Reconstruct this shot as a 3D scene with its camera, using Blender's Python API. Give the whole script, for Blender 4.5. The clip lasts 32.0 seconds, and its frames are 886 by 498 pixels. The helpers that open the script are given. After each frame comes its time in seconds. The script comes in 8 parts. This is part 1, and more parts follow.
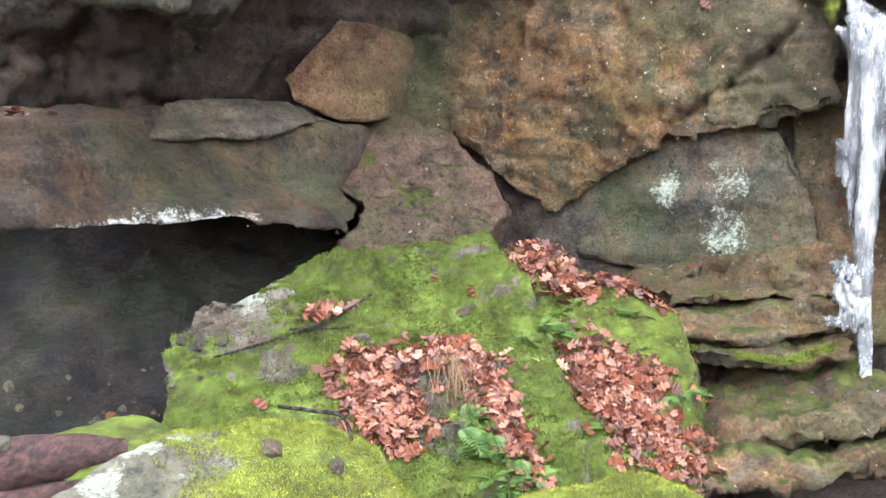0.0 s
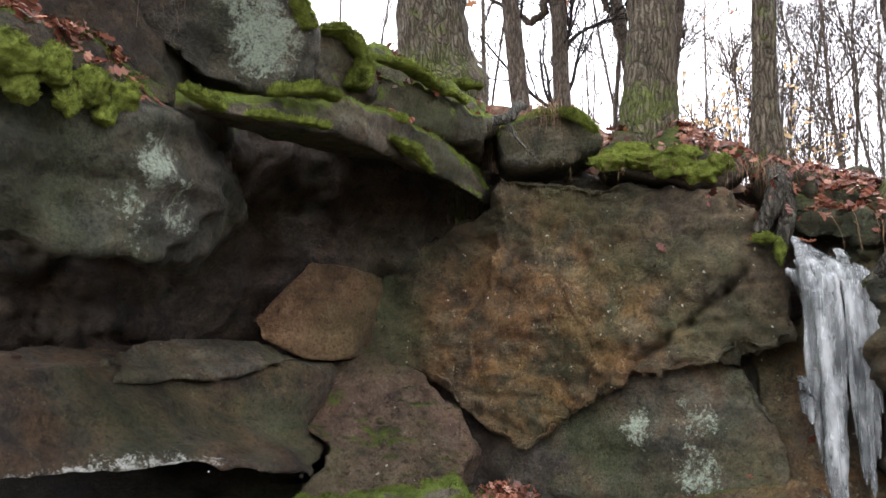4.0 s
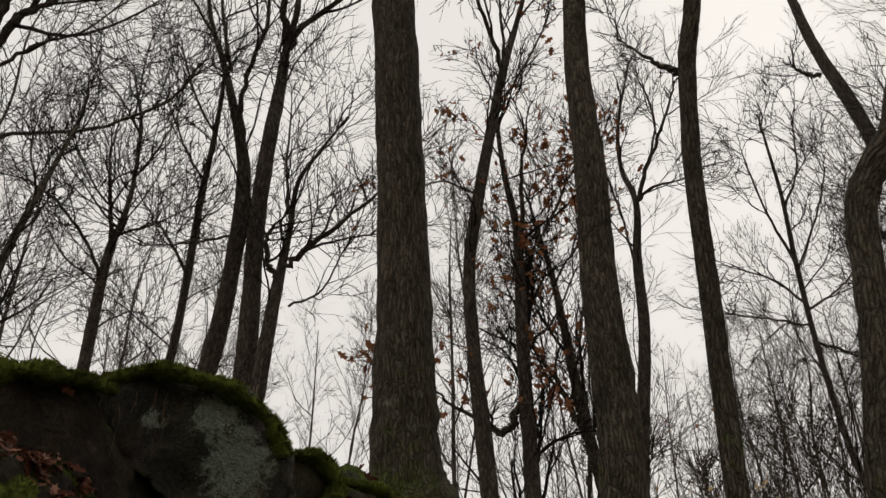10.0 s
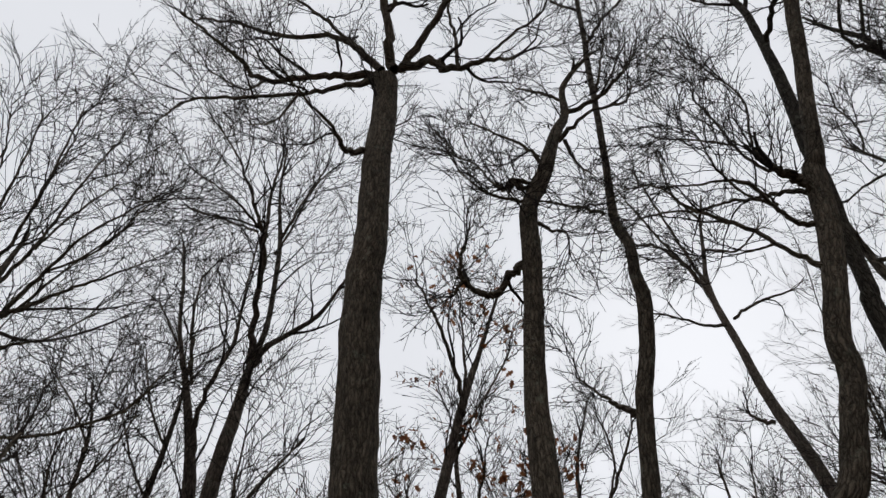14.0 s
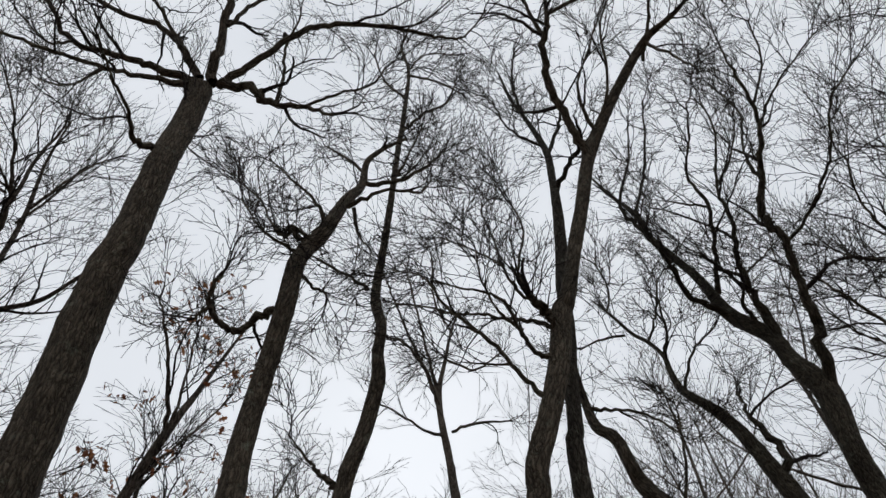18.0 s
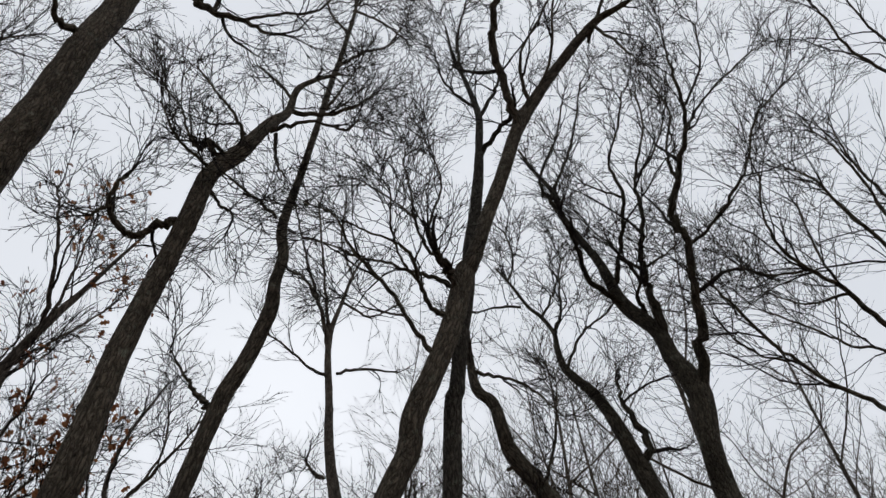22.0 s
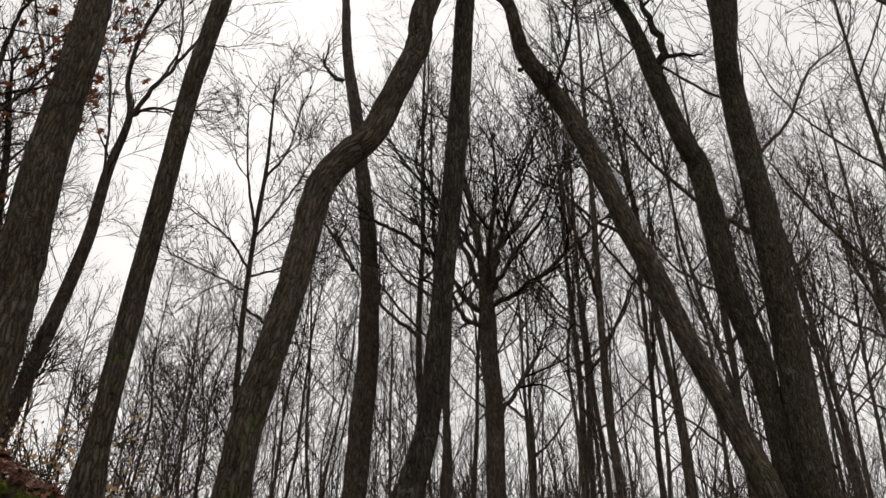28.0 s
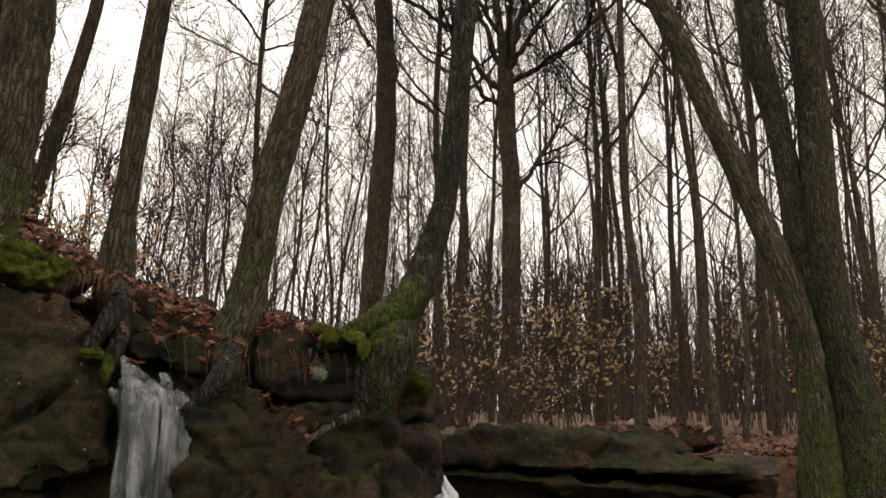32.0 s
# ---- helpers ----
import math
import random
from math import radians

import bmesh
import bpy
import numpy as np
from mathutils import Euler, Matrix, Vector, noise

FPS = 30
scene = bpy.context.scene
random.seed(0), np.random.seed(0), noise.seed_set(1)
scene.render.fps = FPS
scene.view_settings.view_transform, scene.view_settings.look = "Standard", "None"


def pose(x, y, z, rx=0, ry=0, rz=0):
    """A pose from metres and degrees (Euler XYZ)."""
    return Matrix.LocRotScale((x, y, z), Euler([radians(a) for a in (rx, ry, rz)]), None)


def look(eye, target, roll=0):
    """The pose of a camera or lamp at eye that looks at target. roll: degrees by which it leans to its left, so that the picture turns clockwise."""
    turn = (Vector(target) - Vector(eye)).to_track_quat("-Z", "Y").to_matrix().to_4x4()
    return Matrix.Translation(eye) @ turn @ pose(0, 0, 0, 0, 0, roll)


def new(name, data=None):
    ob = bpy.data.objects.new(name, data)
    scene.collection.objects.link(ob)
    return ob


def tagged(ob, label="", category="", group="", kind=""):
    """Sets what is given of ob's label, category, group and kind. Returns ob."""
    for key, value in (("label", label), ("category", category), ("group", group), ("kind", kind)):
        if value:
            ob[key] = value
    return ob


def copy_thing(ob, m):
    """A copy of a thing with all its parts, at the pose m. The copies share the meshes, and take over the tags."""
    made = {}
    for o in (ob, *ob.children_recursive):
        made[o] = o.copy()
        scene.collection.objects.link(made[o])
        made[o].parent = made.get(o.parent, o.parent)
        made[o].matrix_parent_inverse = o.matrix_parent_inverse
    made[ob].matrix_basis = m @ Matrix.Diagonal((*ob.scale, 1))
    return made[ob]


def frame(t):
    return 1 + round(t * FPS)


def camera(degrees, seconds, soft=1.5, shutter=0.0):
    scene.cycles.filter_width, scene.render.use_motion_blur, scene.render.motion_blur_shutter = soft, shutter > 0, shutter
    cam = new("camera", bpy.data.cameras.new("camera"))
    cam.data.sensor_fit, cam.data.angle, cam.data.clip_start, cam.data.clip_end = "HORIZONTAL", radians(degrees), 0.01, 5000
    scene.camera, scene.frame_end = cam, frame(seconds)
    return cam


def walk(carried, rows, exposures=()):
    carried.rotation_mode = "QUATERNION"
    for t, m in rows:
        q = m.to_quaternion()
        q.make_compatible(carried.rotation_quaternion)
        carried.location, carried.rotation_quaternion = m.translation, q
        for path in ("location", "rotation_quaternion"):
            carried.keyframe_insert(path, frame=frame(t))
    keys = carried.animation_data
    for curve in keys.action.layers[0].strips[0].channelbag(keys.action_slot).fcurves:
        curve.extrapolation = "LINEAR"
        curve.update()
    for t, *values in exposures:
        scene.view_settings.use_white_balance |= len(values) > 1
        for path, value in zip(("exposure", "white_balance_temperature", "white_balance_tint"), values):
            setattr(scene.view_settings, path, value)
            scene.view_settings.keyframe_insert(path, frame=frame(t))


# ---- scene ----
cam = camera(54.44, 32.0)
EYE = 1.6
# seconds, offset of the eye in metres, turn in degrees
ROWS = [
    (0.0, 0.000, 0.000, 0.000, 83.00, -0.00, -0.00),
    (0.5, 0.003, -0.008, 0.008, 84.91, -0.02, -0.68),
    (1.0, 0.006, -0.015, 0.018, 86.88, -0.04, -1.27),
    (1.5, 0.003, -0.021, 0.036, 88.97, -0.02, -1.67),
    (2.0, 0.003, -0.032, 0.054, 91.16, -0.09, -1.63),
    (2.5, 0.002, -0.030, 0.079, 93.13, -0.06, -1.60),
    (3.0, 0.008, -0.025, 0.093, 95.03, 0.01, -1.90),
    (3.5, 0.011, -0.024, 0.095, 96.56, 0.27, -2.02),
    (5.5, 0.024, -0.054, 0.112, 102.80, 0.54, -1.80),
    (6.0, 0.021, -0.058, 0.131, 104.55, 0.62, -1.59),
    (6.5, 0.010, -0.058, 0.153, 106.41, 0.56, -1.53),
    (7.0, -0.011, -0.052, 0.184, 108.77, 0.51, -1.51),
    (7.5, -0.008, -0.067, 0.204, 111.24, 0.69, -1.42),
    (8.0, -0.009, -0.084, 0.223, 113.87, 0.58, -1.86),
    (8.5, -0.015, -0.087, 0.252, 116.78, 0.31, -2.41),
    (9.0, -0.019, -0.105, 0.279, 119.43, 0.22, -2.83),
    (9.5, -0.020, -0.107, 0.291, 121.36, 0.27, -3.50),
    (10.0, -0.025, -0.115, 0.308, 123.87, 0.03, -4.23),
    (10.5, -0.018, -0.107, 0.329, 126.75, -0.07, -4.63),
    (11.0, -0.023, -0.120, 0.324, 129.56, -0.12, -4.89),
    (11.5, -0.021, -0.123, 0.323, 132.12, -0.12, -5.52),
    (12.0, -0.017, -0.121, 0.327, 134.93, -0.10, -5.83),
    (12.5, -0.021, -0.118, 0.328, 137.61, -0.25, -6.21),
    (13.0, -0.021, -0.116, 0.338, 140.48, -0.39, -6.72),
    (13.5, -0.015, -0.120, 0.346, 143.00, -0.31, -7.59),
    (14.0, -0.012, -0.119, 0.367, 145.26, -0.52, -8.36),
    (14.5, -0.014, -0.121, 0.380, 148.22, -0.78, -9.57),
    (16.5, -0.005, -0.018, 0.326, 151.31, -0.42, -14.87),
    (17.0, 0.005, -0.002, 0.313, 151.20, 0.48, -18.93),
    (17.5, 0.035, 0.014, 0.291, 150.78, 1.48, -25.53),
    (18.0, 0.063, 0.045, 0.272, 149.81, 2.46, -32.32),
    (18.5, 0.094, 0.073, 0.279, 149.33, 2.70, -37.51),
    (19.0, 0.101, 0.080, 0.269, 149.35, 2.22, -40.81),
    (19.5, 0.089, 0.077, 0.261, 149.63, 1.71, -43.56),
    (20.0, 0.083, 0.075, 0.270, 149.74, 1.39, -44.66),
    (20.5, 0.088, 0.069, 0.284, 149.85, 1.53, -44.69),
    (21.0, 0.091, 0.048, 0.289, 149.86, 1.79, -44.45),
    (21.5, 0.091, 0.045, 0.287, 148.22, 1.79, -44.08),
    (22.0, 0.105, 0.070, 0.276, 146.16, 2.01, -44.04),
    (22.5, 0.117, 0.085, 0.268, 144.03, 2.11, -44.08),
    (23.0, 0.134, 0.096, 0.259, 142.11, 1.90, -44.41),
    (23.5, 0.137, 0.106, 0.244, 140.00, 1.88, -44.57),
    (24.0, 0.140, 0.115, 0.231, 137.99, 1.83, -44.42),
    (24.5, 0.135, 0.115, 0.231, 135.72, 1.56, -44.24),
    (25.0, 0.131, 0.112, 0.226, 133.65, 1.47, -44.25),
    (25.5, 0.132, 0.102, 0.224, 131.71, 1.46, -44.24),
    (27.5, 0.284, 0.068, 0.178, 122.78, -0.23, -44.33),
    (28.0, 0.320, 0.070, 0.169, 120.76, -0.11, -44.01),
    (28.5, 0.353, 0.075, 0.169, 118.51, -0.20, -43.79),
    (29.0, 0.362, 0.081, 0.164, 116.28, 0.02, -43.54),
    (29.5, 0.366, 0.091, 0.148, 114.23, -0.15, -43.58),
    (30.0, 0.367, 0.101, 0.131, 112.40, -0.41, -43.53),
    (30.5, 0.362, 0.108, 0.124, 111.23, -0.61, -43.26),
    (31.0, 0.365, 0.107, 0.111, 109.78, -0.72, -43.10),
    (31.5, 0.362, 0.119, 0.107, 108.17, -0.73, -43.05),
    (32.0, 0.361, 0.123, 0.094, 106.29, -0.76, -43.05),
]
EXPOSURES = [
    (0.0, 3.45, 5900, 13), (2.0, 3.2, 6000, 13), (3.5, 2.45, 6150, 12), (5.5, 1.3, 6500, 11), (7.0, 0.5, 6650, 11), (8.0, -0.25, 7100, 10), (9.0, -0.45, 7200, 10), (11.0, -0.55, 6900, 10),
    (13.0, -0.5, 6400, 10), (19.0, -0.5, 6200, 8), (23.0, -0.5, 6200, 9), (25.5, -0.45, 6300, 9), (28.0, -0.25, 6900, 11), (30.0, -0.08, 7200, 12), (31.0, 0.02, 7350, 12), (32.0, 0.4, 7600, 12),
]
walk(cam, [(t, pose(x, y, EYE + z, a, b, c)) for t, x, y, z, a, b, c in ROWS], EXPOSURES)

# ---- light: an overcast winter day ----
world = bpy.data.worlds.new("overcast_sky")
scene.world = world
world.use_nodes = True
wn = world.node_tree
wn.nodes.clear()
w_out = wn.nodes.new("ShaderNodeOutputWorld")
w_bg = wn.nodes.new("ShaderNodeBackground")
w_sky = wn.nodes.new("ShaderNodeTexSky")
w_sky.sky_type, w_sky.sun_disc = "NISHITA", False
w_sky.sun_elevation, w_sky.sun_rotation = radians(42), radians(32)
w_sky.dust_density = 6.0
w_sat = wn.nodes.new("ShaderNodeHueSaturation")
w_sat.inputs["Saturation"].default_value = 0.12
w_sat.inputs["Value"].default_value = 0.05
w_tc = wn.nodes.new("ShaderNodeTexCoord")
w_no = wn.nodes.new("ShaderNodeTexNoise")
w_no.inputs["Scale"].default_value, w_no.inputs["Detail"].default_value = 2.2, 5.0
w_ramp = wn.nodes.new("ShaderNodeValToRGB")
w_ramp.color_ramp.elements[0].position, w_ramp.color_ramp.elements[0].color = 0.3, (1.07, 1.08, 1.12, 1)
w_ramp.color_ramp.elements[1].position, w_ramp.color_ramp.elements[1].color = 0.7, (1.22, 1.22, 1.25, 1)
w_mix = wn.nodes.new("ShaderNodeMixRGB")
w_mix.inputs[0].default_value = 0.95
wn.links.new(w_tc.outputs["Generated"], w_no.inputs["Vector"])
wn.links.new(w_no.outputs["Fac"], w_ramp.inputs[0])
wn.links.new(w_sky.outputs[0], w_sat.inputs["Color"])
wn.links.new(w_sat.outputs[0], w_mix.inputs[1])
wn.links.new(w_ramp.outputs[0], w_mix.inputs[2])
wn.links.new(w_mix.outputs[0], w_bg.inputs[0])
w_bg.inputs[1].default_value = 1.0
wn.links.new(w_bg.outputs[0], w_out.inputs[0])
sun = new("sun", bpy.data.lights.new("sun", "SUN"))
sun.data.energy, sun.data.angle, sun.data.color = 0.9, radians(25), (1.0, 0.97, 0.92)
sun.matrix_world = look((14, 22, 24), (0, 0, 0))


# ---- materials ----
class Nodes:
    """A short way to write node trees."""

    def __init__(self, name):
        self.mat = bpy.data.materials.new(name)
        self.mat.use_nodes = True
        self.t = self.mat.node_tree
        self.t.nodes.clear()
        self.out = self.t.nodes.new("ShaderNodeOutputMaterial")
        self.b = self.t.nodes.new("ShaderNodeBsdfPrincipled")
        self.t.links.new(self.b.outputs[0], self.out.inputs[0])
        self.pos = self.t.nodes.new("ShaderNodeNewGeometry")
        self.tc = self.t.nodes.new("ShaderNodeTexCoord")

    def put(self, sock, v):
        if isinstance(v, bpy.types.NodeSocket):
            self.t.links.new(v, sock)
        else:
            sock.default_value = v

    def noise(self, scale, detail=4.0, rough=0.6, vec=None, distort=0.0):
        n = self.t.nodes.new("ShaderNodeTexNoise")
        n.inputs["Scale"].default_value, n.inputs["Detail"].default_value = scale, detail
        n.inputs["Roughness"].default_value, n.inputs["Distortion"].default_value = rough, distort
        self.t.links.new(vec or self.pos.outputs["Position"], n.inputs["Vector"])
        return n.outputs["Fac"]

    def voronoi(self, scale, vec=None, feature="F1"):
        n = self.t.nodes.new("ShaderNodeTexVoronoi")
        n.feature = feature
        n.inputs["Scale"].default_value = scale
        self.t.links.new(vec or self.pos.outputs["Position"], n.inputs["Vector"])
        return n.outputs["Distance"]

    def scaled(self, sx, sy, sz, src=None):
        n = self.t.nodes.new("ShaderNodeMapping")
        n.inputs["Scale"].default_value = (sx, sy, sz)
        self.t.links.new(src or self.pos.outputs["Position"], n.inputs["Vector"])
        return n.outputs[0]

    def warp(self, src=None):
        """Coordinates pushed about a little, so that cells lose their even shape: the node's name."""
        v = src or self.pos.outputs["Position"]
        no = self.t.nodes.new("ShaderNodeTexNoise")
        no.inputs["Scale"].default_value, no.inputs["Detail"].default_value = 9.0, 3.0
        self.t.links.new(v, no.inputs["Vector"])
        add = self.t.nodes.new("ShaderNodeVectorMath")
        add.operation = "MULTIPLY_ADD"
        self.t.links.new(no.outputs["Color"], add.inputs[0])
        add.inputs[1].default_value = (0.07, 0.07, 0.07)
        self.t.links.new(v, add.inputs[2])
        return add.name

    def ramp(self, fac, *stops):
        n = self.t.nodes.new("ShaderNodeValToRGB")
        els = n.color_ramp.elements
        while len(els) < len(stops):
            els.new(0.5)
        for e, (p, c) in zip(els, stops):
            e.position = p
            e.color = (c, c, c, 1) if isinstance(c, (int, float)) else (*c, 1)
        self.put(n.inputs[0], fac)
        return n.outputs[0]

    def mix(self, fac, a, b, kind="MIX"):
        n = self.t.nodes.new("ShaderNodeMixRGB")
        n.blend_type = kind
        for s, v in zip(n.inputs, (fac, a, b)):
            self.put(s, (*v, 1) if isinstance(v, tuple) else v)
        return n.outputs[0]

    def math(self, op, a, b=0.0):
        n = self.t.nodes.new("ShaderNodeMath")
        n.operation = op
        self.put(n.inputs[0], a)
        self.put(n.inputs[1], b)
        return n.outputs[0]

    def axis(self, i, sock=None):
        n = self.t.nodes.new("ShaderNodeSeparateXYZ")
        self.t.links.new(sock or self.pos.outputs["Position"], n.inputs[0])
        return n.outputs[i]

    def near(self, p, radius):
        """1 at the point p, 0 from radius on."""
        n = self.t.nodes.new("ShaderNodeVectorMath")
        n.operation = "DISTANCE"
        self.t.links.new(self.pos.outputs["Position"], n.inputs[0])
        n.inputs[1].default_value = p
        d = self.math("DIVIDE", n.outputs["Value"], radius)
        return self.math("MAXIMUM", self.math("SUBTRACT", 1.0, d), 0.0)

    def bump(self, height, strength=0.5, dist=0.02, prev=None):
        n = self.t.nodes.new("ShaderNodeBump")
        n.inputs["Strength"].default_value, n.inputs["Distance"].default_value = strength, dist
        self.put(n.inputs["Height"], height)
        if prev:
            self.t.links.new(prev, n.inputs["Normal"])
        return n.outputs[0]

    def done(self, color, rough=0.85, normal=None, spec=0.3):
        self.put(self.b.inputs["Base Color"], (*color, 1) if isinstance(color, tuple) else color)
        self.put(self.b.inputs["Roughness"], rough)
        self.b.inputs["Specular IOR Level"].default_value = spec
        if normal:
            self.t.links.new(normal, self.b.inputs["Normal"])
        return self.mat


def rock_mat(name, dark, mid, light, ochre=0.0, algae=0.3, moss=0.5, moss_tone=(0.12, 0.17, 0.02), pale=(), white=(), speck=0.0, warm=(), bare=()):
    """Sandstone with stains, algae, lichen crusts and moss on its upward faces. pale, white: (place, radius) of lichen crusts."""
    n = Nodes(name)
    big = n.noise(0.9, 4, 0.6)
    mids = n.noise(4.5, 8, 0.65, distort=0.4)
    fine = n.noise(38, 6, 0.7)
    strata = n.noise(2.2, 5, 0.6, n.scaled(0.6, 0.6, 5.0))
    col = n.ramp(mids, (0.36, dark), (0.5, mid), (0.64, light))
    col = n.mix(n.ramp(strata, (0.42, 0.0), (0.66, 0.55)), col, dark)
    if ochre:
        zone = ochre
        for p, radius in warm:
            zone = n.math("MULTIPLY", n.math("MINIMUM", n.math("MULTIPLY", n.near(p, radius), 2.2), 1.0), ochre)
        col = n.mix(n.math("MULTIPLY", n.ramp(n.noise(2.6, 7, 0.7, distort=0.6), (0.42, 0.0), (0.62, 1.0)), zone), col, (0.30, 0.155, 0.055))
        col = n.mix(n.math("MULTIPLY", n.ramp(n.noise(6.0, 6, 0.7), (0.58, 0.0), (0.70, 1.0)), n.math("MULTIPLY", zone, 0.8)), col, (0.42, 0.27, 0.13))
        col = n.mix(n.math("MULTIPLY", n.ramp(n.noise(3.4, 6, 0.7), (0.56, 0.0), (0.66, 1.0)), n.math("MULTIPLY", zone, 0.7)), col, (0.12, 0.045, 0.027))
        col = n.mix(n.math("MULTIPLY", n.ramp(n.noise(13.0, 5, 0.7), (0.61, 0.0), (0.67, 1.0)), n.math("MULTIPLY", zone, 0.8)), col, (0.55, 0.42, 0.24))
    if algae:
        col = n.mix(n.math("MULTIPLY", n.ramp(big, (0.45, 0.0), (0.66, 1.0)), algae), col, (0.075, 0.095, 0.035))
    col = n.mix(0.75, col, n.ramp(fine, (0.36, 0.5), (0.56, 1.12)), "MULTIPLY")
    pits = n.noise(17, 7, 0.8, distort=0.5)
    col = n.mix(0.8, col, n.ramp(pits, (0.36, 0.25), (0.47, 1.0)), "MULTIPLY")
    col = n.mix(0.8, col, n.ramp(n.noise(1.1, 5, 0.65), (0.38, 0.55), (0.62, 1.25)), "MULTIPLY")
    height = n.mix(0.35, n.mix(0.5, n.noise(6, 9, 0.75, distort=0.3), pits), fine)
    crust = n.mix(0.45, n.noise(5.0, 10, 0.78, n.scaled(1.0, 1.0, 0.75), 0.5), n.noise(26, 8, 0.8))
    worn = n.ramp(n.noise(48, 5, 0.75), (0.38, 0.2), (0.52, 0.92))
    for spots, tone, cut in ((pale, (0.40, 0.46, 0.36), 0.64), (white, (0.6, 0.6, 0.55), 0.66)):
        for p, radius in spots:
            m = n.ramp(n.math("ADD", crust, n.math("MULTIPLY", n.near(p, radius), 0.30)), (cut, 0.0), (cut + 0.06, 1.0))
            col = n.mix(n.math("MULTIPLY", m, worn), col, tone)
    if speck:
        s = n.ramp(n.noise(16, 3, 0.5), (0.70, 0.0), (0.74, speck))
        col = n.mix(s, col, (0.62, 0.58, 0.48))
    up = n.axis(2, n.pos.outputs["Normal"])
    m = n.math("ADD", up, n.math("MULTIPLY", n.math("SUBTRACT", n.noise(3.2, 7, 0.68), 0.5), 1.7))
    for p, radius in bare:
        m = n.math("SUBTRACT", m, n.math("MULTIPLY", n.near(p, radius), 1.7))
    m = n.ramp(n.math("SUBTRACT", m, 1.0 - moss), (0.0, 0.0), (0.16, 1.0))
    tone = n.ramp(n.noise(7.0, 6, 0.7), (0.3, (moss_tone[0] * 0.5, moss_tone[1] * 0.36, moss_tone[2] * 0.5)), (0.55, moss_tone), (0.8, tuple(min(1, c * 1.75) for c in moss_tone)))
    tone = n.mix(0.85, tone, n.ramp(n.noise(1.9, 5, 0.7), (0.38, 0.35), (0.6, 1.25)), "MULTIPLY")
    col = n.mix(m, col, tone)
    fuzz = n.noise(85, 4, 0.8)
    nrm = n.bump(height, 1.0, 0.14)
    nrm = n.bump(n.mix(m, (0.5, 0.5, 0.5), fuzz), 0.8, 0.03, nrm)
    return n.done(col, n.mix(m, (0.78, 0.78, 0.78), (0.95, 0.95, 0.95)), nrm)


def bark_mat(name, dark, light, moss=0.35, moss_top=6.0, grain=1.0, wood=False, tufts=()):
    n = Nodes(name)
    src = None
    if wood:
        at = n.t.nodes.new("ShaderNodeAttribute")
        at.attribute_name = "grain"
        src = at.outputs["Vector"]
    v = n.scaled(1.0, 1.0, 0.28, src)
    ridges = n.voronoi(24 * grain, n.scaled(1.0, 1.0, 0.17, n.t.nodes[n.warp(src)].outputs[0]), "DISTANCE_TO_EDGE")
    coarse = n.noise(16 * grain, 9, 0.75, v, 0.8)
    fine = n.noise(75, 5, 0.7)
    col = n.ramp(coarse, (0.34, dark), (0.66, light))
    col = n.mix(0.85, col, n.ramp(ridges, (0.0, 0.35), (0.1, 0.85), (0.3, 1.1)), "MULTIPLY")
    col = n.mix(0.6, col, n.ramp(fine, (0.36, 0.5), (0.6, 1.15)), "MULTIPLY")
    col = n.mix(n.ramp(n.noise(5.1, 7, 0.75), (0.57, 0.0), (0.66, 0.55)), col, (0.21, 0.22, 0.165))
    col = n.mix(0.6, col, n.ramp(n.noise(1.7, 5, 0.7), (0.38, 0.6), (0.62, 1.15)), "MULTIPLY")
    z = n.axis(2)
    low = n.math("SUBTRACT", 1.0, n.math("DIVIDE", z, moss_top))
    m = n.ramp(n.math("ADD", n.math("MULTIPLY", low, 0.6), n.math("SUBTRACT", n.math("MULTIPLY", n.noise(3.6, 7, 0.72), 1.9), 0.6)), (0.66 - moss * 0.3, 0.0), (0.9 - moss * 0.3, 0.8))
    for p, radius in tufts:
        m = n.math("MAXIMUM", m, n.ramp(n.math("ADD", n.near(p, radius), n.math("SUBTRACT", n.noise(7.0, 6, 0.7), 0.5)), (0.25, 0.0), (0.5, 0.75)))
    col = n.mix(m, col, n.ramp(n.noise(14, 4), (0.3, (0.035, 0.045, 0.01)), (0.7, (0.12, 0.15, 0.03))))
    nrm = n.bump(n.mix(0.45, n.ramp(ridges, (0.0, 0.0), (0.25, 1.0)), coarse), 1.0, 0.06)
    nrm = n.bump(fine, 0.3, 0.01, nrm)
    return n.done(col, 0.92, nrm, 0.15)


def leaf_mat(name, *tones, rough=0.6, thin=0.15):
    """Dry leaves, each with a tone of its own."""
    n = Nodes(name)
    k = len(tones)
    col = n.ramp(n.pos.outputs["Random Per Island"], *[(i / (k - 1), c) for i, c in enumerate(tones)])
    col = n.mix(0.5, col, n.ramp(n.noise(25, 4), (0.3, 0.45), (0.7, 1.0)), "MULTIPLY")
    m = n.done(col, rough, n.bump(n.noise(60, 3), 0.3, 0.005))
    tr = n.t.nodes.new("ShaderNodeBsdfTranslucent")
    n.put(tr.inputs[0], col)
    mx = n.t.nodes.new("ShaderNodeMixShader")
    mx.inputs[0].default_value = thin
    n.t.links.new(n.b.outputs[0], mx.inputs[1])
    n.t.links.new(tr.outputs[0], mx.inputs[2])
    n.t.links.new(mx.outputs[0], n.out.inputs[0])
    return m


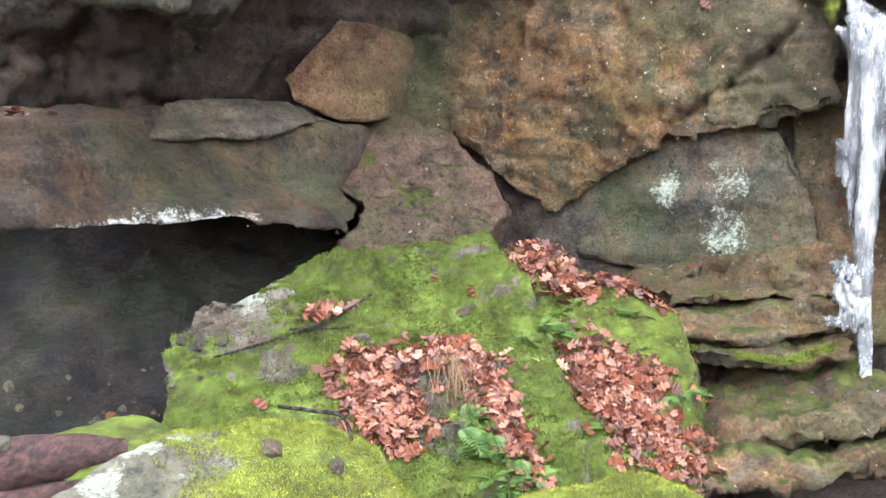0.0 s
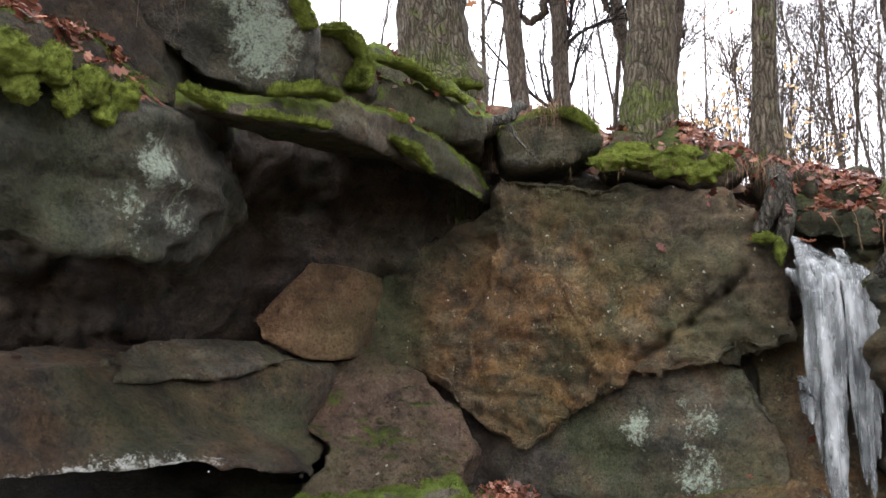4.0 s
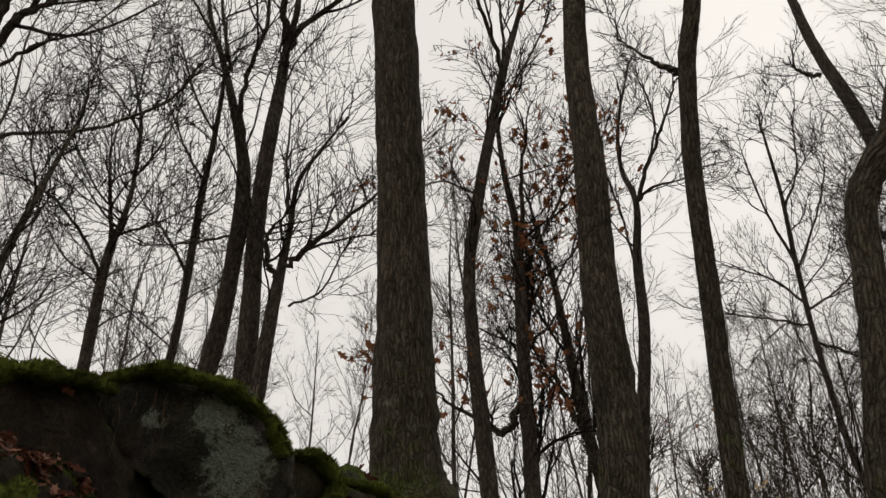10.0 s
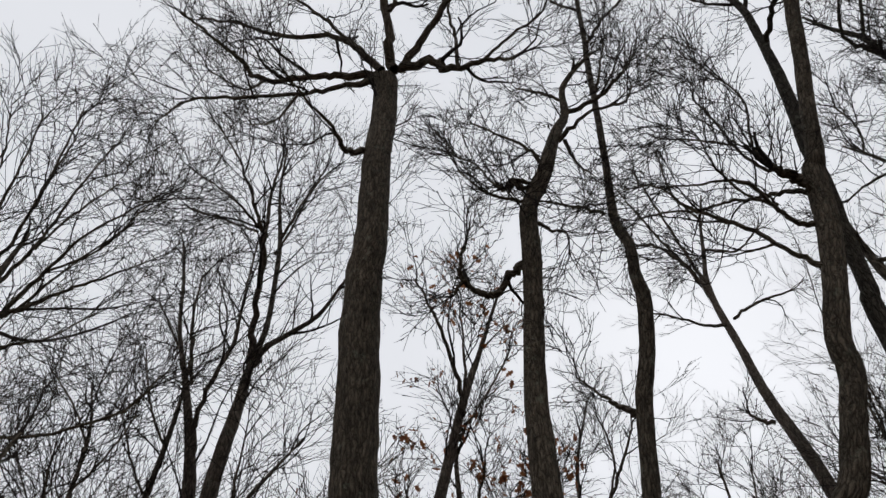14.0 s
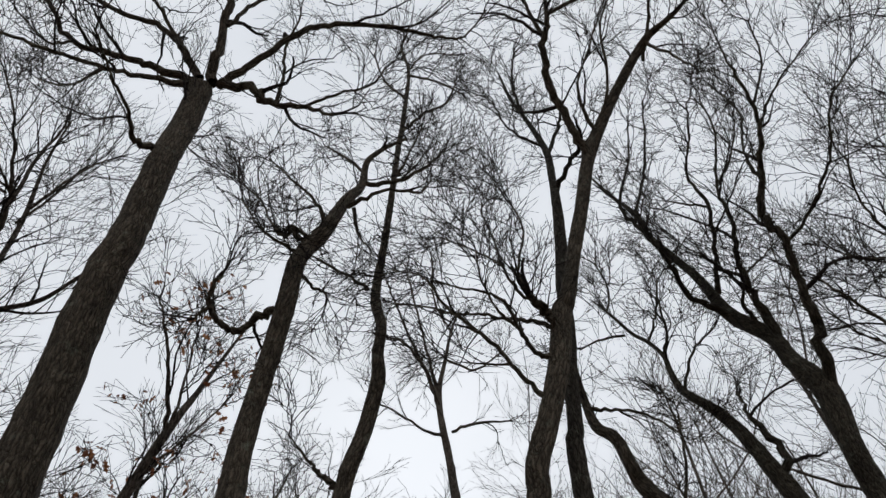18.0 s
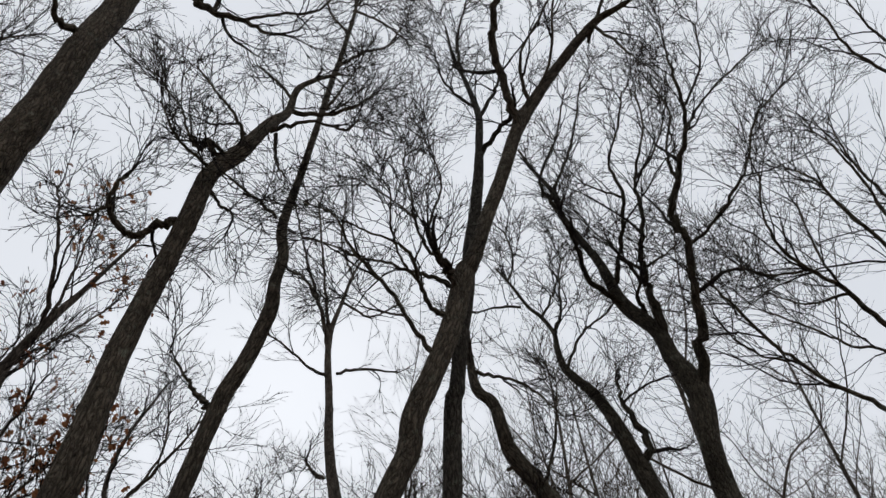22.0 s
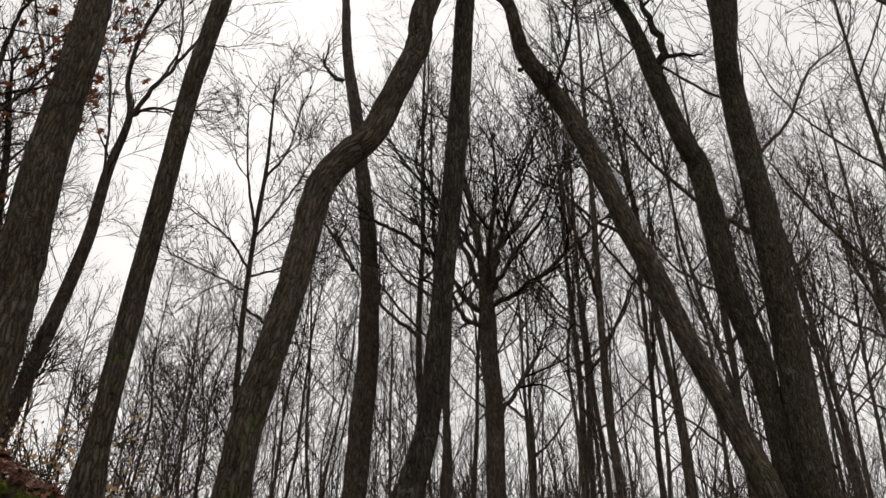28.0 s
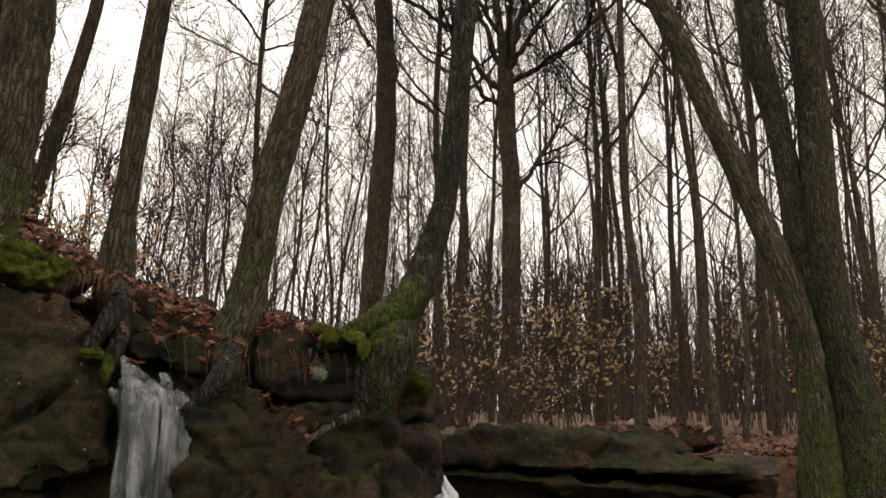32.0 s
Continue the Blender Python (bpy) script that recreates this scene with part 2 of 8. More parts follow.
M_FACE = rock_mat("ochre_sandstone", (0.045, 0.034, 0.021), (0.104, 0.077, 0.044), (0.18, 0.133, 0.077), 0.82, 0.55, -0.12, speck=0.8, warm=[((1.25, 7.95, 2.0), 1.5)])
M_GREY = rock_mat("grey_sandstone", (0.045, 0.04, 0.032), (0.105, 0.094, 0.072), (0.17, 0.155, 0.122), 0.18, 0.5, -0.15, speck=0.3)
# darker stone: shade of the recess and the cliff gaps put into the colour
M_DARK = rock_mat("shaded_sandstone", (0.029, 0.024, 0.021), (0.068, 0.056, 0.048), (0.12, 0.099, 0.083), 0.15, 0.25, -0.4)
M_FBARK = bark_mat("forest_bark", (0.065, 0.051, 0.039), (0.215, 0.176, 0.14), -0.1, 4.0)
M_MOSSY = rock_mat("mossy_sandstone", (0.04, 0.036, 0.026), (0.09, 0.08, 0.056), (0.15, 0.135, 0.10), 0.15, 0.6, 0.8, (0.13, 0.175, 0.025))
M_BRIGHT = rock_mat("bright_mossy_rock", (0.07, 0.06, 0.05), (0.16, 0.14, 0.115), (0.24, 0.22, 0.18), 0.1, 0.4, 0.7, (0.21, 0.255, 0.045),
    pale=[((-0.88, 3.16, 0.52), 0.14), ((-1.08, 2.97, 0.49), 0.17), ((-1.13, 2.77, 0.46), 0.16), ((-0.89, 2.86, 0.48), 0.1), ((-0.98, 3.05, 0.5), 0.12)], bare=[((-1.08, 2.9, 0.45), 0.42), ((-1.25, 2.7, 0.4), 0.45)])
M_DIRT = rock_mat("earthy_rock", (0.055, 0.036, 0.027), (0.13, 0.086, 0.062), (0.2, 0.14, 0.10), 0.15, 0.45, 0.24, (0.09, 0.11, 0.02), speck=0.5)
M_BARK = bark_mat("grey_brown_bark", (0.05, 0.041, 0.03), (0.205, 0.17, 0.125), 0.08, 7.0, wood=True, tufts=[((0.23, 8.9, 4.7), 0.75), ((2.3, 8.1, 4.25), 0.5)])
M_TWIG = bark_mat("twig_bark", (0.022, 0.018, 0.016), (0.07, 0.056, 0.047), -1.2, 3.0)
M_MOSSBARK = bark_mat("mossy_bark", (0.036, 0.031, 0.023), (0.16, 0.137, 0.1), 0.05, 5.6, grain=1.5, wood=True)
M_LITTER = leaf_mat("fallen_leaves", (0.09, 0.028, 0.017), (0.19, 0.065, 0.035), (0.035, 0.014, 0.011), (0.40, 0.2, 0.13), (0.2, 0.06, 0.028), (0.055, 0.02, 0.015), (0.28, 0.12, 0.075), rough=0.3)
M_DRYLEAF = leaf_mat("withered_leaves", (0.26, 0.10, 0.045), (0.36, 0.16, 0.07), (0.17, 0.06, 0.03), thin=0.4)
M_GOLD = leaf_mat("golden_beech_leaves", (0.62, 0.42, 0.2), (0.7, 0.52, 0.3), (0.52, 0.32, 0.14), thin=0.6)


# ---- mesh helpers ----
def part(name, data, material, parent=None, label=""):
    if isinstance(data, bmesh.types.BMesh):
        me = bpy.data.meshes.new(name)
        data.to_mesh(me)
        data.free()
    else:
        me = data
    if material and not me.materials:
        me.materials.append(material)
    ob = new(name, me)
    if parent:
        ob.parent = parent
    return tagged(ob, label)


def mesh_of(name, verts, faces, smooth=True):
    me = bpy.data.meshes.new(name)
    verts, faces = np.asarray(verts, np.float32), np.asarray(faces, np.int32)
    k = faces.shape[1]
    me.vertices.add(len(verts))
    me.vertices.foreach_set("co", verts.ravel())
    me.loops.add(faces.size)
    me.loops.foreach_set("vertex_index", faces.ravel())
    me.polygons.add(len(faces))
    me.polygons.foreach_set("loop_start", np.arange(0, faces.size, k, dtype=np.int32))
    me.polygons.foreach_set("use_smooth", np.full(len(faces), smooth))
    me.update(calc_edges=True)
    return me


def lattice(p, seed):
    """Smooth value noise, -1 to 1, for an array of points."""
    i = np.floor(p).astype(np.int64)
    w = p - i
    w = w * w * (3 - 2 * w)
    out = 0
    for dx in (0, 1):
        for dy in (0, 1):
            for dz in (0, 1):
                h = (i[:, 0] + dx) * 374761393 + (i[:, 1] + dy) * 668265263 + (i[:, 2] + dz) * 2147483647 + seed * 974634777
                h = (h ^ (h >> 13)) * 1274126177
                h = ((h ^ (h >> 16)) & 0xFFFF) / 32767.5 - 1
                out = out + h * np.where(dx, w[:, 0], 1 - w[:, 0]) * np.where(dy, w[:, 1], 1 - w[:, 1]) * np.where(dz, w[:, 2], 1 - w[:, 2])
    return out


def fbm(p, scale, octaves, seed):
    return sum(lattice(np.asarray(p) * scale * 2.03**k, seed + k) * 0.5**k for k in range(octaves))


def rock(name, outline, push, material, label, voxel=0.06, soft=6, amp=0.06, strata=0.03, taper=0.95, seed=1, cuts=(), parent=None, category="rock", blocks=0.0, block_size=0.3):
    """A block whose face has this outline, which reaches back by push, with worn edges, beds and hollows."""
    bm = bmesh.new()
    c = sum((Vector(p) for p in outline), Vector()) / len(outline)
    front = [bm.verts.new(p) for p in outline]
    back = [bm.verts.new(c + (Vector(p) - c) * taper + Vector(push)) for p in outline]
    bm.faces.new(front)
    bm.faces.new(back[::-1])
    for k in range(len(front)):
        j = (k + 1) % len(front)
        bm.faces.new((front[j], front[k], back[k], back[j]))
    bmesh.ops.triangulate(bm, faces=bm.faces[:])
    bmesh.ops.recalc_face_normals(bm, faces=bm.faces[:])
    me = bpy.data.meshes.new("rough")
    bm.to_mesh(me)
    bm.free()
    raw = new("rough", me)
    mod = raw.modifiers.new("cells", "REMESH")
    mod.mode, mod.voxel_size = "VOXEL", voxel
    sm = raw.modifiers.new("worn", "SMOOTH")
    sm.factor, sm.iterations = 0.5, soft
    ev = raw.evaluated_get(bpy.context.evaluated_depsgraph_get())
    fin = bpy.data.meshes.new_from_object(ev)
    bpy.data.objects.remove(raw)
    bpy.data.meshes.remove(me)
    n = len(fin.vertices)
    co, nr = np.empty(n * 3, np.float32), np.empty(n * 3, np.float32)
    fin.vertices.foreach_get("co", co)
    fin.vertices.foreach_get("normal", nr)
    co, nr = co.reshape(-1, 3).astype(float), nr.reshape(-1, 3)
    d = amp * (fbm(co, 1.4, 2, seed) + 0.55 * fbm(co, 5.0, 4, seed + 9) + 0.16 * fbm(co, 17.0, 2, seed + 14))
    d = d - amp * 0.6 * np.clip(np.abs(fbm(co, 2.6, 3, seed + 31)) - 0.25, -0.25, 0.0) * -1.6
    s = fbm(co * (0.5, 0.5, 6.0), 1.0, 3, seed + 20)
    d = d + strata * np.clip(s * 2, -1, 0.6)
    if blocks:
        rng = np.random.default_rng(seed + 50)
        w = (co + 0.12 * np.stack([fbm(co, 2.5, 3, seed + k) for k in (60, 61, 62)], 1)) * (1, 1, 1.7) / block_size
        lo, hi = w.min(0), w.max(0)
        cells = rng.uniform(lo, hi, (int(min(260, max(12, np.prod(hi - lo + 0.5) * 0.9))), 3))
        far = ((w[:, None] - cells[None]) ** 2).sum(2)
        two = np.sort(np.partition(far, 1, axis=1)[:, :2], axis=1) ** 0.5
        d = d + blocks * rng.uniform(-1, 1, len(cells))[far.argmin(1)] - blocks * 0.9 * np.clip(1 - (two[:, 1] - two[:, 0]) / 0.16, 0, 1)
    for p, q, wide, deep in cuts:
        p, q = np.array(p), np.array(q)
        u = np.clip(((co - p) @ (q - p)) / ((q - p) @ (q - p)), 0, 1)
        gap = np.linalg.norm((co + 0.6 * wide * fbm(co, 6, 2, seed)[:, None] - p - u[:, None] * (q - p)) * (1, 0.3, 1), axis=1)
        d = d - deep * np.clip(1 - gap / wide, 0, 1)
    co = co + nr * d[:, None]
    fin.vertices.foreach_set("co", co.astype(np.float32).ravel())
    fin.name = name
    fin.polygons.foreach_set("use_smooth", np.ones(len(fin.polygons), bool))
    fin.materials.clear()
    ob = part(name, fin, material, parent)
    return tagged(ob, label, category) if not parent else ob


# ---- trees ----
RNG = np.random.default_rng(7)


def bend(ctrl, per=5):
    """A smooth line through control points (x, y, z, radius)."""
    c = np.asarray(ctrl, float)
    c = np.vstack([2 * c[0] - c[1], c, 2 * c[-1] - c[-2]])
    out = []
    for i in range(1, len(c) - 2):
        for u in np.linspace(0, 1, per, endpoint=False):
            a, b, d, e = c[i - 1], c[i], c[i + 1], c[i + 2]
            out.append(0.5 * (2 * b + (d - a) * u + (2 * a - 5 * b + 4 * d - e) * u * u + (3 * b - a - 3 * d + e) * u**3))
    out.append(c[-2])
    return np.array(out)


def tubes(P, R, sides, rough=0.0):
    """Verts and quads of many tubes: P (n, k, 3), R (n, k)."""
    n, k, _ = P.shape
    T = np.gradient(P, axis=1)
    T /= np.linalg.norm(T, axis=2, keepdims=True) + 1e-9
    ref = np.where(np.abs(T[:, :1, 2:3]) > 0.8, np.array([1.0, 0, 0]), np.array([0, 0, 1.0]))
    A = np.cross(T, np.broadcast_to(ref, T.shape))
    A /= np.linalg.norm(A, axis=2, keepdims=True) + 1e-9
    B = np.cross(T, A)
    a = np.arange(sides) * 2 * np.pi / sides
    r = R[:, :, None] * (1 + (rough * RNG.standard_normal((n, k, sides)) if rough else 0))
    V = P[:, :, None] + r[..., None] * (np.cos(a)[:, None] * A[:, :, None] + np.sin(a)[:, None] * B[:, :, None])
    idx = np.arange(n * k * sides).reshape(n, k, sides)
    nxt = np.roll(idx, -1, axis=2)
    F = np.stack([idx[:, :-1], nxt[:, :-1], nxt[:, 1:], idx[:, 1:]], -1).reshape(-1, 4)
    return V.reshape(-1, 3), F


def grained(me, P, R, sides):
    """Stores the wood's own coordinates: round the trunk and along it."""
    k = P.shape[1]
    a = np.arange(sides) * 2 * np.pi / sides
    run = np.concatenate([[0], np.cumsum(np.linalg.norm(np.diff(P[0], axis=0), axis=1))])
    w = np.empty((k, sides, 3), np.float32)
    w[..., 0], w[..., 1], w[..., 2] = R[0][:, None] * np.cos(a), R[0][:, None] * np.sin(a), run[:, None]
    me.attributes.new("grain", "FLOAT_VECTOR", "POINT").data.foreach_set("vector", w.ravel())
    return me


def grow(P, R, m, length, angle, up, k, wig, thick, lo=0.3, hi=1.0, least=0.0025, stout=9.0):
    """m side shoots on each of the lines P."""
    n, kk, _ = P.shape
    u = np.clip(lo + (hi - lo) * (np.arange(m)[None] + RNG.random((n, m))) / m, 0, 0.999) * (kk - 1)
    i = u.astype(int)
    w = (u - i)[..., None]
    rows = np.arange(n)[:, None]
    start = P[rows, i] * (1 - w) + P[rows, i + 1] * w
    rad = (R[rows, i] * (1 - w[..., 0]) + R[rows, i + 1] * w[..., 0])
    tan = P[rows, i + 1] - P[rows, i]
    tan /= np.linalg.norm(tan, axis=2, keepdims=True) + 1e-9
    rnd = RNG.standard_normal((n, m, 3))
    perp = rnd - (rnd * tan).sum(2, keepdims=True) * tan
    perp /= np.linalg.norm(perp, axis=2, keepdims=True) + 1e-9
    a = np.radians(angle) * (0.7 + 0.6 * RNG.random((n, m, 1)))
    d = np.cos(a) * tan + np.sin(a) * perp
    d[..., 2] += up
    d /= np.linalg.norm(d, axis=2, keepdims=True)
    ln = length * (1.15 - 0.6 * u[..., None] / (kk - 1)) * (0.6 + 0.7 * RNG.random((n, m, 1)))
    ln = np.minimum(ln, rad[..., None] * 110 + 0.25)
    Q = np.empty((n * m, k, 3))
    p, d, ln = start.reshape(-1, 3), d.reshape(-1, 3), ln.reshape(-1, 1)
    for j in range(k):
        Q[:, j] = p
        d = d + wig * RNG.standard_normal(d.shape)
        d[:, 2] += up * 0.35
        d /= np.linalg.norm(d, axis=1, keepdims=True)
        p = p + d * ln / (k - 1)
    r0 = np.clip(rad.reshape(-1, 1) * thick, least, stout)
    S = r0 * np.linspace(1, 0.35, k)[None] 
    return Q, np.maximum(S, least * 0.8)


def leaf_shape(curl=0.25):
    """A lobed leaf about 1 long: verts and triangles."""
    rim = [(0, 0), (0.05, 0.2), (0.24, 0.3), (0.1, 0.44), (0.32, 0.6), (0.13, 0.72), (0.2, 0.88), (0, 1)]
    v = [(x, y, curl * (abs(x) * 0.8 + 0.7 * (y - 0.5) ** 2)) for x, y in rim] + [(-x, y, curl * (abs(x) * 0.8 + 0.7 * (y - 0.5) ** 2)) for x, y in rim[1:-1]]
    left = [0, 8, 9, 10, 11, 12, 13, 7]
    right = list(range(8))
    f = []
    for a in range(7):
        f.append((right[a], right[a + 1], left[a + 1]) if a == 0 else (right[a], right[a + 1], left[a]))
        if 0 < a < 6:
            f.append((right[a + 1], left[a + 1], left[a]))
    return np.array(v, float), np.array(f)


def scatter_leaves(name, places, normals, size, flat=0.4, seed=3):
    """One mesh of many leaves lying at places, tipped from the normals."""
    rng = np.random.default_rng(seed)
    v, f = leaf_shape()
    n = len(places)
    N = np.asarray(normals, float) + flat * rng.standard_normal((n, 3))
    N /= np.linalg.norm(N, axis=1, keepdims=True)
    X = np.cross(N, rng.standard_normal((n, 3)))
    X /= np.linalg.norm(X, axis=1, keepdims=True)
    Yv = np.cross(N, X)
    s = size * (0.55 + 0.95 * rng.random((n, 1, 1)))
    curl = rng.uniform(-2.0, 3.5, (n, 1, 1))
    w = v - (0, 0.5, 0)
    V = np.asarray(places)[:, None] + s * (w[None, :, :1] * X[:, None] + w[None, :, 1:2] * Yv[:, None] + 1.2 * curl * w[None, :, 2:] * N[:, None])
    F = (f[None] + (np.arange(n) * len(v))[:, None, None]).reshape(-1, 3)
    return mesh_of(name, V.reshape(-1, 3), F, False)


def tree(name, trunk, label, limbs=(), bark=None, crown=(10, 3.0, 50, 0.12), first=0.5, fine=(7, 6, 4), sides=14, twig=0.0052, leaves=None, leaf_count=0, leaf_size=0.11, leaf_low=0.2, reach=1.0, sink=True, stout=0.04, segs=4, branch=None, boughs=0.0):
    """A bare tree: a trunk through control points, named limbs, boughs that grow from both, and twigs."""
    root = tagged(new(name), label, "tree")
    bark = bark or M_BARK
    (x, y, z, r), (x2, y2, z2, _) = trunk[:2]
    gz = float(ground_height(np.array([x]), np.array([y]))[0]) - 0.25
    if sink and z - gz < 1.0:
        trunk = [(x, y + 0.04, z - 0.9, r * 1.3), (x, y + 0.02, z - 0.4, r * 1.12)] + list(trunk)
    elif sink:
        u = min((z - gz) / max(z2 - z, 0.05), 6.0)
        foot = (x - (x2 - x) * u, y - (y2 - y) * u, gz, r * 1.12)
        trunk = [tuple(a + (b - a) * k for a, b in zip(foot, (x, y, z, r * 1.02))) for k in (0.0, 0.35, 0.65, 0.86)] + list(trunk)
    t = bend(trunk, 6)
    x, y, z, r = trunk[0]
    root.location = (x, y, z)
    off = np.array([x, y, z])
    P, R = t[None, :, :3] - off, t[None, :, 3].copy()
    R[:] = np.maximum(R, 0.006)
    v, f = tubes(P, R, sides, 0.035)
    part("trunk", grained(mesh_of("trunk", v, f), P, R, sides), bark, root)
    seeds = []
    for pts in limbs:
        c = bend(pts, 6)
        c[1:-1, :3] += RNG.normal(0, 1, (len(c) - 2, 3)) * 0.4 * c[1:-1, 3:]
        Pl, Rl = c[None, :, :3] - off, np.maximum(c[None, :, 3], 0.006)
        v, f = tubes(Pl, Rl, 8 if segs > 3 else 6, 0.04)
        part("limb", grained(mesh_of("limb", v, f), Pl, Rl, 8 if segs > 3 else 6), bark, root)
        seeds.append((Pl, Rl, 0.25))
    count, length, angle, up = crown
    pieces = []
    for Pl, Rl, _ in list(seeds):
        long = float(np.linalg.norm(np.diff(Pl[0], axis=0), axis=1).sum())
        if boughs and long > 1.2:
            Q, S = grow(Pl, Rl, max(2, int(long * boughs)), min(length * 0.9, long * 0.6), 46, 0.12, 9, 0.18, 0.62, 0.18, 1.0, 0.007, 0.05)
            pieces.append((Q, S, 5))
            seeds.append((Q, S, 0.15))
    for Pl, Rl in ([(P, R)] + [q[:2] for q in seeds if len(q[0]) == 1] if segs > 3 else []):
        Q, S = grow(Pl, Rl, 2, length * 0.6, 20, 0.08, 7, 0.16, 0.9, 0.93, 1.0, 0.006, 0.05)
        pieces.append((Q, S, 4))
        seeds.append((Q, S, 0.2))
    if count:
        B, S = grow(P, R, count, length, angle, up, 7 if segs < 4 else 9, 0.1 if segs < 4 else 0.16, 0.42, first, 1.0, 0.006, stout)
        pieces.append((B, S, 5))
        seeds.append((B, S, 0.2))
    a, b, c = fine
    tips = []
    for Pl, Rl, lo in seeds:
        long = float(np.linalg.norm(np.diff(Pl[0], axis=0), axis=1).sum())
        many = max(a, int(long / (0.8 if segs > 3 else 0.8))) if len(Pl) == 1 else a
        L2, S2 = grow(Pl, Rl, many, length * 0.55 * reach, 38, 0.14, 5 if segs < 4 else 7, 0.1 if segs < 4 else 0.17, 0.55, lo, 1.0, twig * 1.5, stout * 0.7)
        L3, S3 = grow(L2, S2, b, length * 0.36 * reach, 36, 0.1, segs, 0.1 if segs < 4 else 0.15, 0.6, 0.15, 1.0, twig * 1.1)
        pieces += [(L2, S2, 3 if segs < 4 else 4), (L3, S3, 3)]
        if c:
            L4, S4 = grow(L3, S3, c, length * 0.2 * reach, 34, 0.06, 2, 0.12, 0.6, 0.1, 1.0, twig * 0.8)
            pieces.append((L4, S4, 3))
        tips.append(L3[:, 1:].reshape(-1, 3))
    V, F, base = [], [], 0
    for Q, S, sd in pieces:
        v, f = tubes(Q, S, sd)
        V.append(v)
        F.append(f + base)
        base += len(v)
    if V:
        ob = part("crown", mesh_of("crown", np.vstack(V), np.vstack(F)), branch or M_TWIG, root)
        tagged(ob, kind="stuff")
    if leaves and leaf_count:
        q = np.vstack(tips)
        q = q[q[:, 2] < np.quantile(q[:, 2], 1 - leaf_low)]
        q = q[RNG.integers(0, len(q), leaf_count)] + RNG.normal(0, 0.05, (leaf_count, 3))
        ob = part("foliage", scatter_leaves("foliage", q, np.tile((0, 0.3, 0.2), (leaf_count, 1)), leaf_size, 1.5, 5), leaves, root)
        tagged(ob, kind="stuff")
    return root


# ---- ground ----
EDGE = [(-30, 3.0), (-9, 6.2), (-5, 7.6), (-2.0, 8.6), (-0.4, 9.0), (0.9, 8.7), (2.4, 8.0), (3.5, 7.75), (4.3, 7.2), (5.3, 6.9), (6.2, 7.6), (7.2, 7.3), (8.6, 6.0), (9.4, 4.6), (9.9, 3.4), (12, 0.5), (16, -6), (30, -22)]


def ground_height(x, y):
    """The stream bed in front of the cliff line, the wooded bank behind it, an unseen bank added behind the camera to
    hold back light.
    """
    x, y = np.asarray(x, float), np.asarray(y, float)
    best, side = np.full(x.shape, 1e9), np.zeros(x.shape)
    for (ax, ay), (bx, by) in zip(EDGE, EDGE[1:]):
        dx, dy = bx - ax, by - ay
        u = np.clip(((x - ax) * dx + (y - ay) * dy) / (dx * dx + dy * dy), 0, 1)
        d = np.hypot(x - ax - u * dx, y - ay - u * dy)
        s = dx * (y - ay) - dy * (x - ax)
        near = d < best - 1e-6
        best, side = np.where(near, d, best), np.where(near, np.sign(s), side)
    sd = best * side
    top = np.interp(x, [-8, -3, -1, 0.3, 1.4, 2.4, 3.5, 4.3, 5.3, 6.5, 9, 12], [4.4, 4.5, 4.65, 4.75, 4.45, 4.05, 3.5, 3.05, 2.9, 2.4, 2.12, 2.1])
    top = top + np.clip(best - 1, 0, 60) * np.interp(x, [-6, 0, 4, 9], [0.02, 0.03, 0.06, 0.11])
    bed = -0.55 + 0.5 * np.exp(-(x * x + y * y) / 5.0) - 0.7 * np.clip((x - 1.2) / 0.6, 0, 1) * np.clip((y - 3) / 1.5, 0, 1) + np.clip(-y - 4, 0, 14) * 0.42 + 0.3 * np.clip(-x - 4, 0, 10)
    k = np.clip((sd + 0.05) / 0.55, 0, 1)
    k = k * k * (3 - 2 * k)
    p = np.stack([x.ravel(), y.ravel(), 0 * x.ravel()], 1)
    bumps = (0.10 * fbm(p, 0.7, 3, 5) + 0.03 * fbm(p, 4.0, 2, 8)).reshape(x.shape)
    return bed * (1 - k) + top * k + bumps
M_FACE2 = rock_mat("ledge_sandstone", (0.045, 0.035, 0.023), (0.115, 0.088, 0.055), (0.19, 0.15, 0.095), 0.6, 0.6, 0.2, (0.09, 0.105, 0.02), speck=0.5)
M_LICHEN = rock_mat("lichen_sandstone", (0.045, 0.042, 0.032), (0.095, 0.088, 0.064), (0.15, 0.135, 0.10), 0.2, 0.6, -0.3,
    pale=[((2.41, 7.38, 1.31), 0.42), ((2.36, 7.31, 0.84), 0.45), ((1.97, 7.66, 1.2), 0.34), ((2.3, 7.4, 1.05), 0.3), ((2.0, 7.6, 0.95), 0.2)])
M_HANG = rock_mat("hanging_sandstone", (0.03, 0.03, 0.024), (0.07, 0.069, 0.055), (0.115, 0.11, 0.088), 0.1, 0.5, -0.2, (0.07, 0.09, 0.02),
    pale=[((-1.47, 4.66, 2.62), 0.26), ((-1.45, 4.68, 2.4), 0.26), ((-1.27, 4.98, 2.62), 0.3), ((-1.4, 4.73, 2.85), 0.26)])
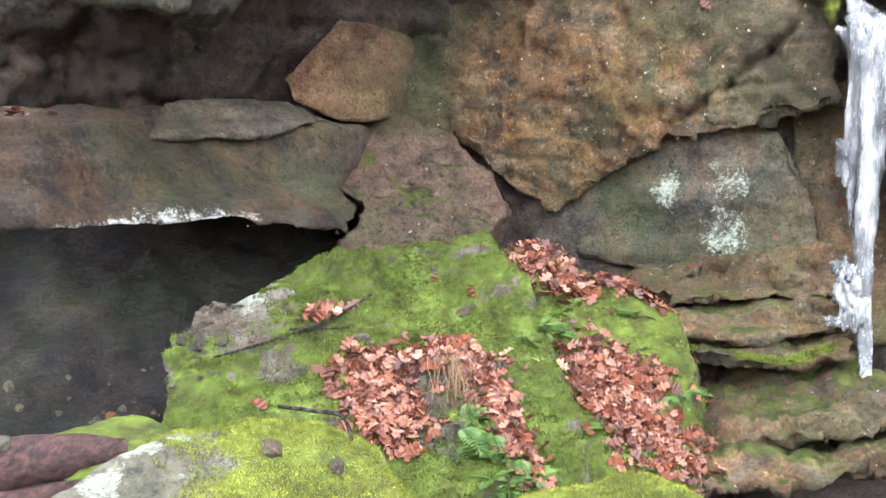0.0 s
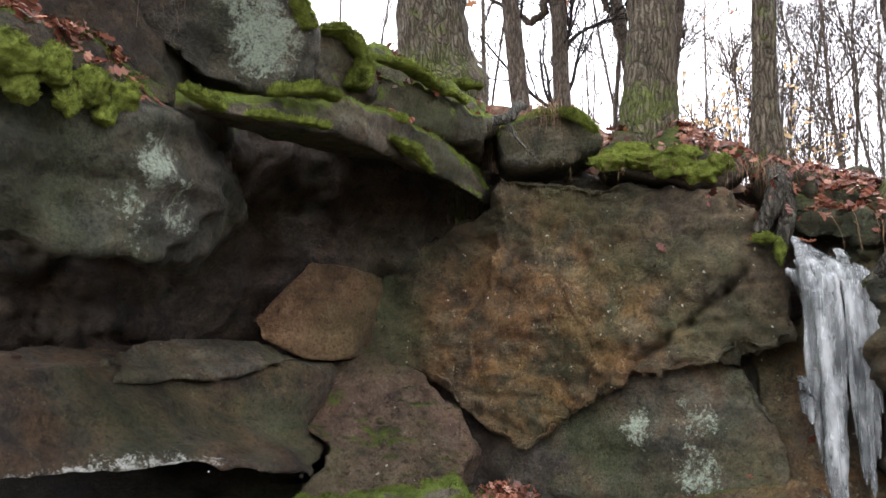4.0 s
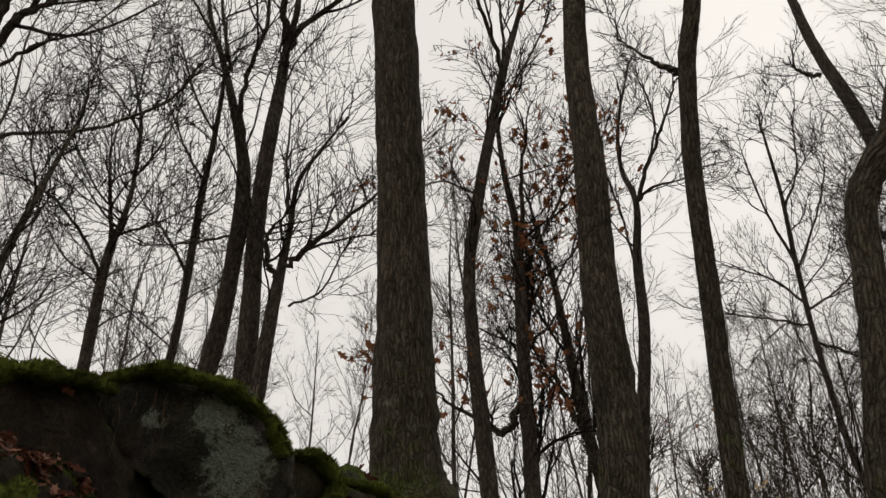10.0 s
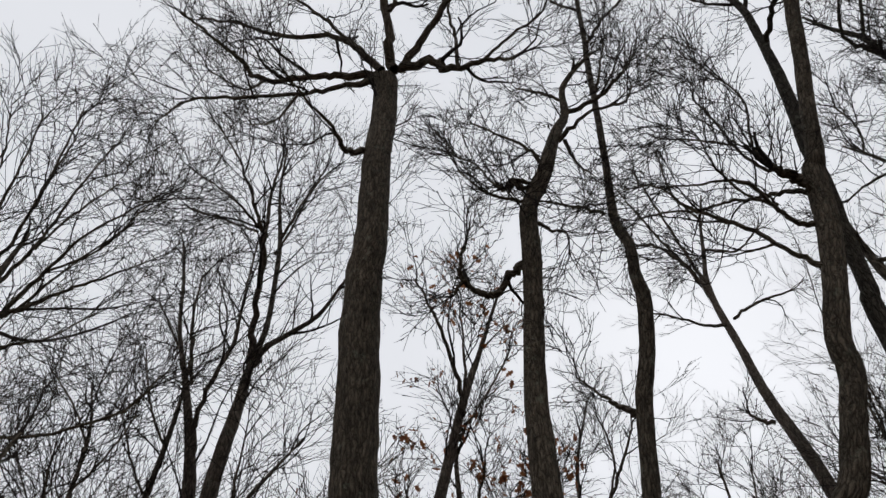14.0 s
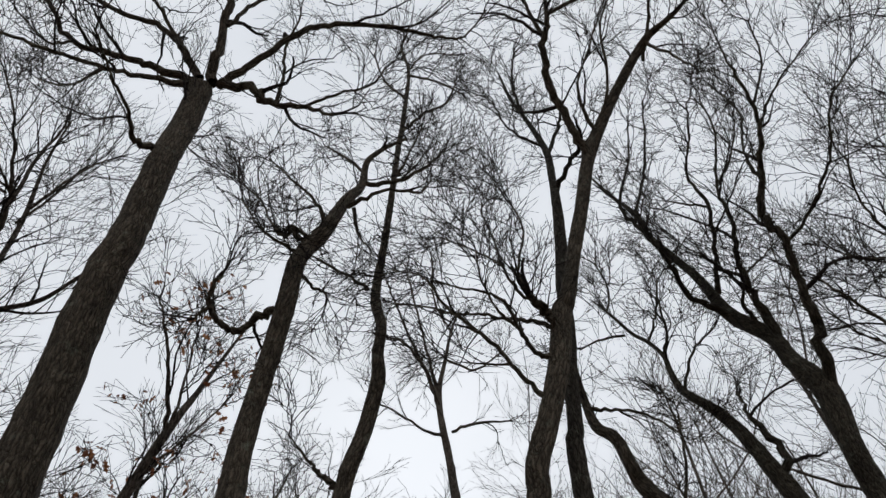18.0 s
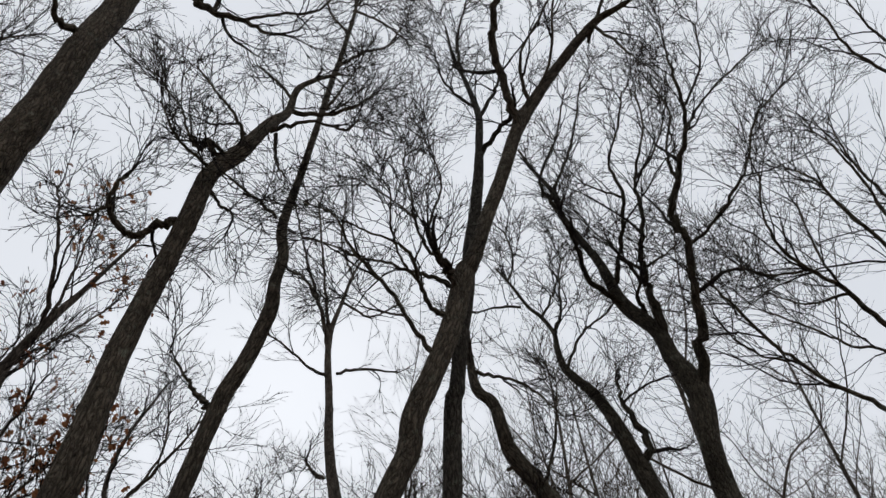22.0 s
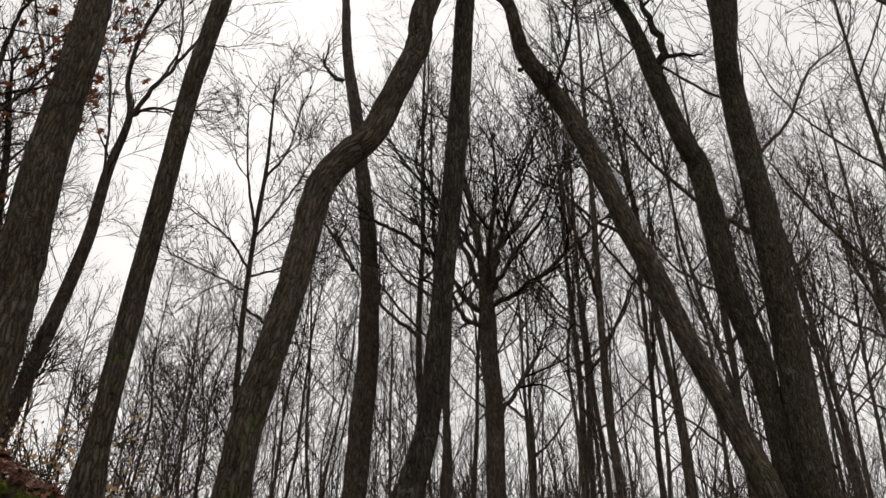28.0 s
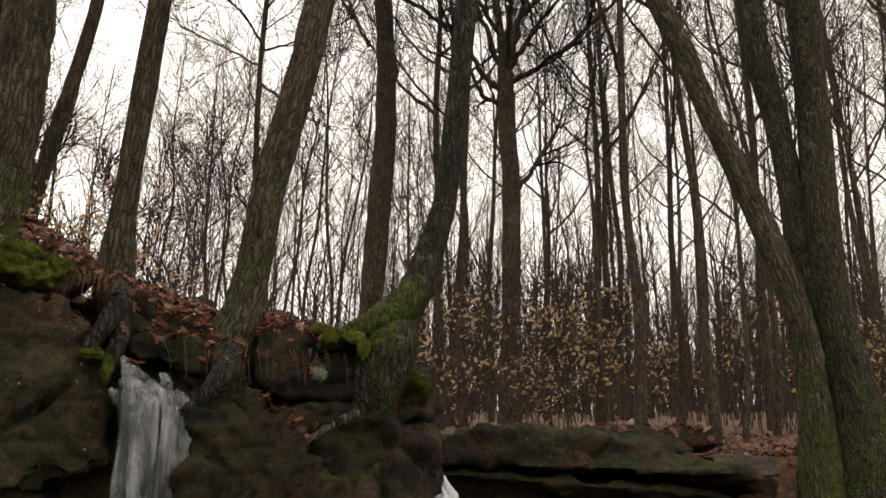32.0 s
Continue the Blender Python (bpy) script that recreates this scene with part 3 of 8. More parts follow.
M_CAP = rock_mat("cap_sandstone", (0.04, 0.037, 0.03), (0.09, 0.082, 0.066), (0.145, 0.13, 0.105), 0.1, 0.5, 0.22, (0.11, 0.15, 0.02),
    pale=[((-1.11, 5.22, 4.09), 0.30), ((-1.01, 5.34, 3.94), 0.39), ((-0.91, 5.44, 3.82), 0.36), ((-1.02, 5.42, 3.73), 0.27), ((-1.16, 5.16, 4.17), 0.18), ((-0.84, 5.42, 3.97), 0.22), ((-1.45, 5.04, 4.01), 0.15)])
M_SLAB = rock_mat("slab_sandstone", (0.028, 0.022, 0.018), (0.06, 0.048, 0.036), (0.1, 0.081, 0.06), 0.25, 0.5, -0.5,
    white=[((-1.58, 5.82, 1.05), 0.42), ((-1.38, 5.98, 1.08), 0.45), ((-1.48, 5.9, 1.06), 0.4), ((-1.70, 5.71, 1.04), 0.3), ((-1.82, 5.6, 1.03), 0.3), ((-1.92, 5.5, 1.03), 0.26), ((-2.01, 5.42, 1.03), 0.26), ((-2.15, 5.3, 1.02), 0.24), ((-2.28, 5.21, 1.01), 0.24), ((-2.45, 5.1, 1.00), 0.22), ((-1.25, 6.37, 1.31), 0.22), ((-1.7, 6.07, 1.47), 0.2), ((-1.46, 6.23, 1.36), 0.22)])
M_OCHRE = rock_mat("fresh_orange_sandstone", (0.11, 0.06, 0.032), (0.22, 0.13, 0.07), (0.31, 0.2, 0.115), 0.2, 0.35, -0.6)
M_BRIGHT2 = rock_mat("boulder_moss", (0.07, 0.06, 0.045), (0.15, 0.13, 0.10), (0.22, 0.20, 0.16), 0.1, 0.5, 0.74, (0.135, 0.185, 0.03), pale=[((-1.34, 5.86, 0.55), 0.28), ((-1.1, 6.0, 0.62), 0.2)], bare=[((-1.45, 5.75, 0.5), 0.55), ((-0.1, 5.1, 0.0), 0.4), ((0.0, 5.5, 0.1), 0.3), ((-1.0, 5.3, 0.25), 0.22)])
# dark wet mossy rock, with the shade under the overhangs added to its colour
M_DARK2 = rock_mat("shaded_mossy_sandstone", (0.009, 0.008, 0.0065), (0.021, 0.0175, 0.0135), (0.046, 0.038, 0.029), 0.2, 0.35, 0.2, (0.06, 0.075, 0.013))
M_TURF = rock_mat("turf_rock", (0.025, 0.019, 0.014), (0.056, 0.043, 0.03), (0.095, 0.075, 0.05), 0.1, 0.6, 0.55, (0.09, 0.12, 0.02))
# same darkened tones, overhang shade included, plus a lichen spot
M_CRAG = rock_mat("shaded_crag_sandstone", (0.01, 0.0085, 0.007), (0.024, 0.02, 0.0155), (0.05, 0.042, 0.032), 0.2, 0.35, 0.1, (0.07, 0.09, 0.015), pale=[((4.63, 6.35, 2.85), 0.2), ((4.66, 6.35, 2.75), 0.16)])
# near-black tones carry the deep shade of the hollow in the colour
M_CAVE = rock_mat("shaded_cave_rock", (0.008, 0.008, 0.008), (0.018, 0.017, 0.016), (0.034, 0.031, 0.027), 0.05, 0.3, -0.5)
M_FOOT = bark_mat("mossy_foot_bark", (0.03, 0.026, 0.02), (0.115, 0.1, 0.078), 0.2, 4.6, tufts=[((5.22, 5.95, 3.42), 0.4), ((5.0, 6.05, 3.25), 0.45), ((4.75, 6.15, 3.1), 0.4)])
M_GRIP = bark_mat("root_bark", (0.03, 0.026, 0.021), (0.11, 0.098, 0.078), -0.1, 4.0)
def spread(lo, hi, n, far):
    core = np.linspace(lo, hi, n)
    step, a, b = core[1] - core[0], [], []
    d = step
    p, q = lo, hi
    while q < far:
        d *= 1.22
        p, q = p - d, q + d
        a.append(p)
        b.append(q)
    return np.array(a[::-1] + list(core) + b)


gx, gy = spread(-9, 14, 150, 420), spread(-3, 16, 130, 420)
GX, GY = np.meshgrid(gx, gy)
GZ = ground_height(GX, GY)
gi = np.arange(GX.size).reshape(GX.shape)
gf = np.stack([gi[:-1, :-1], gi[:-1, 1:], gi[1:, 1:], gi[1:, :-1]], -1).reshape(-1, 4)
n = Nodes("woodland_floor")
col = n.ramp(n.noise(6, 8, 0.75), (0.3, (0.06, 0.032, 0.02)), (0.5, (0.2, 0.108, 0.066)), (0.7, (0.36, 0.215, 0.14)))
col = n.mix(n.ramp(n.voronoi(14), (0.1, 0.0), (0.5, 0.5)), col, (0.05, 0.03, 0.02))
col = n.mix(n.ramp(n.noise(1.2, 5), (0.52, 0.0), (0.66, 0.7)), col, (0.055, 0.045, 0.022))
bedrock = n.ramp(n.noise(9, 8, 0.75), (0.36, (0.03, 0.026, 0.022)), (0.5, (0.08, 0.068, 0.055)), (0.64, (0.15, 0.13, 0.105)))
low = n.ramp(n.math("MULTIPLY", n.math("ADD", n.axis(2), n.math("MULTIPLY", n.noise(1.4, 5), 1.2)), 0.4), (0.6, 1.0), (0.8, 0.0))
col = n.mix(low, col, bedrock)
M_GROUND = n.done(col, 0.9, n.bump(n.mix(0.5, n.voronoi(14), n.noise(30, 5)), 1.0, 0.04))
ground = tagged(part("ground", mesh_of("ground", np.stack([GX.ravel(), GY.ravel(), GZ.ravel()], 1), gf), M_GROUND), "brown leaf-strewn woodland ground dropping into a rocky stream bed", "ground", kind="structure")

# ---- the cliff, its ledges and the boulders ----
rock("sandstone_cliff", [(-0.64, 8.34, 1.87), (-0.45, 8.43, 2.37), (-0.23, 8.49, 2.82), (0.76, 8.28, 3.30), (0.86, 8.11, 3.57), (1.66, 7.80, 3.45), (2.78, 7.41, 3.29), (3.23, 7.31, 2.83), (3.33, 7.33, 2.29), (3.32, 7.08, 1.87), (2.75, 7.27, 1.76), (2.32, 7.47, 1.89), (1.86, 7.75, 1.54), (1.10, 8.11, 0.92), (0.59, 8.29, 1.20), (0.06, 8.37, 1.62)],
     (0.3, 1.8, 0.1), M_FACE, "rust-stained ochre sandstone cliff face under the mossy bank", amp=0.09, voxel=0.034, seed=3, soft=5, strata=0.012, blocks=0.025, block_size=0.45, cuts=[((2.03, 7.69, 1.78), (2.25, 7.62, 1.95), 0.05, 0.16), ((2.25, 7.62, 1.95), (2.45, 7.55, 2.11), 0.05, 0.16), ((2.45, 7.55, 2.11), (2.73, 7.37, 2.37), 0.05, 0.16), ((2.73, 7.37, 2.37), (2.99, 7.18, 2.64), 0.05, 0.16), ((2.45, 7.55, 2.11), (2.90, 7.28, 2.10), 0.04, 0.1), ((1.77, 7.89, 2.00), (1.60, 7.93, 1.99), 0.04, 0.06), ((1.60, 7.93, 1.99), (1.65, 7.93, 1.85), 0.04, 0.06), ((1.65, 7.93, 1.85), (1.97, 7.75, 1.79), 0.04, 0.06)])
rock("lichen_slab", [(0.96, 8.39, 1.04), (1.77, 8.03, 1.65), (2.33, 7.73, 1.86), (2.89, 7.38, 1.74), (3.07, 7.19, 1.32), (3.17, 7.02, 0.64), (2.47, 7.37, 0.44), (1.78, 7.77, 0.43), (1.29, 8.19, 0.55)],
     (0.2, 1.5, -0.1), M_LICHEN, "grey-green sandstone slab with pale lichen crusts below the crack", seed=4, voxel=0.045, soft=3, amp=0.05)
shelf = tagged(new("shelf"), "layered sandstone shelf with moss along its lip", "rock")
rock("bed", [(1.53, 7.55, 0.38), (2.24, 7.40, 0.59), (2.93, 7.08, 0.81), (3.35, 6.88, 0.76), (3.32, 6.78, 0.36), (2.57, 7.08, 0.25), (1.60, 7.34, 0.13)],
     (0.3, 1.8, 0), M_FACE2, "", amp=0.08, voxel=0.045, seed=15, strata=0.04, blocks=0.035, block_size=0.35, parent=shelf)
rock("bed", [(1.54, 7.19, 0.14), (2.52, 6.94, 0.26), (3.26, 6.64, 0.38), (3.21, 6.52, 0.10), (2.68, 6.71, 0.01), (1.49, 7.05, -0.07)],
     (0.3, 1.8, 0), M_FACE2, "", amp=0.08, voxel=0.045, seed=25, strata=0.04, blocks=0.035, block_size=0.35, parent=shelf)
rock("bed", [(1.52, 7.07, -0.05), (2.67, 6.70, 0.02), (3.20, 6.50, 0.11), (3.20, 6.46, -0.06), (2.70, 6.52, -0.20), (1.91, 6.81, -0.21), (1.53, 7.01, -0.13)],
     (0.3, 1.8, 0), M_FACE2, "", amp=0.08, voxel=0.045, seed=35, strata=0.04, blocks=0.035, block_size=0.35, parent=shelf)
low_ledge = tagged(new("low_ledge"), "brown sandstone ledge under a dark gap", "rock")
rock("bed", [(1.62, 6.02, -0.58), (2.11, 6.05, -0.36), (3.22, 5.85, -0.15), (3.44, 5.54, -0.33), (2.69, 5.69, -0.45), (1.57, 5.82, -0.69)],
     (0.3, 1.8, 0), M_FACE2, "", amp=0.09, voxel=0.045, seed=16, strata=0.05, blocks=0.04, block_size=0.35, parent=low_ledge)
rock("bed", [(1.57, 5.79, -0.69), (2.67, 5.65, -0.46), (3.42, 5.49, -0.33), (3.32, 5.30, -0.51), (2.58, 5.42, -0.63), (1.50, 5.52, -0.79)],
     (0.3, 1.8, 0), M_FACE2, "", amp=0.09, voxel=0.045, seed=26, strata=0.05, blocks=0.04, block_size=0.35, parent=low_ledge)
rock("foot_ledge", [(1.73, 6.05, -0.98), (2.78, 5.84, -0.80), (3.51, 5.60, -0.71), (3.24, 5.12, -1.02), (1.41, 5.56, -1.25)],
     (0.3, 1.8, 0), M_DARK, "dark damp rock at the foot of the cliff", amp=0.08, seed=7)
rock("hanging_block", [(-2.38, 3.65, 3.10), (-1.89, 4.24, 3.19), (-1.39, 4.66, 3.15), (-1.30, 4.90, 3.16), (-1.21, 5.35, 2.71), (-1.46, 4.88, 2.30), (-1.87, 4.56, 2.35), (-2.49, 3.91, 2.33)],
     (-0.3, 3.2, 0.5), M_HANG, "grey-green overhanging block with whitish lichen streaks", amp=0.08, voxel=0.04, seed=8)
# added dark backing that stands in for the shade in the gaps
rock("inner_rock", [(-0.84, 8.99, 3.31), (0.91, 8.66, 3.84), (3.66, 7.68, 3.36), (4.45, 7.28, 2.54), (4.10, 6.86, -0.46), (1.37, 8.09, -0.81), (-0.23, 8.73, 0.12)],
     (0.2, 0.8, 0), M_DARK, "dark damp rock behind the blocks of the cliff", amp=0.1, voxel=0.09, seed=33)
rock("ice_wall", [(3.04, 7.64, 1.83), (3.61, 7.31, 2.29), (4.07, 7.07, 2.18), (3.98, 6.71, 0.02), (3.07, 7.09, -0.06), (3.10, 7.40, 0.82)],
     (0.3, 1.2, 0), M_FACE2, "wet brown rock face behind the ice", amp=0.06, seed=34)
rock("leaf_bank", [(1.75, 7.71, 3.72), (1.91, 7.92, 3.96), (2.56, 7.94, 4.02), (3.02, 7.74, 3.77), (3.15, 7.52, 3.53), (2.73, 7.35, 3.31), (1.74, 7.60, 3.51)],
     (0.2, 1.0, 0), M_TURF, "earthy bank under fallen leaves at the cliff top", amp=0.05, seed=36)
rock("leaf_bank", [(3.52, 7.88, 3.64), (3.95, 7.50, 3.49), (4.13, 7.23, 3.29), (3.92, 6.99, 3.03), (3.39, 7.35, 3.05), (3.31, 7.60, 3.30)],
     (0.4, 0.9, 0), M_TURF, "earthy bank under fallen leaves beside the ice", amp=0.05, seed=37)
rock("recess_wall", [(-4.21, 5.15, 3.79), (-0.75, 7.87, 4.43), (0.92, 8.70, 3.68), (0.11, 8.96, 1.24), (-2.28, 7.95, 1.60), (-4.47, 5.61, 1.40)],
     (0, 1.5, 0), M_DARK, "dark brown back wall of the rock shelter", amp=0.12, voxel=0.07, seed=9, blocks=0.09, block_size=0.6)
rock("roof_slab", [(-1.41, 4.81, 3.33), (-0.52, 5.66, 3.55), (-0.27, 6.07, 3.62), (0.15, 6.90, 3.67), (0.53, 7.63, 3.56), (0.71, 7.90, 3.22), (0.01, 6.78, 3.34), (-0.56, 5.63, 3.28), (-1.36, 4.77, 3.18)],
     (0.5, 2.9, 0.5), M_MOSSY, "thin overhanging roof slab with a mossy rim", amp=0.04, voxel=0.045, soft=3, seed=10)
rock("cap_boulder", [(-1.81, 4.75, 4.03), (-1.69, 4.78, 4.18), (-1.48, 4.88, 4.29), (-1.23, 5.05, 4.29), (-0.90, 5.25, 4.27), (-0.72, 5.41, 4.12), (-0.65, 5.55, 3.86), (-0.69, 5.61, 3.65), (-1.09, 5.45, 3.53), (-1.38, 5.27, 3.54), (-1.56, 5.10, 3.69), (-1.70, 4.93, 3.85)],
     (0, 1.4, 0.05), M_CAP, "lichened grey boulder with a moss cap on the cliff top", amp=0.05, seed=11)
rock("moss_rock", [(-0.73, 5.82, 4.14), (-0.40, 6.06, 4.17), (-0.28, 6.28, 3.88), (-0.49, 6.25, 3.62), (-0.75, 5.89, 3.66)],
     (0.1, 0.9, 0), M_MOSSY, "small moss-covered rock on the cliff top", amp=0.06, voxel=0.05, seed=12)
rock("moss_rock", [(-0.43, 6.51, 4.10), (0.12, 6.93, 4.15), (0.71, 7.59, 3.99), (0.66, 7.66, 3.74), (0.03, 7.06, 3.74), (-0.42, 6.54, 3.71)],
     (0.1, 1.0, 0), M_MOSSY, "mossy broken rock beside the tree roots", amp=0.07, voxel=0.05, seed=13)
rock("moss_rock", [(0.79, 7.88, 4.02), (1.23, 7.88, 4.19), (1.71, 7.83, 4.09), (1.82, 7.77, 3.82), (1.53, 7.88, 3.63), (0.89, 7.98, 3.60)],
     (0.1, 0.9, 0), M_MOSSY, "mossy block at the cliff edge", amp=0.05, voxel=0.05, seed=14)
rock("root_bank", [(-0.78, 5.92, 4.23), (-0.47, 6.44, 4.34), (-0.22, 7.16, 4.46), (0.26, 7.99, 4.49), (0.78, 8.30, 4.40), (0.86, 8.10, 3.98), (0.03, 7.23, 3.93), (-0.66, 6.18, 3.83)],
     (0.4, 1.6, 0.1), M_MOSSY, "mossy bank of rock at the roots of the oak", amp=0.08, voxel=0.05, seed=35)
rock("brown_block", [(-2.61, 3.91, 3.82), (-2.16, 4.22, 3.97), (-1.71, 4.70, 4.12), (-1.59, 4.87, 3.84), (-1.45, 5.07, 3.43), (-1.52, 4.99, 3.27), (-1.86, 4.56, 3.53), (-2.59, 3.96, 3.48)],
     (0.1, 3.2, 0.1), M_TURF, "earthy brown rock under the turf", amp=0.08, seed=15)
rock("left_bench", [(-2.51, 3.59, 3.54), (-1.84, 4.16, 3.38), (-1.49, 4.67, 3.27), (-1.40, 4.84, 3.17), (-1.66, 4.57, 3.07), (-2.50, 3.74, 2.89)],
     (0, 1.3, 0.5), M_TURF, "mossy rock bench covered with fallen leaves", amp=0.06, seed=16)
rock("lower_slab", [(-3.10, 4.42, 1.78), (-2.36, 5.73, 1.75), (-2.22, 6.53, 1.87), (-0.72, 7.67, 1.73), (-0.87, 7.24, 1.18), (-0.75, 6.83, 0.87), (-1.23, 6.16, 0.98), (-1.60, 5.87, 1.07), (-2.07, 5.40, 1.06), (-3.01, 4.22, 1.08)],
     (0.2, 2.6, 0.2), M_SLAB, "sloping grey-brown slab with a white lichen edge over a dark hollow", amp=0.04, seed=17, soft=4)
rock("thin_slab", [(-2.21, 6.21, 1.85), (-2.06, 6.58, 1.95), (-1.41, 7.15, 1.95), (-1.05, 7.22, 1.75), (-1.55, 6.72, 1.62), (-2.10, 6.15, 1.62)],
     (0.1, 0.5, 0.05), M_GREY, "thin grey slab lying on the lower ledge", amp=0.03, voxel=0.04, soft=3, seed=18)
rock("ochre_block", [(-1.38, 7.43, 2.16), (-1.29, 7.49, 2.26), (-0.92, 7.66, 2.64), (-0.68, 7.78, 2.65), (-0.41, 8.01, 2.57), (-0.45, 7.95, 2.12), (-0.52, 7.85, 1.80), (-0.90, 7.62, 1.77), (-1.32, 7.45, 1.95)],
     (0.2, 0.9, 0.05), M_OCHRE, "freshly broken orange sandstone block wedged in the recess", amp=0.03, voxel=0.04, seed=19, soft=3, strata=0.02)
rock("mound", [(-1.02, 7.42, 1.23), (-0.94, 7.84, 1.57), (-0.55, 8.18, 1.88), (0.03, 8.20, 1.68), (0.46, 8.18, 1.38), (0.63, 7.95, 1.00), (0.39, 7.74, 0.76), (-0.02, 7.23, 0.57), (-0.66, 6.89, 0.57), (-0.91, 6.89, 0.76), (-0.70, 7.35, 1.09)],
     (0.2, 1.0, -0.3), M_DIRT, "rounded reddish-brown rock strewn with dirt", amp=0.07, voxel=0.045, seed=20, blocks=0.02)
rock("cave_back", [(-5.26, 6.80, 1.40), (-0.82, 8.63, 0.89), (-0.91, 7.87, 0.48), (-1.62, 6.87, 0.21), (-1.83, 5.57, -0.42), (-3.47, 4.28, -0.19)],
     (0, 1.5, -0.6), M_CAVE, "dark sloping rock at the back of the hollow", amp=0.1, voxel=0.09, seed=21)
rock("main_boulder", [(-1.66, 4.76, 0.02), (-1.70, 5.17, 0.34), (-1.66, 5.56, 0.60), (-1.10, 6.13, 0.75), (0.33, 6.75, 0.92), (0.64, 6.37, 0.48), (0.82, 5.60, -0.07), (0.92, 4.87, -0.54), (0.35, 4.37, -0.80), (-1.24, 4.13, -0.52)],
     (0.3, 1.0, -0.5), M_BRIGHT2, "large boulder thickly covered with bright green moss", amp=0.08, voxel=0.04, seed=22, blocks=0.02, block_size=0.4, cuts=[((-0.06, 5.96, 0.29), (0.19, 6.18, 0.37), 0.06, 0.08), ((0.19, 6.18, 0.37), (0.4, 6.29, 0.47), 0.05, 0.07), ((0.4, 6.29, 0.47), (0.61, 6.27, 0.5), 0.06, 0.08), ((-0.49, 5.44, -0.03), (-0.09, 5.71, 0.13), 0.05, 0.05)])
rock("side_boulder", [(0.46, 7.23, 0.72), (0.99, 7.27, 0.64), (1.53, 7.05, 0.46), (1.86, 6.61, 0.22), (1.81, 5.98, -0.19), (1.64, 5.19, -0.68), (0.91, 4.99, -0.78), (0.78, 5.89, -0.16), (0.65, 6.67, 0.43)],
     (0.3, 0.8, -0.4), M_MOSSY, "mossy boulder buried in leaves and ferns", amp=0.06, voxel=0.05, seed=23)
rock("near_boulder", [(-1.29, 2.59, 0.50), (-1.19, 2.88, 0.52), (-1.01, 3.07, 0.54), (-0.79, 3.29, 0.54), (-0.51, 3.34, 0.52), (-0.27, 3.20, 0.49), (-0.10, 2.94, 0.35), (-0.06, 2.63, 0.16), (-1.13, 2.25, 0.37)],
     (0.1, 0.7, -0.5), M_BRIGHT, "bright mossy boulder with white lichen on its grey side", amp=0.035, voxel=0.035, seed=24)
rock("near_boulder", [(0.26, 3.29, 0.17), (0.50, 3.39, 0.22), (0.79, 3.47, 0.27), (0.90, 3.34, 0.28), (1.00, 3.16, 0.21), (0.90, 2.78, 0.07), (0.21, 2.89, 0.01)],
     (0.1, 0.7, -0.5), M_BRIGHT, "yellow-green mossy boulder by the stream", amp=0.035, voxel=0.035, seed=25)
rock("low_boulder", [(-1.93, 3.93, 0.20), (-1.74, 4.26, 0.23), (-1.56, 4.32, 0.21), (-1.32, 4.16, 0.15), (-1.24, 3.93, 0.07), (-1.79, 3.62, 0.11)],
     (0, 0.6, -0.4), M_MOSSY, "low boulder with patchy moss beside the log", amp=0.03, voxel=0.04, seed=26)
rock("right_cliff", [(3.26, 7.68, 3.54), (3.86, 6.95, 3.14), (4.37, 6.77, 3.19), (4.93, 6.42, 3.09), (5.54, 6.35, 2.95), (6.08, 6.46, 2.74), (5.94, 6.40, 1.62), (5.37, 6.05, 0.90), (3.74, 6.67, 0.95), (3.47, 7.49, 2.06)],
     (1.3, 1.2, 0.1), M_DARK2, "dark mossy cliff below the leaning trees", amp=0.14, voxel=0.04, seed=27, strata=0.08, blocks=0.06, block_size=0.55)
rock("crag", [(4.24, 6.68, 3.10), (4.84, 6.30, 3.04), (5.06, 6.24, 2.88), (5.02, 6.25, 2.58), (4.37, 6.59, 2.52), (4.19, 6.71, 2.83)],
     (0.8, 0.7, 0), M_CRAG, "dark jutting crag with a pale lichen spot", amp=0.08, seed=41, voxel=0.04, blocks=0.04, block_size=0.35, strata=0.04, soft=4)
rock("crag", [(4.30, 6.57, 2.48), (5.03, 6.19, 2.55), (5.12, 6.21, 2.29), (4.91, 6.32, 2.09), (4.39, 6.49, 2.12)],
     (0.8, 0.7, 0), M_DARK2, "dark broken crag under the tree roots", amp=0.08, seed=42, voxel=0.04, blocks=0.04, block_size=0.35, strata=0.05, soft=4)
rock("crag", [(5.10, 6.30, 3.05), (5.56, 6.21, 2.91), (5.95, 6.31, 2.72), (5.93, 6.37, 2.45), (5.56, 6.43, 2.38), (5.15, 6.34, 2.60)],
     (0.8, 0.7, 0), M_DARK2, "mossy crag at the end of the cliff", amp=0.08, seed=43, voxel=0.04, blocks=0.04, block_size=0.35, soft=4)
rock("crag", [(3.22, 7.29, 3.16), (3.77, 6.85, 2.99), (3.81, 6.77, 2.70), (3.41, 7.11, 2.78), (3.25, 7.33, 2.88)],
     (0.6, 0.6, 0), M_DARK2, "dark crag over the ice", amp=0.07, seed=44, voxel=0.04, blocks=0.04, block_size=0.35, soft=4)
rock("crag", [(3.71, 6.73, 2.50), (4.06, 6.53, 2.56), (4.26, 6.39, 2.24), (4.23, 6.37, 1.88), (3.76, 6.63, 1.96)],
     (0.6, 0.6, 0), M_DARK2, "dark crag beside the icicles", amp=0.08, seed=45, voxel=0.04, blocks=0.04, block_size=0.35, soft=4)
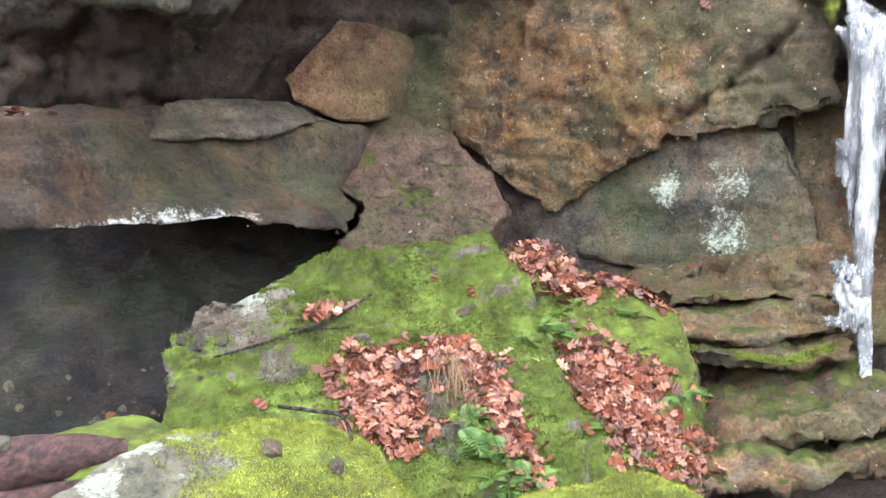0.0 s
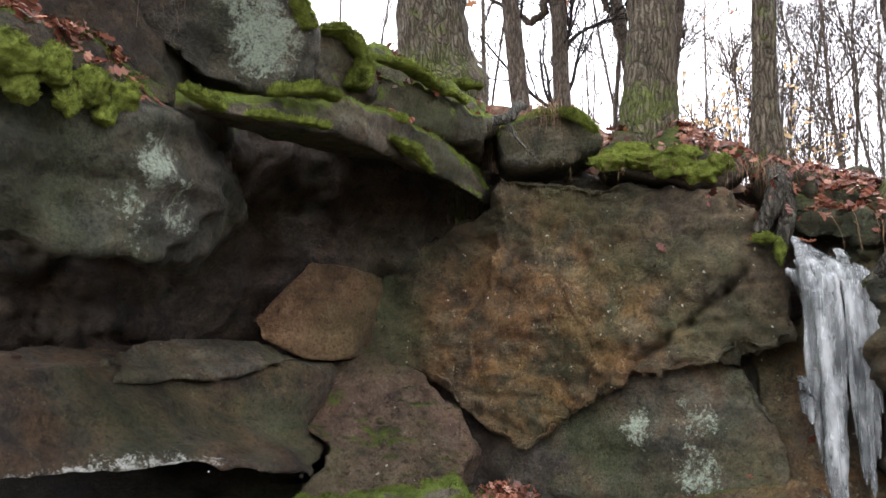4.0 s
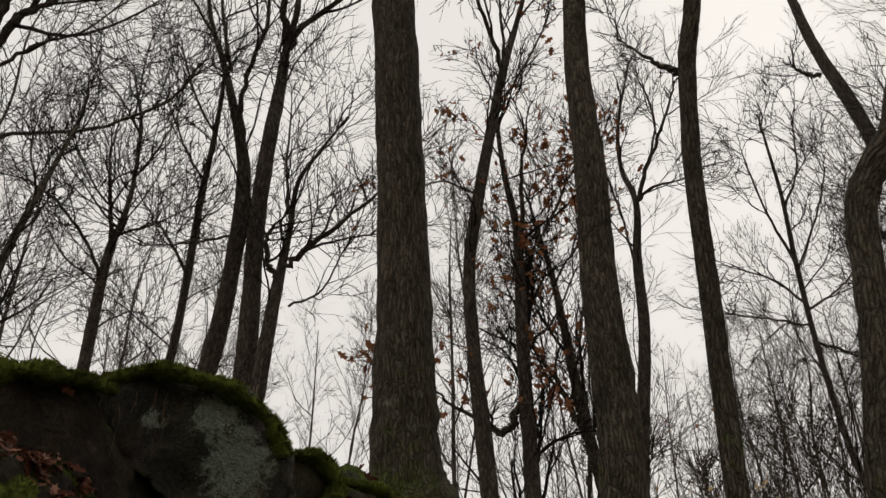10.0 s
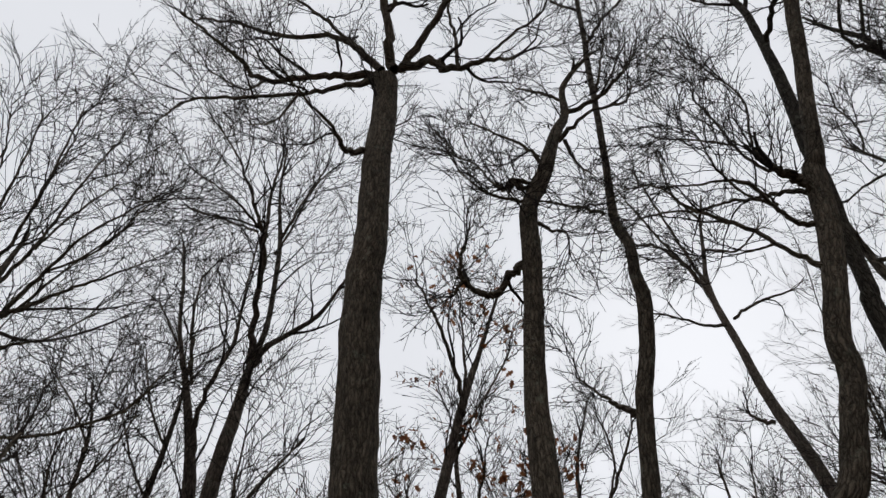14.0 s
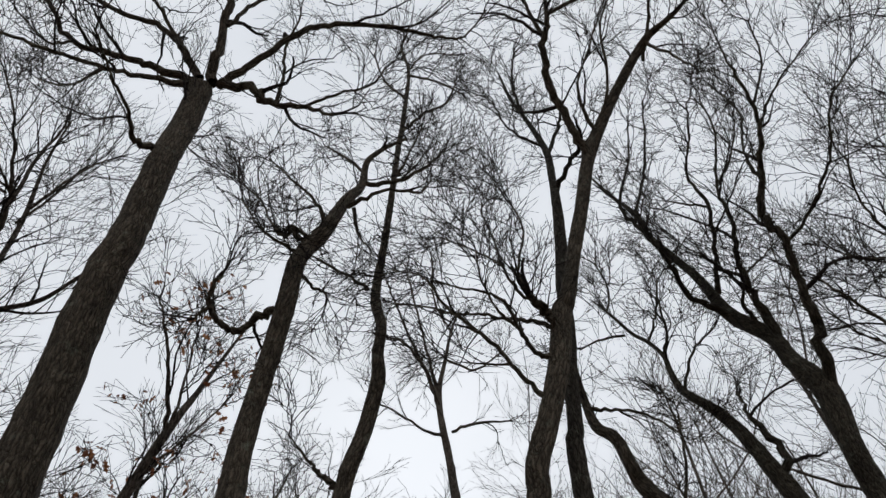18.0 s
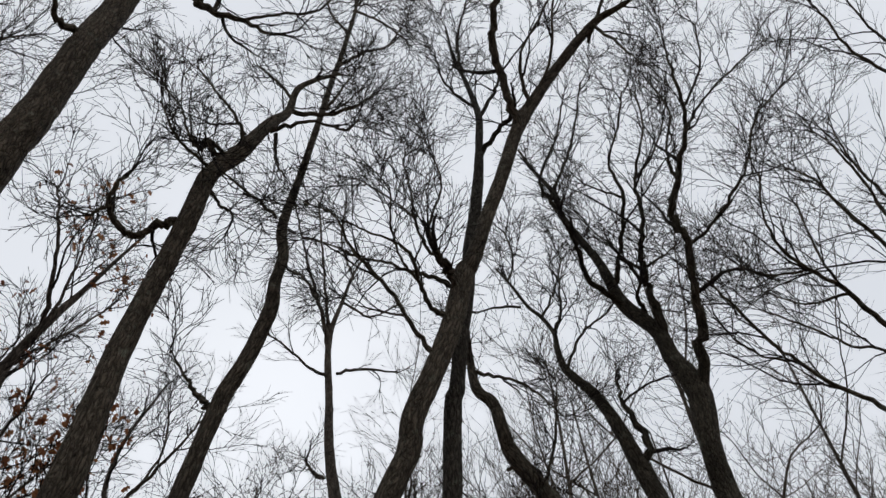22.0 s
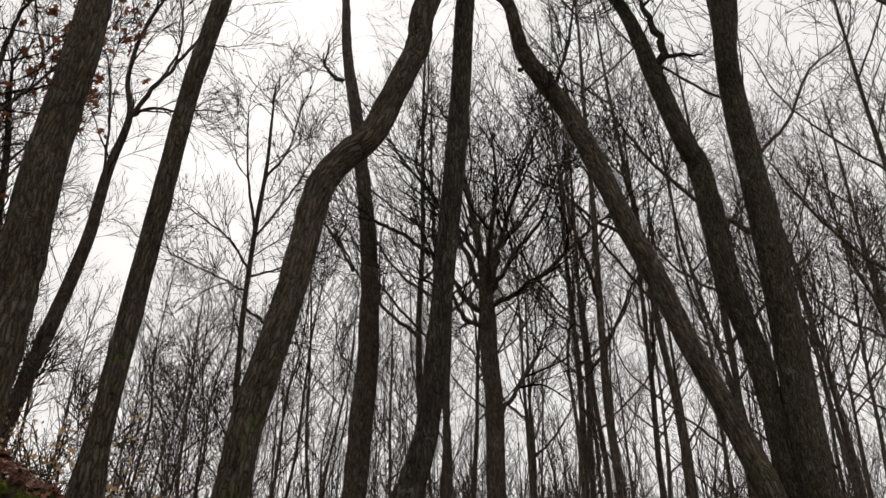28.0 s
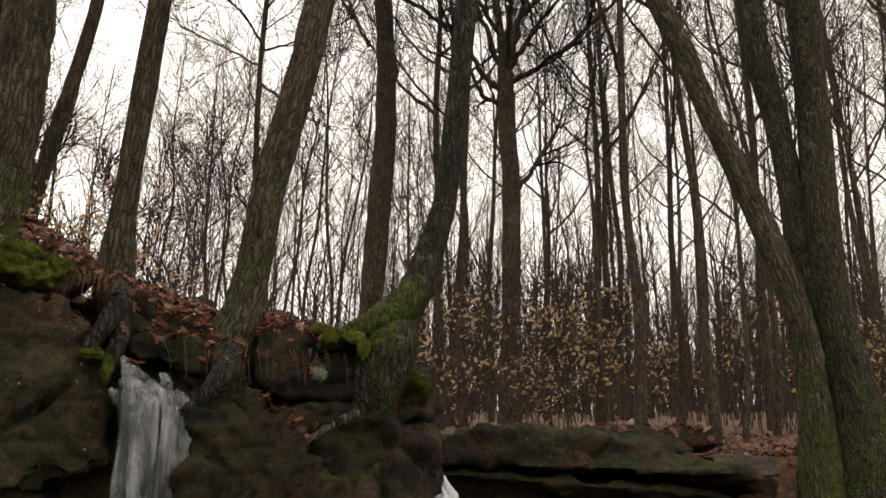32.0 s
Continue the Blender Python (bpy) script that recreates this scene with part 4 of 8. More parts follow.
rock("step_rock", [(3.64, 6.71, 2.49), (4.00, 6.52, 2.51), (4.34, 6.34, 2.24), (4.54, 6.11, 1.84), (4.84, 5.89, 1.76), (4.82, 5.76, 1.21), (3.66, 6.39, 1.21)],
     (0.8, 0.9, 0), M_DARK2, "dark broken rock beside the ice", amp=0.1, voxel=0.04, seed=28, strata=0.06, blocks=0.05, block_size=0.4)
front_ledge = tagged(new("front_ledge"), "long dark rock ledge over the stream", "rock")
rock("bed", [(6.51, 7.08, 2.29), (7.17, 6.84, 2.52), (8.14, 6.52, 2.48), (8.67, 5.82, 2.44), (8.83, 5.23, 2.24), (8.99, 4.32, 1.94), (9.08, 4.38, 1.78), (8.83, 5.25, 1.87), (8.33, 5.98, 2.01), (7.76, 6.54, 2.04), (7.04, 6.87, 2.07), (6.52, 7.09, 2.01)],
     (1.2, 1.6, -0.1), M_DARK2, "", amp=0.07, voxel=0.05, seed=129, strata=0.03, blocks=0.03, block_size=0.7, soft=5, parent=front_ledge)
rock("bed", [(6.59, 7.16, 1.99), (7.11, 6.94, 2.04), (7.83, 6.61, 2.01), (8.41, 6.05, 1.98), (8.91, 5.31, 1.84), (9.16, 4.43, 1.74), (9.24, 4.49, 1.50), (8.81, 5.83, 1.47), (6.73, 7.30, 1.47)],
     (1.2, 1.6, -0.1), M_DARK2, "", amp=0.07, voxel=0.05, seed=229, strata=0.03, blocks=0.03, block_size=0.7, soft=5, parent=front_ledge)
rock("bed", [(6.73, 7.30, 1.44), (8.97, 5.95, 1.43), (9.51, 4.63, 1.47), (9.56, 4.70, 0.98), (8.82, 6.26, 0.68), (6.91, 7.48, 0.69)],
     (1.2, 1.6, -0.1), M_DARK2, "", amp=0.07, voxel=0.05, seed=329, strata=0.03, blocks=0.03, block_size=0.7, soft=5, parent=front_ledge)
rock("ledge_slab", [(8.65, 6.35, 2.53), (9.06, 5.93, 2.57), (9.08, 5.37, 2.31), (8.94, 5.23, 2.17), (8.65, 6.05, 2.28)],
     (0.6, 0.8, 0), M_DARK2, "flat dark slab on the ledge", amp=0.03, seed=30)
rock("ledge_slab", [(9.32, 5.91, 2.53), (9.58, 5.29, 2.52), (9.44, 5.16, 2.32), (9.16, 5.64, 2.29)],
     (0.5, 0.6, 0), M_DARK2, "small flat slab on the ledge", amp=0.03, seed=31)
rock("ledge_slab", [(9.20, 5.38, 2.27), (9.42, 4.56, 2.24), (9.19, 4.36, 1.94), (8.85, 4.80, 1.94)],
     (0.5, 0.6, 0), M_GREY, "flat tan slab at the stream edge", amp=0.03, seed=32)

# ---- trees: trunk and limb lines as x, y, z, radius ----
oak_limbs = [
    [(-0.25, 6.42, 16.89, 0.104), (-0.83, 6.62, 17.14, 0.078), (-1.56, 6.85, 17.34, 0.063), (-2.58, 7.12, 17.44, 0.053), (-3.18, 6.88, 17.80, 0.042), (-3.79, 6.61, 18.13, 0.032), (-4.37, 6.39, 18.44, 0.021)],
    [(-0.33, 6.50, 16.85, 0.078), (-1.02, 6.53, 16.38, 0.050), (-1.69, 6.56, 15.87, 0.038), (-2.59, 6.50, 15.32, 0.032), (-3.31, 6.40, 14.76, 0.022), (-3.70, 6.53, 14.12, 0.012)],
    [(-0.34, 6.35, 16.92, 0.078), (-0.86, 6.33, 17.61, 0.069), (-1.37, 6.37, 18.26, 0.055), (-2.40, 6.69, 18.72, 0.045), (-3.44, 6.77, 19.22, 0.034), (-4.34, 6.95, 19.67, 0.023)],
    [(-0.87, 6.05, 17.02, 0.041), (-1.46, 5.84, 17.64, 0.031), (-1.99, 5.78, 18.18, 0.027), (-2.67, 5.61, 18.73, 0.016)],
    [(-0.11, 6.32, 16.94, 0.104), (-0.34, 5.85, 17.99, 0.086), (-0.56, 5.41, 18.99, 0.079), (-0.64, 5.15, 19.92, 0.064), (-0.65, 4.56, 20.92, 0.048), (-0.68, 3.61, 21.95, 0.031)],
    [(0.06, 6.22, 16.98, 0.078), (0.50, 5.56, 17.60, 0.064), (0.91, 5.01, 18.13, 0.060), (1.26, 4.77, 18.54, 0.055), (2.27, 4.30, 18.93, 0.045), (3.29, 4.03, 19.20, 0.035), (3.84, 3.77, 19.51, 0.023), (4.03, 3.16, 19.95, 0.018)],
    [(0.02, 6.30, 16.95, 0.094), (0.58, 5.93, 16.64, 0.077), (0.87, 5.86, 16.22, 0.065), (1.38, 5.48, 15.89, 0.044), (1.85, 5.20, 15.51, 0.024)],
    [(1.05, 6.09, 17.00, 0.042), (0.93, 5.77, 17.71, 0.032), (0.78, 5.59, 18.36, 0.028), (0.75, 5.03, 19.11, 0.017)],
    [(1.49, 5.92, 17.03, 0.032), (1.91, 5.31, 16.92, 0.026), (2.31, 4.81, 16.74, 0.020), (2.34, 4.34, 16.59, 0.015)],
    [(-0.34, 5.36, 17.30, 0.046), (-0.05, 4.96, 18.29, 0.038), (0.68, 4.63, 19.22, 0.034), (1.31, 4.47, 20.07, 0.030), (2.10, 3.87, 20.97, 0.025)],
    [(-0.32, 6.72, 14.42, 0.068), (-0.69, 6.55, 14.09, 0.048), (-0.93, 6.09, 13.92, 0.030), (-1.33, 5.60, 13.72, 0.020), (-1.73, 5.02, 13.53, 0.016)],
    [(-1.72, 6.65, 16.08, 0.029), (-2.21, 7.47, 16.50, 0.020), (-2.78, 7.92, 17.06, 0.016)],
    [(-0.50, 4.92, 17.44, 0.041), (-0.31, 4.78, 18.06, 0.032), (-0.23, 4.46, 18.71, 0.022), (-0.13, 3.87, 19.42, 0.017)],
    [(-2.39, 6.61, 16.31, 0.029), (-2.84, 7.10, 16.89, 0.020), (-3.68, 7.15, 17.59, 0.016)],
]
tree("tree", [(0.29, 8.98, 4.75, 0.529), (0.24, 8.86, 5.11, 0.399), (0.20, 8.60, 5.95, 0.347), (0.14, 8.24, 7.20, 0.305), (0.06, 7.85, 8.48, 0.281), (-0.03, 7.56, 9.76, 0.277), (-0.15, 7.15, 11.47, 0.256), (-0.12, 6.96, 12.24, 0.236), (-0.20, 6.73, 14.32, 0.228), (-0.18, 6.67, 15.57, 0.218), (-0.24, 6.51, 16.85, 0.222)],
     "tall straight oak with furrowed grey bark at the cliff edge", limbs=oak_limbs, crown=(4, 2.2, 55, 0.1), first=0.8, fine=(3, 4, 3), sides=20, stout=0.02, boughs=0.9)
maple_limbs = [
    [(1.99, 6.55, 11.54, 0.066), (1.81, 6.67, 11.45, 0.050), (1.77, 6.80, 11.32, 0.046), (1.59, 6.91, 11.22, 0.046), (1.34, 6.84, 11.27, 0.042), (1.17, 6.74, 11.33, 0.034), (1.11, 6.51, 11.46, 0.027), (1.17, 6.37, 11.51, 0.015)],
    [(1.23, 6.76, 11.30, 0.027), (1.13, 6.85, 11.24, 0.023), (1.09, 6.94, 11.18, 0.019)],
    [(2.19, 6.32, 13.02, 0.049), (1.93, 6.26, 13.25, 0.037), (1.86, 6.46, 13.30, 0.033), (1.58, 6.42, 13.51, 0.021), (1.32, 6.31, 13.75, 0.017), (1.02, 6.32, 13.92, 0.013)],
    [(2.25, 6.26, 13.24, 0.033), (1.85, 6.08, 13.03, 0.028), (1.74, 6.02, 12.70, 0.020)],
    [(2.46, 6.17, 13.65, 0.043), (2.06, 6.04, 14.04, 0.026), (1.80, 6.07, 14.31, 0.022), (1.20, 6.05, 14.64, 0.013)],
    [(2.87, 6.11, 15.59, 0.049), (3.43, 5.89, 15.85, 0.040), (3.84, 5.48, 16.19, 0.031), (4.02, 5.27, 16.50, 0.016)],
    [(2.67, 6.06, 14.43, 0.045), (3.00, 5.45, 14.32, 0.027), (3.41, 5.09, 14.05, 0.022), (3.43, 4.72, 13.88, 0.013)],
    [(2.23, 6.40, 12.42, 0.032), (2.42, 6.44, 12.35, 0.024), (2.62, 6.43, 12.31, 0.020), (2.69, 6.48, 12.27, 0.016)],
    [(2.78, 6.07, 14.50, 0.037), (3.00, 6.24, 14.05, 0.022), (3.14, 6.17, 13.72, 0.013)],
    [(2.89, 6.06, 16.01, 0.030), (2.55, 6.25, 16.67, 0.026), (2.24, 6.51, 17.30, 0.016)],
    [(2.20, 6.36, 12.90, 0.029), (1.49, 6.21, 12.72, 0.020), (0.97, 5.83, 12.62, 0.011)],
]
tree("tree", [(2.34, 8.16, 4.02, 0.313), (2.34, 8.05, 4.45, 0.259), (2.34, 7.90, 5.00, 0.233), (2.30, 7.77, 5.57, 0.219), (2.20, 7.51, 6.75, 0.195), (2.16, 7.20, 7.97, 0.175), (2.08, 6.96, 9.33, 0.144), (2.11, 6.64, 11.04, 0.133), (2.11, 6.49, 11.68, 0.140), (2.13, 6.40, 12.78, 0.129), (2.36, 6.19, 13.46, 0.124), (2.63, 6.06, 14.64, 0.096), (2.90, 6.10, 15.53, 0.073), (2.92, 6.00, 16.35, 0.056), (3.15, 5.84, 16.90, 0.042), (3.50, 5.60, 17.34, 0.027)],
     "grey-barked tree with a mossy foot and a crooked dead limb", limbs=maple_limbs, crown=(9, 1.5, 55, 0.1), first=0.66, fine=(3, 4, 3), sides=18, stout=0.016, boughs=0.9)
slender_limbs = [
    [(3.27, 6.87, 9.24, 0.044), (3.13, 6.91, 9.34, 0.037), (3.00, 6.93, 9.45, 0.027), (2.79, 6.91, 9.62, 0.014), (2.59, 6.89, 9.78, 0.010)],
    [(3.71, 6.07, 18.93, 0.042), (3.97, 5.72, 19.39, 0.030), (4.38, 5.28, 19.82, 0.025), (4.42, 4.94, 20.30, 0.019)],
    [(3.76, 5.91, 22.20, 0.034), (4.30, 5.46, 21.53, 0.027), (4.83, 5.19, 20.80, 0.020)],
    [(3.80, 5.88, 22.65, 0.028), (4.09, 5.52, 23.38, 0.022), (4.91, 5.23, 23.97, 0.022)],
    [(3.33, 6.46, 13.00, 0.030), (2.70, 6.35, 12.92, 0.021), (2.19, 6.24, 12.78, 0.012)],
    [(3.65, 6.12, 16.78, 0.032), (3.73, 5.79, 17.43, 0.022), (3.83, 5.47, 18.06, 0.017)],
    [(3.78, 6.00, 20.82, 0.032), (3.26, 6.09, 21.53, 0.027), (2.83, 5.89, 22.29, 0.020)],
]
tree("tree", [(3.46, 8.02, 3.71, 0.179), (3.41, 7.88, 4.40, 0.119), (3.38, 7.66, 5.52, 0.114), (3.35, 7.42, 6.70, 0.109), (3.30, 7.12, 7.93, 0.102), (3.36, 6.84, 9.32, 0.104), (3.49, 6.65, 10.11, 0.104), (3.58, 6.50, 11.02, 0.101), (3.53, 6.45, 11.47, 0.085), (3.54, 6.39, 12.14, 0.080), (3.45, 6.44, 12.86, 0.076), (3.49, 6.28, 14.30, 0.063), (3.54, 6.13, 16.07, 0.059), (3.67, 6.15, 18.23, 0.058), (3.70, 6.03, 19.17, 0.054), (3.78, 6.00, 20.82, 0.052), (3.80, 5.88, 22.65, 0.042), (3.63, 5.94, 24.29, 0.037), (3.76, 5.86, 25.74, 0.024)],
     "slender leaning tree beside the frozen fall", limbs=slender_limbs, crown=(12, 1.4, 50, 0.1), first=0.72, fine=(3, 4, 3), stout=0.014, boughs=1.0)
kneed_limbs = [
    [(6.08, 3.67, 15.79, 0.086), (5.63, 3.42, 16.28, 0.072), (5.16, 3.21, 16.74, 0.073), (4.75, 2.78, 17.19, 0.063), (4.63, 2.47, 17.51, 0.058), (4.60, 2.22, 17.79, 0.042), (4.93, 1.75, 17.99, 0.032), (5.23, 1.19, 18.17, 0.021)],
    [(4.96, 2.76, 18.42, 0.050), (4.42, 2.51, 19.07, 0.034), (4.06, 2.28, 19.64, 0.023)],
    [(4.92, 2.52, 18.71, 0.045), (4.71, 2.16, 19.74, 0.029), (4.21, 1.86, 20.80, 0.018)],
    [(6.22, 3.39, 16.38, 0.047), (5.72, 3.02, 17.24, 0.027), (5.67, 2.40, 17.94, 0.022), (5.57, 1.54, 18.64, 0.017)],
    [(5.50, 4.87, 11.59, 0.079), (5.13, 4.72, 11.64, 0.059), (4.81, 4.61, 11.62, 0.046)],
    [(5.46, 4.97, 10.99, 0.049), (5.14, 5.02, 11.02, 0.034), (4.82, 4.91, 11.13, 0.030), (4.49, 4.73, 11.26, 0.026), (4.14, 4.74, 11.30, 0.018), (3.83, 4.83, 11.27, 0.015), (3.47, 4.91, 11.25, 0.011)],
    [(5.50, 4.87, 11.59, 0.039), (5.30, 5.06, 11.85, 0.032), (5.11, 5.32, 12.07, 0.029), (4.79, 5.59, 12.32, 0.021), (4.51, 5.91, 12.52, 0.021), (4.22, 6.12, 12.76, 0.017), (3.80, 6.45, 12.96, 0.013)],
    [(5.34, 5.13, 10.17, 0.046), (5.01, 5.16, 10.45, 0.032), (4.53, 5.13, 10.81, 0.029), (4.13, 5.15, 11.08, 0.026), (3.80, 5.18, 11.29, 0.022), (3.44, 5.09, 11.56, 0.015), (3.07, 5.26, 11.68, 0.011)],
    [(5.34, 4.92, 12.00, 0.032), (5.04, 5.01, 12.40, 0.025), (4.77, 4.97, 12.84, 0.021), (4.57, 4.83, 13.27, 0.017), (4.31, 4.72, 13.70, 0.013)],
    [(5.10, 5.14, 11.60, 0.028), (4.63, 5.04, 11.58, 0.019), (4.16, 4.77, 11.63, 0.015), (3.79, 4.38, 11.68, 0.011)],
    [(5.09, 4.89, 12.17, 0.028), (4.89, 4.76, 12.56, 0.021), (4.80, 4.39, 13.00, 0.017), (4.50, 4.25, 13.40, 0.013)],
    [(4.80, 5.00, 12.91, 0.017), (4.40, 5.21, 13.36, 0.015), (4.01, 5.47, 13.75, 0.013)],
    [(6.82, 1.79, 18.64, 0.035), (6.98, 1.60, 17.60, 0.027), (7.11, 1.45, 16.55, 0.015)],
    [(6.88, 2.07, 18.33, 0.040), (6.79, 1.51, 19.07, 0.035), (6.51, 0.78, 19.86, 0.024), (6.44, -0.08, 20.53, 0.018)],
    [(6.33, 3.21, 16.79, 0.032), (6.15, 2.55, 17.59, 0.027), (5.72, 1.93, 18.42, 0.022), (5.66, 1.00, 19.09, 0.017)],
    [(4.86, 5.28, 10.83, 0.019), (4.68, 5.41, 10.85, 0.015), (4.42, 5.56, 10.89, 0.011)],
]
tree("tree", [(4.17, 7.03, 2.94, 0.240), (4.22, 6.96, 3.27, 0.189), (4.26, 6.91, 3.58, 0.162), (4.29, 6.83, 4.11, 0.157), (4.31, 6.78, 4.50, 0.158), (4.43, 6.52, 5.63, 0.151), (4.50, 6.38, 6.53, 0.148), (4.56, 6.30, 7.00, 0.151), (4.72, 6.16, 7.34, 0.147), (4.91, 5.94, 7.65, 0.148), (5.04, 5.74, 8.21, 0.142), (5.18, 5.53, 8.84, 0.140), (5.14, 5.41, 9.25, 0.143), (5.31, 5.15, 10.09, 0.143), (5.49, 4.93, 11.08, 0.151), (5.57, 4.77, 11.95, 0.151), (5.61, 4.64, 12.14, 0.123), (5.78, 4.37, 13.26, 0.114), (5.97, 4.03, 14.53, 0.114), (6.12, 3.67, 15.77, 0.122), (6.33, 3.21, 16.79, 0.107), (6.55, 2.65, 17.73, 0.100), (6.81, 1.76, 18.73, 0.081), (6.95, 1.06, 18.70, 0.046), (7.02, 0.17, 18.73, 0.023)],
     "dark tree with a kneed trunk leaning from the rock", limbs=kneed_limbs, crown=(6, 2.0, 45, 0.15), first=0.82, fine=(3, 4, 3), sides=18, stout=0.02, boughs=0.9)
swept_limbs = [
    [(6.39, 4.76, 16.65, 0.055), (6.33, 4.23, 16.83, 0.049), (6.34, 3.87, 16.92, 0.049)],
    [(6.41, 4.68, 18.29, 0.048), (6.49, 4.22, 18.92, 0.036), (6.48, 3.90, 19.52, 0.025), (6.54, 2.83, 20.22, 0.019)],
    [(6.28, 4.85, 20.35, 0.039), (5.83, 4.54, 21.11, 0.033), (5.49, 3.88, 21.88, 0.020)],
    [(6.37, 4.72, 18.72, 0.036), (5.50, 4.72, 18.52, 0.024), (4.84, 4.38, 18.31, 0.017)],
]
tree("tree", [(5.10, 6.19, 2.36, 0.098), (5.14, 6.16, 2.56, 0.197), (5.21, 6.10, 2.88, 0.258), (5.25, 6.07, 3.09, 0.249), (5.47, 6.18, 3.32, 0.174), (5.58, 6.08, 3.68, 0.150), (5.71, 5.97, 4.24, 0.128), (5.80, 5.90, 4.89, 0.112), (5.85, 5.63, 7.47, 0.120), (5.90, 5.56, 8.71, 0.121), (5.87, 5.43, 10.01, 0.114), (5.90, 5.38, 10.25, 0.107), (5.97, 5.29, 11.24, 0.103), (6.05, 5.18, 12.26, 0.110), (6.13, 5.09, 13.46, 0.110), (6.24, 4.96, 14.66, 0.108), (6.31, 4.82, 15.99, 0.095), (6.37, 4.75, 17.15, 0.079), (6.39, 4.68, 18.40, 0.072), (6.30, 4.84, 20.35, 0.052), (6.17, 4.99, 21.82, 0.042), (6.11, 5.07, 23.93, 0.023)],
     "tree with a swept mossy foot growing over the cliff edge", limbs=swept_limbs, crown=(5, 1.8, 45, 0.15), first=0.84, fine=(3, 4, 3), bark=M_FOOT, sides=18, sink=False, stout=0.02, boughs=0.9)
leaning_limbs = [
    [(7.00, 6.09, 12.02, 0.040), (7.18, 5.77, 11.78, 0.026), (7.48, 5.38, 11.46, 0.021), (7.80, 5.17, 11.01, 0.013)],
    [(7.56, 6.04, 10.31, 0.033), (7.66, 5.79, 10.27, 0.029), (7.77, 5.63, 10.14, 0.025), (7.83, 5.64, 9.95, 0.020)],
    [(7.86, 5.62, 9.96, 0.024), (7.87, 5.33, 10.60, 0.021), (7.75, 5.07, 11.29, 0.013)],
]
tree("tree", [(9.92, 4.36, 2.20, 0.227), (9.83, 4.32, 2.86, 0.174), (9.74, 4.31, 3.47, 0.157), (9.61, 4.39, 4.11, 0.153), (9.43, 4.52, 4.77, 0.146), (9.25, 4.69, 5.46, 0.132), (9.06, 4.88, 6.18, 0.128), (8.82, 5.01, 6.92, 0.141), (8.55, 5.18, 7.71, 0.139), (8.30, 5.35, 8.57, 0.140), (8.00, 5.58, 9.55, 0.137), (7.59, 5.89, 10.45, 0.122), (7.37, 5.86, 10.77, 0.101), (7.24, 5.89, 11.31, 0.090), (7.07, 6.04, 11.62, 0.079), (7.00, 6.06, 12.31, 0.059), (6.73, 5.83, 12.73, 0.041)],
     "tree leaning far over beside its twin", limbs=leaning_limbs, crown=(3, 1.4, 45, 0.15), first=0.85, fine=(3, 4, 3), sides=16, stout=0.016, boughs=1.0)
twin_a_limbs = [
    [(8.99, 4.66, 10.06, 0.070), (8.88, 4.47, 10.66, 0.059), (8.67, 4.53, 11.22, 0.039), (8.56, 4.49, 11.69, 0.022)],
    [(8.31, 5.25, 13.17, 0.034), (8.35, 5.05, 13.71, 0.024), (8.21, 4.83, 14.36, 0.015)],
    [(8.02, 5.63, 14.10, 0.025), (7.54, 5.78, 13.84, 0.020), (7.15, 5.97, 13.49, 0.014)],
    [(7.86, 5.69, 14.84, 0.021), (7.92, 5.53, 15.37, 0.019), (7.68, 5.45, 16.03, 0.017)],
    [(8.21, 5.34, 13.74, 0.025), (8.45, 5.16, 14.44, 0.021), (8.52, 4.86, 15.27, 0.016)],
    [(8.38, 5.20, 12.33, 0.028), (8.65, 4.91, 13.22, 0.024), (9.14, 4.54, 13.93, 0.015)],
]
tree("tree", [(10.29, 4.30, 2.03, 0.250), (10.14, 4.35, 3.27, 0.193), (10.01, 4.36, 4.18, 0.170), (9.94, 4.36, 4.85, 0.153), (9.88, 4.37, 5.54, 0.142), (9.77, 4.41, 6.26, 0.144), (9.56, 4.45, 6.98, 0.164), (9.50, 4.47, 7.81, 0.163), (9.40, 4.48, 8.68, 0.153), (9.19, 4.52, 9.05, 0.141), (8.98, 4.67, 10.06, 0.132), (8.76, 4.75, 10.90, 0.107), (8.61, 4.92, 11.67, 0.085), (8.38, 5.20, 12.33, 0.065), (8.32, 5.25, 12.81, 0.052), (8.31, 5.24, 13.24, 0.038), (8.21, 5.35, 13.70, 0.034), (8.08, 5.51, 14.06, 0.030), (7.92, 5.69, 14.75, 0.026), (7.63, 5.77, 15.11, 0.016)],
     "one stem of a twin tree with mossy bark", limbs=twin_a_limbs, crown=(4, 1.6, 45, 0.15), first=0.74, fine=(3, 4, 3), bark=M_MOSSBARK, sides=18, stout=0.016, boughs=0.9)
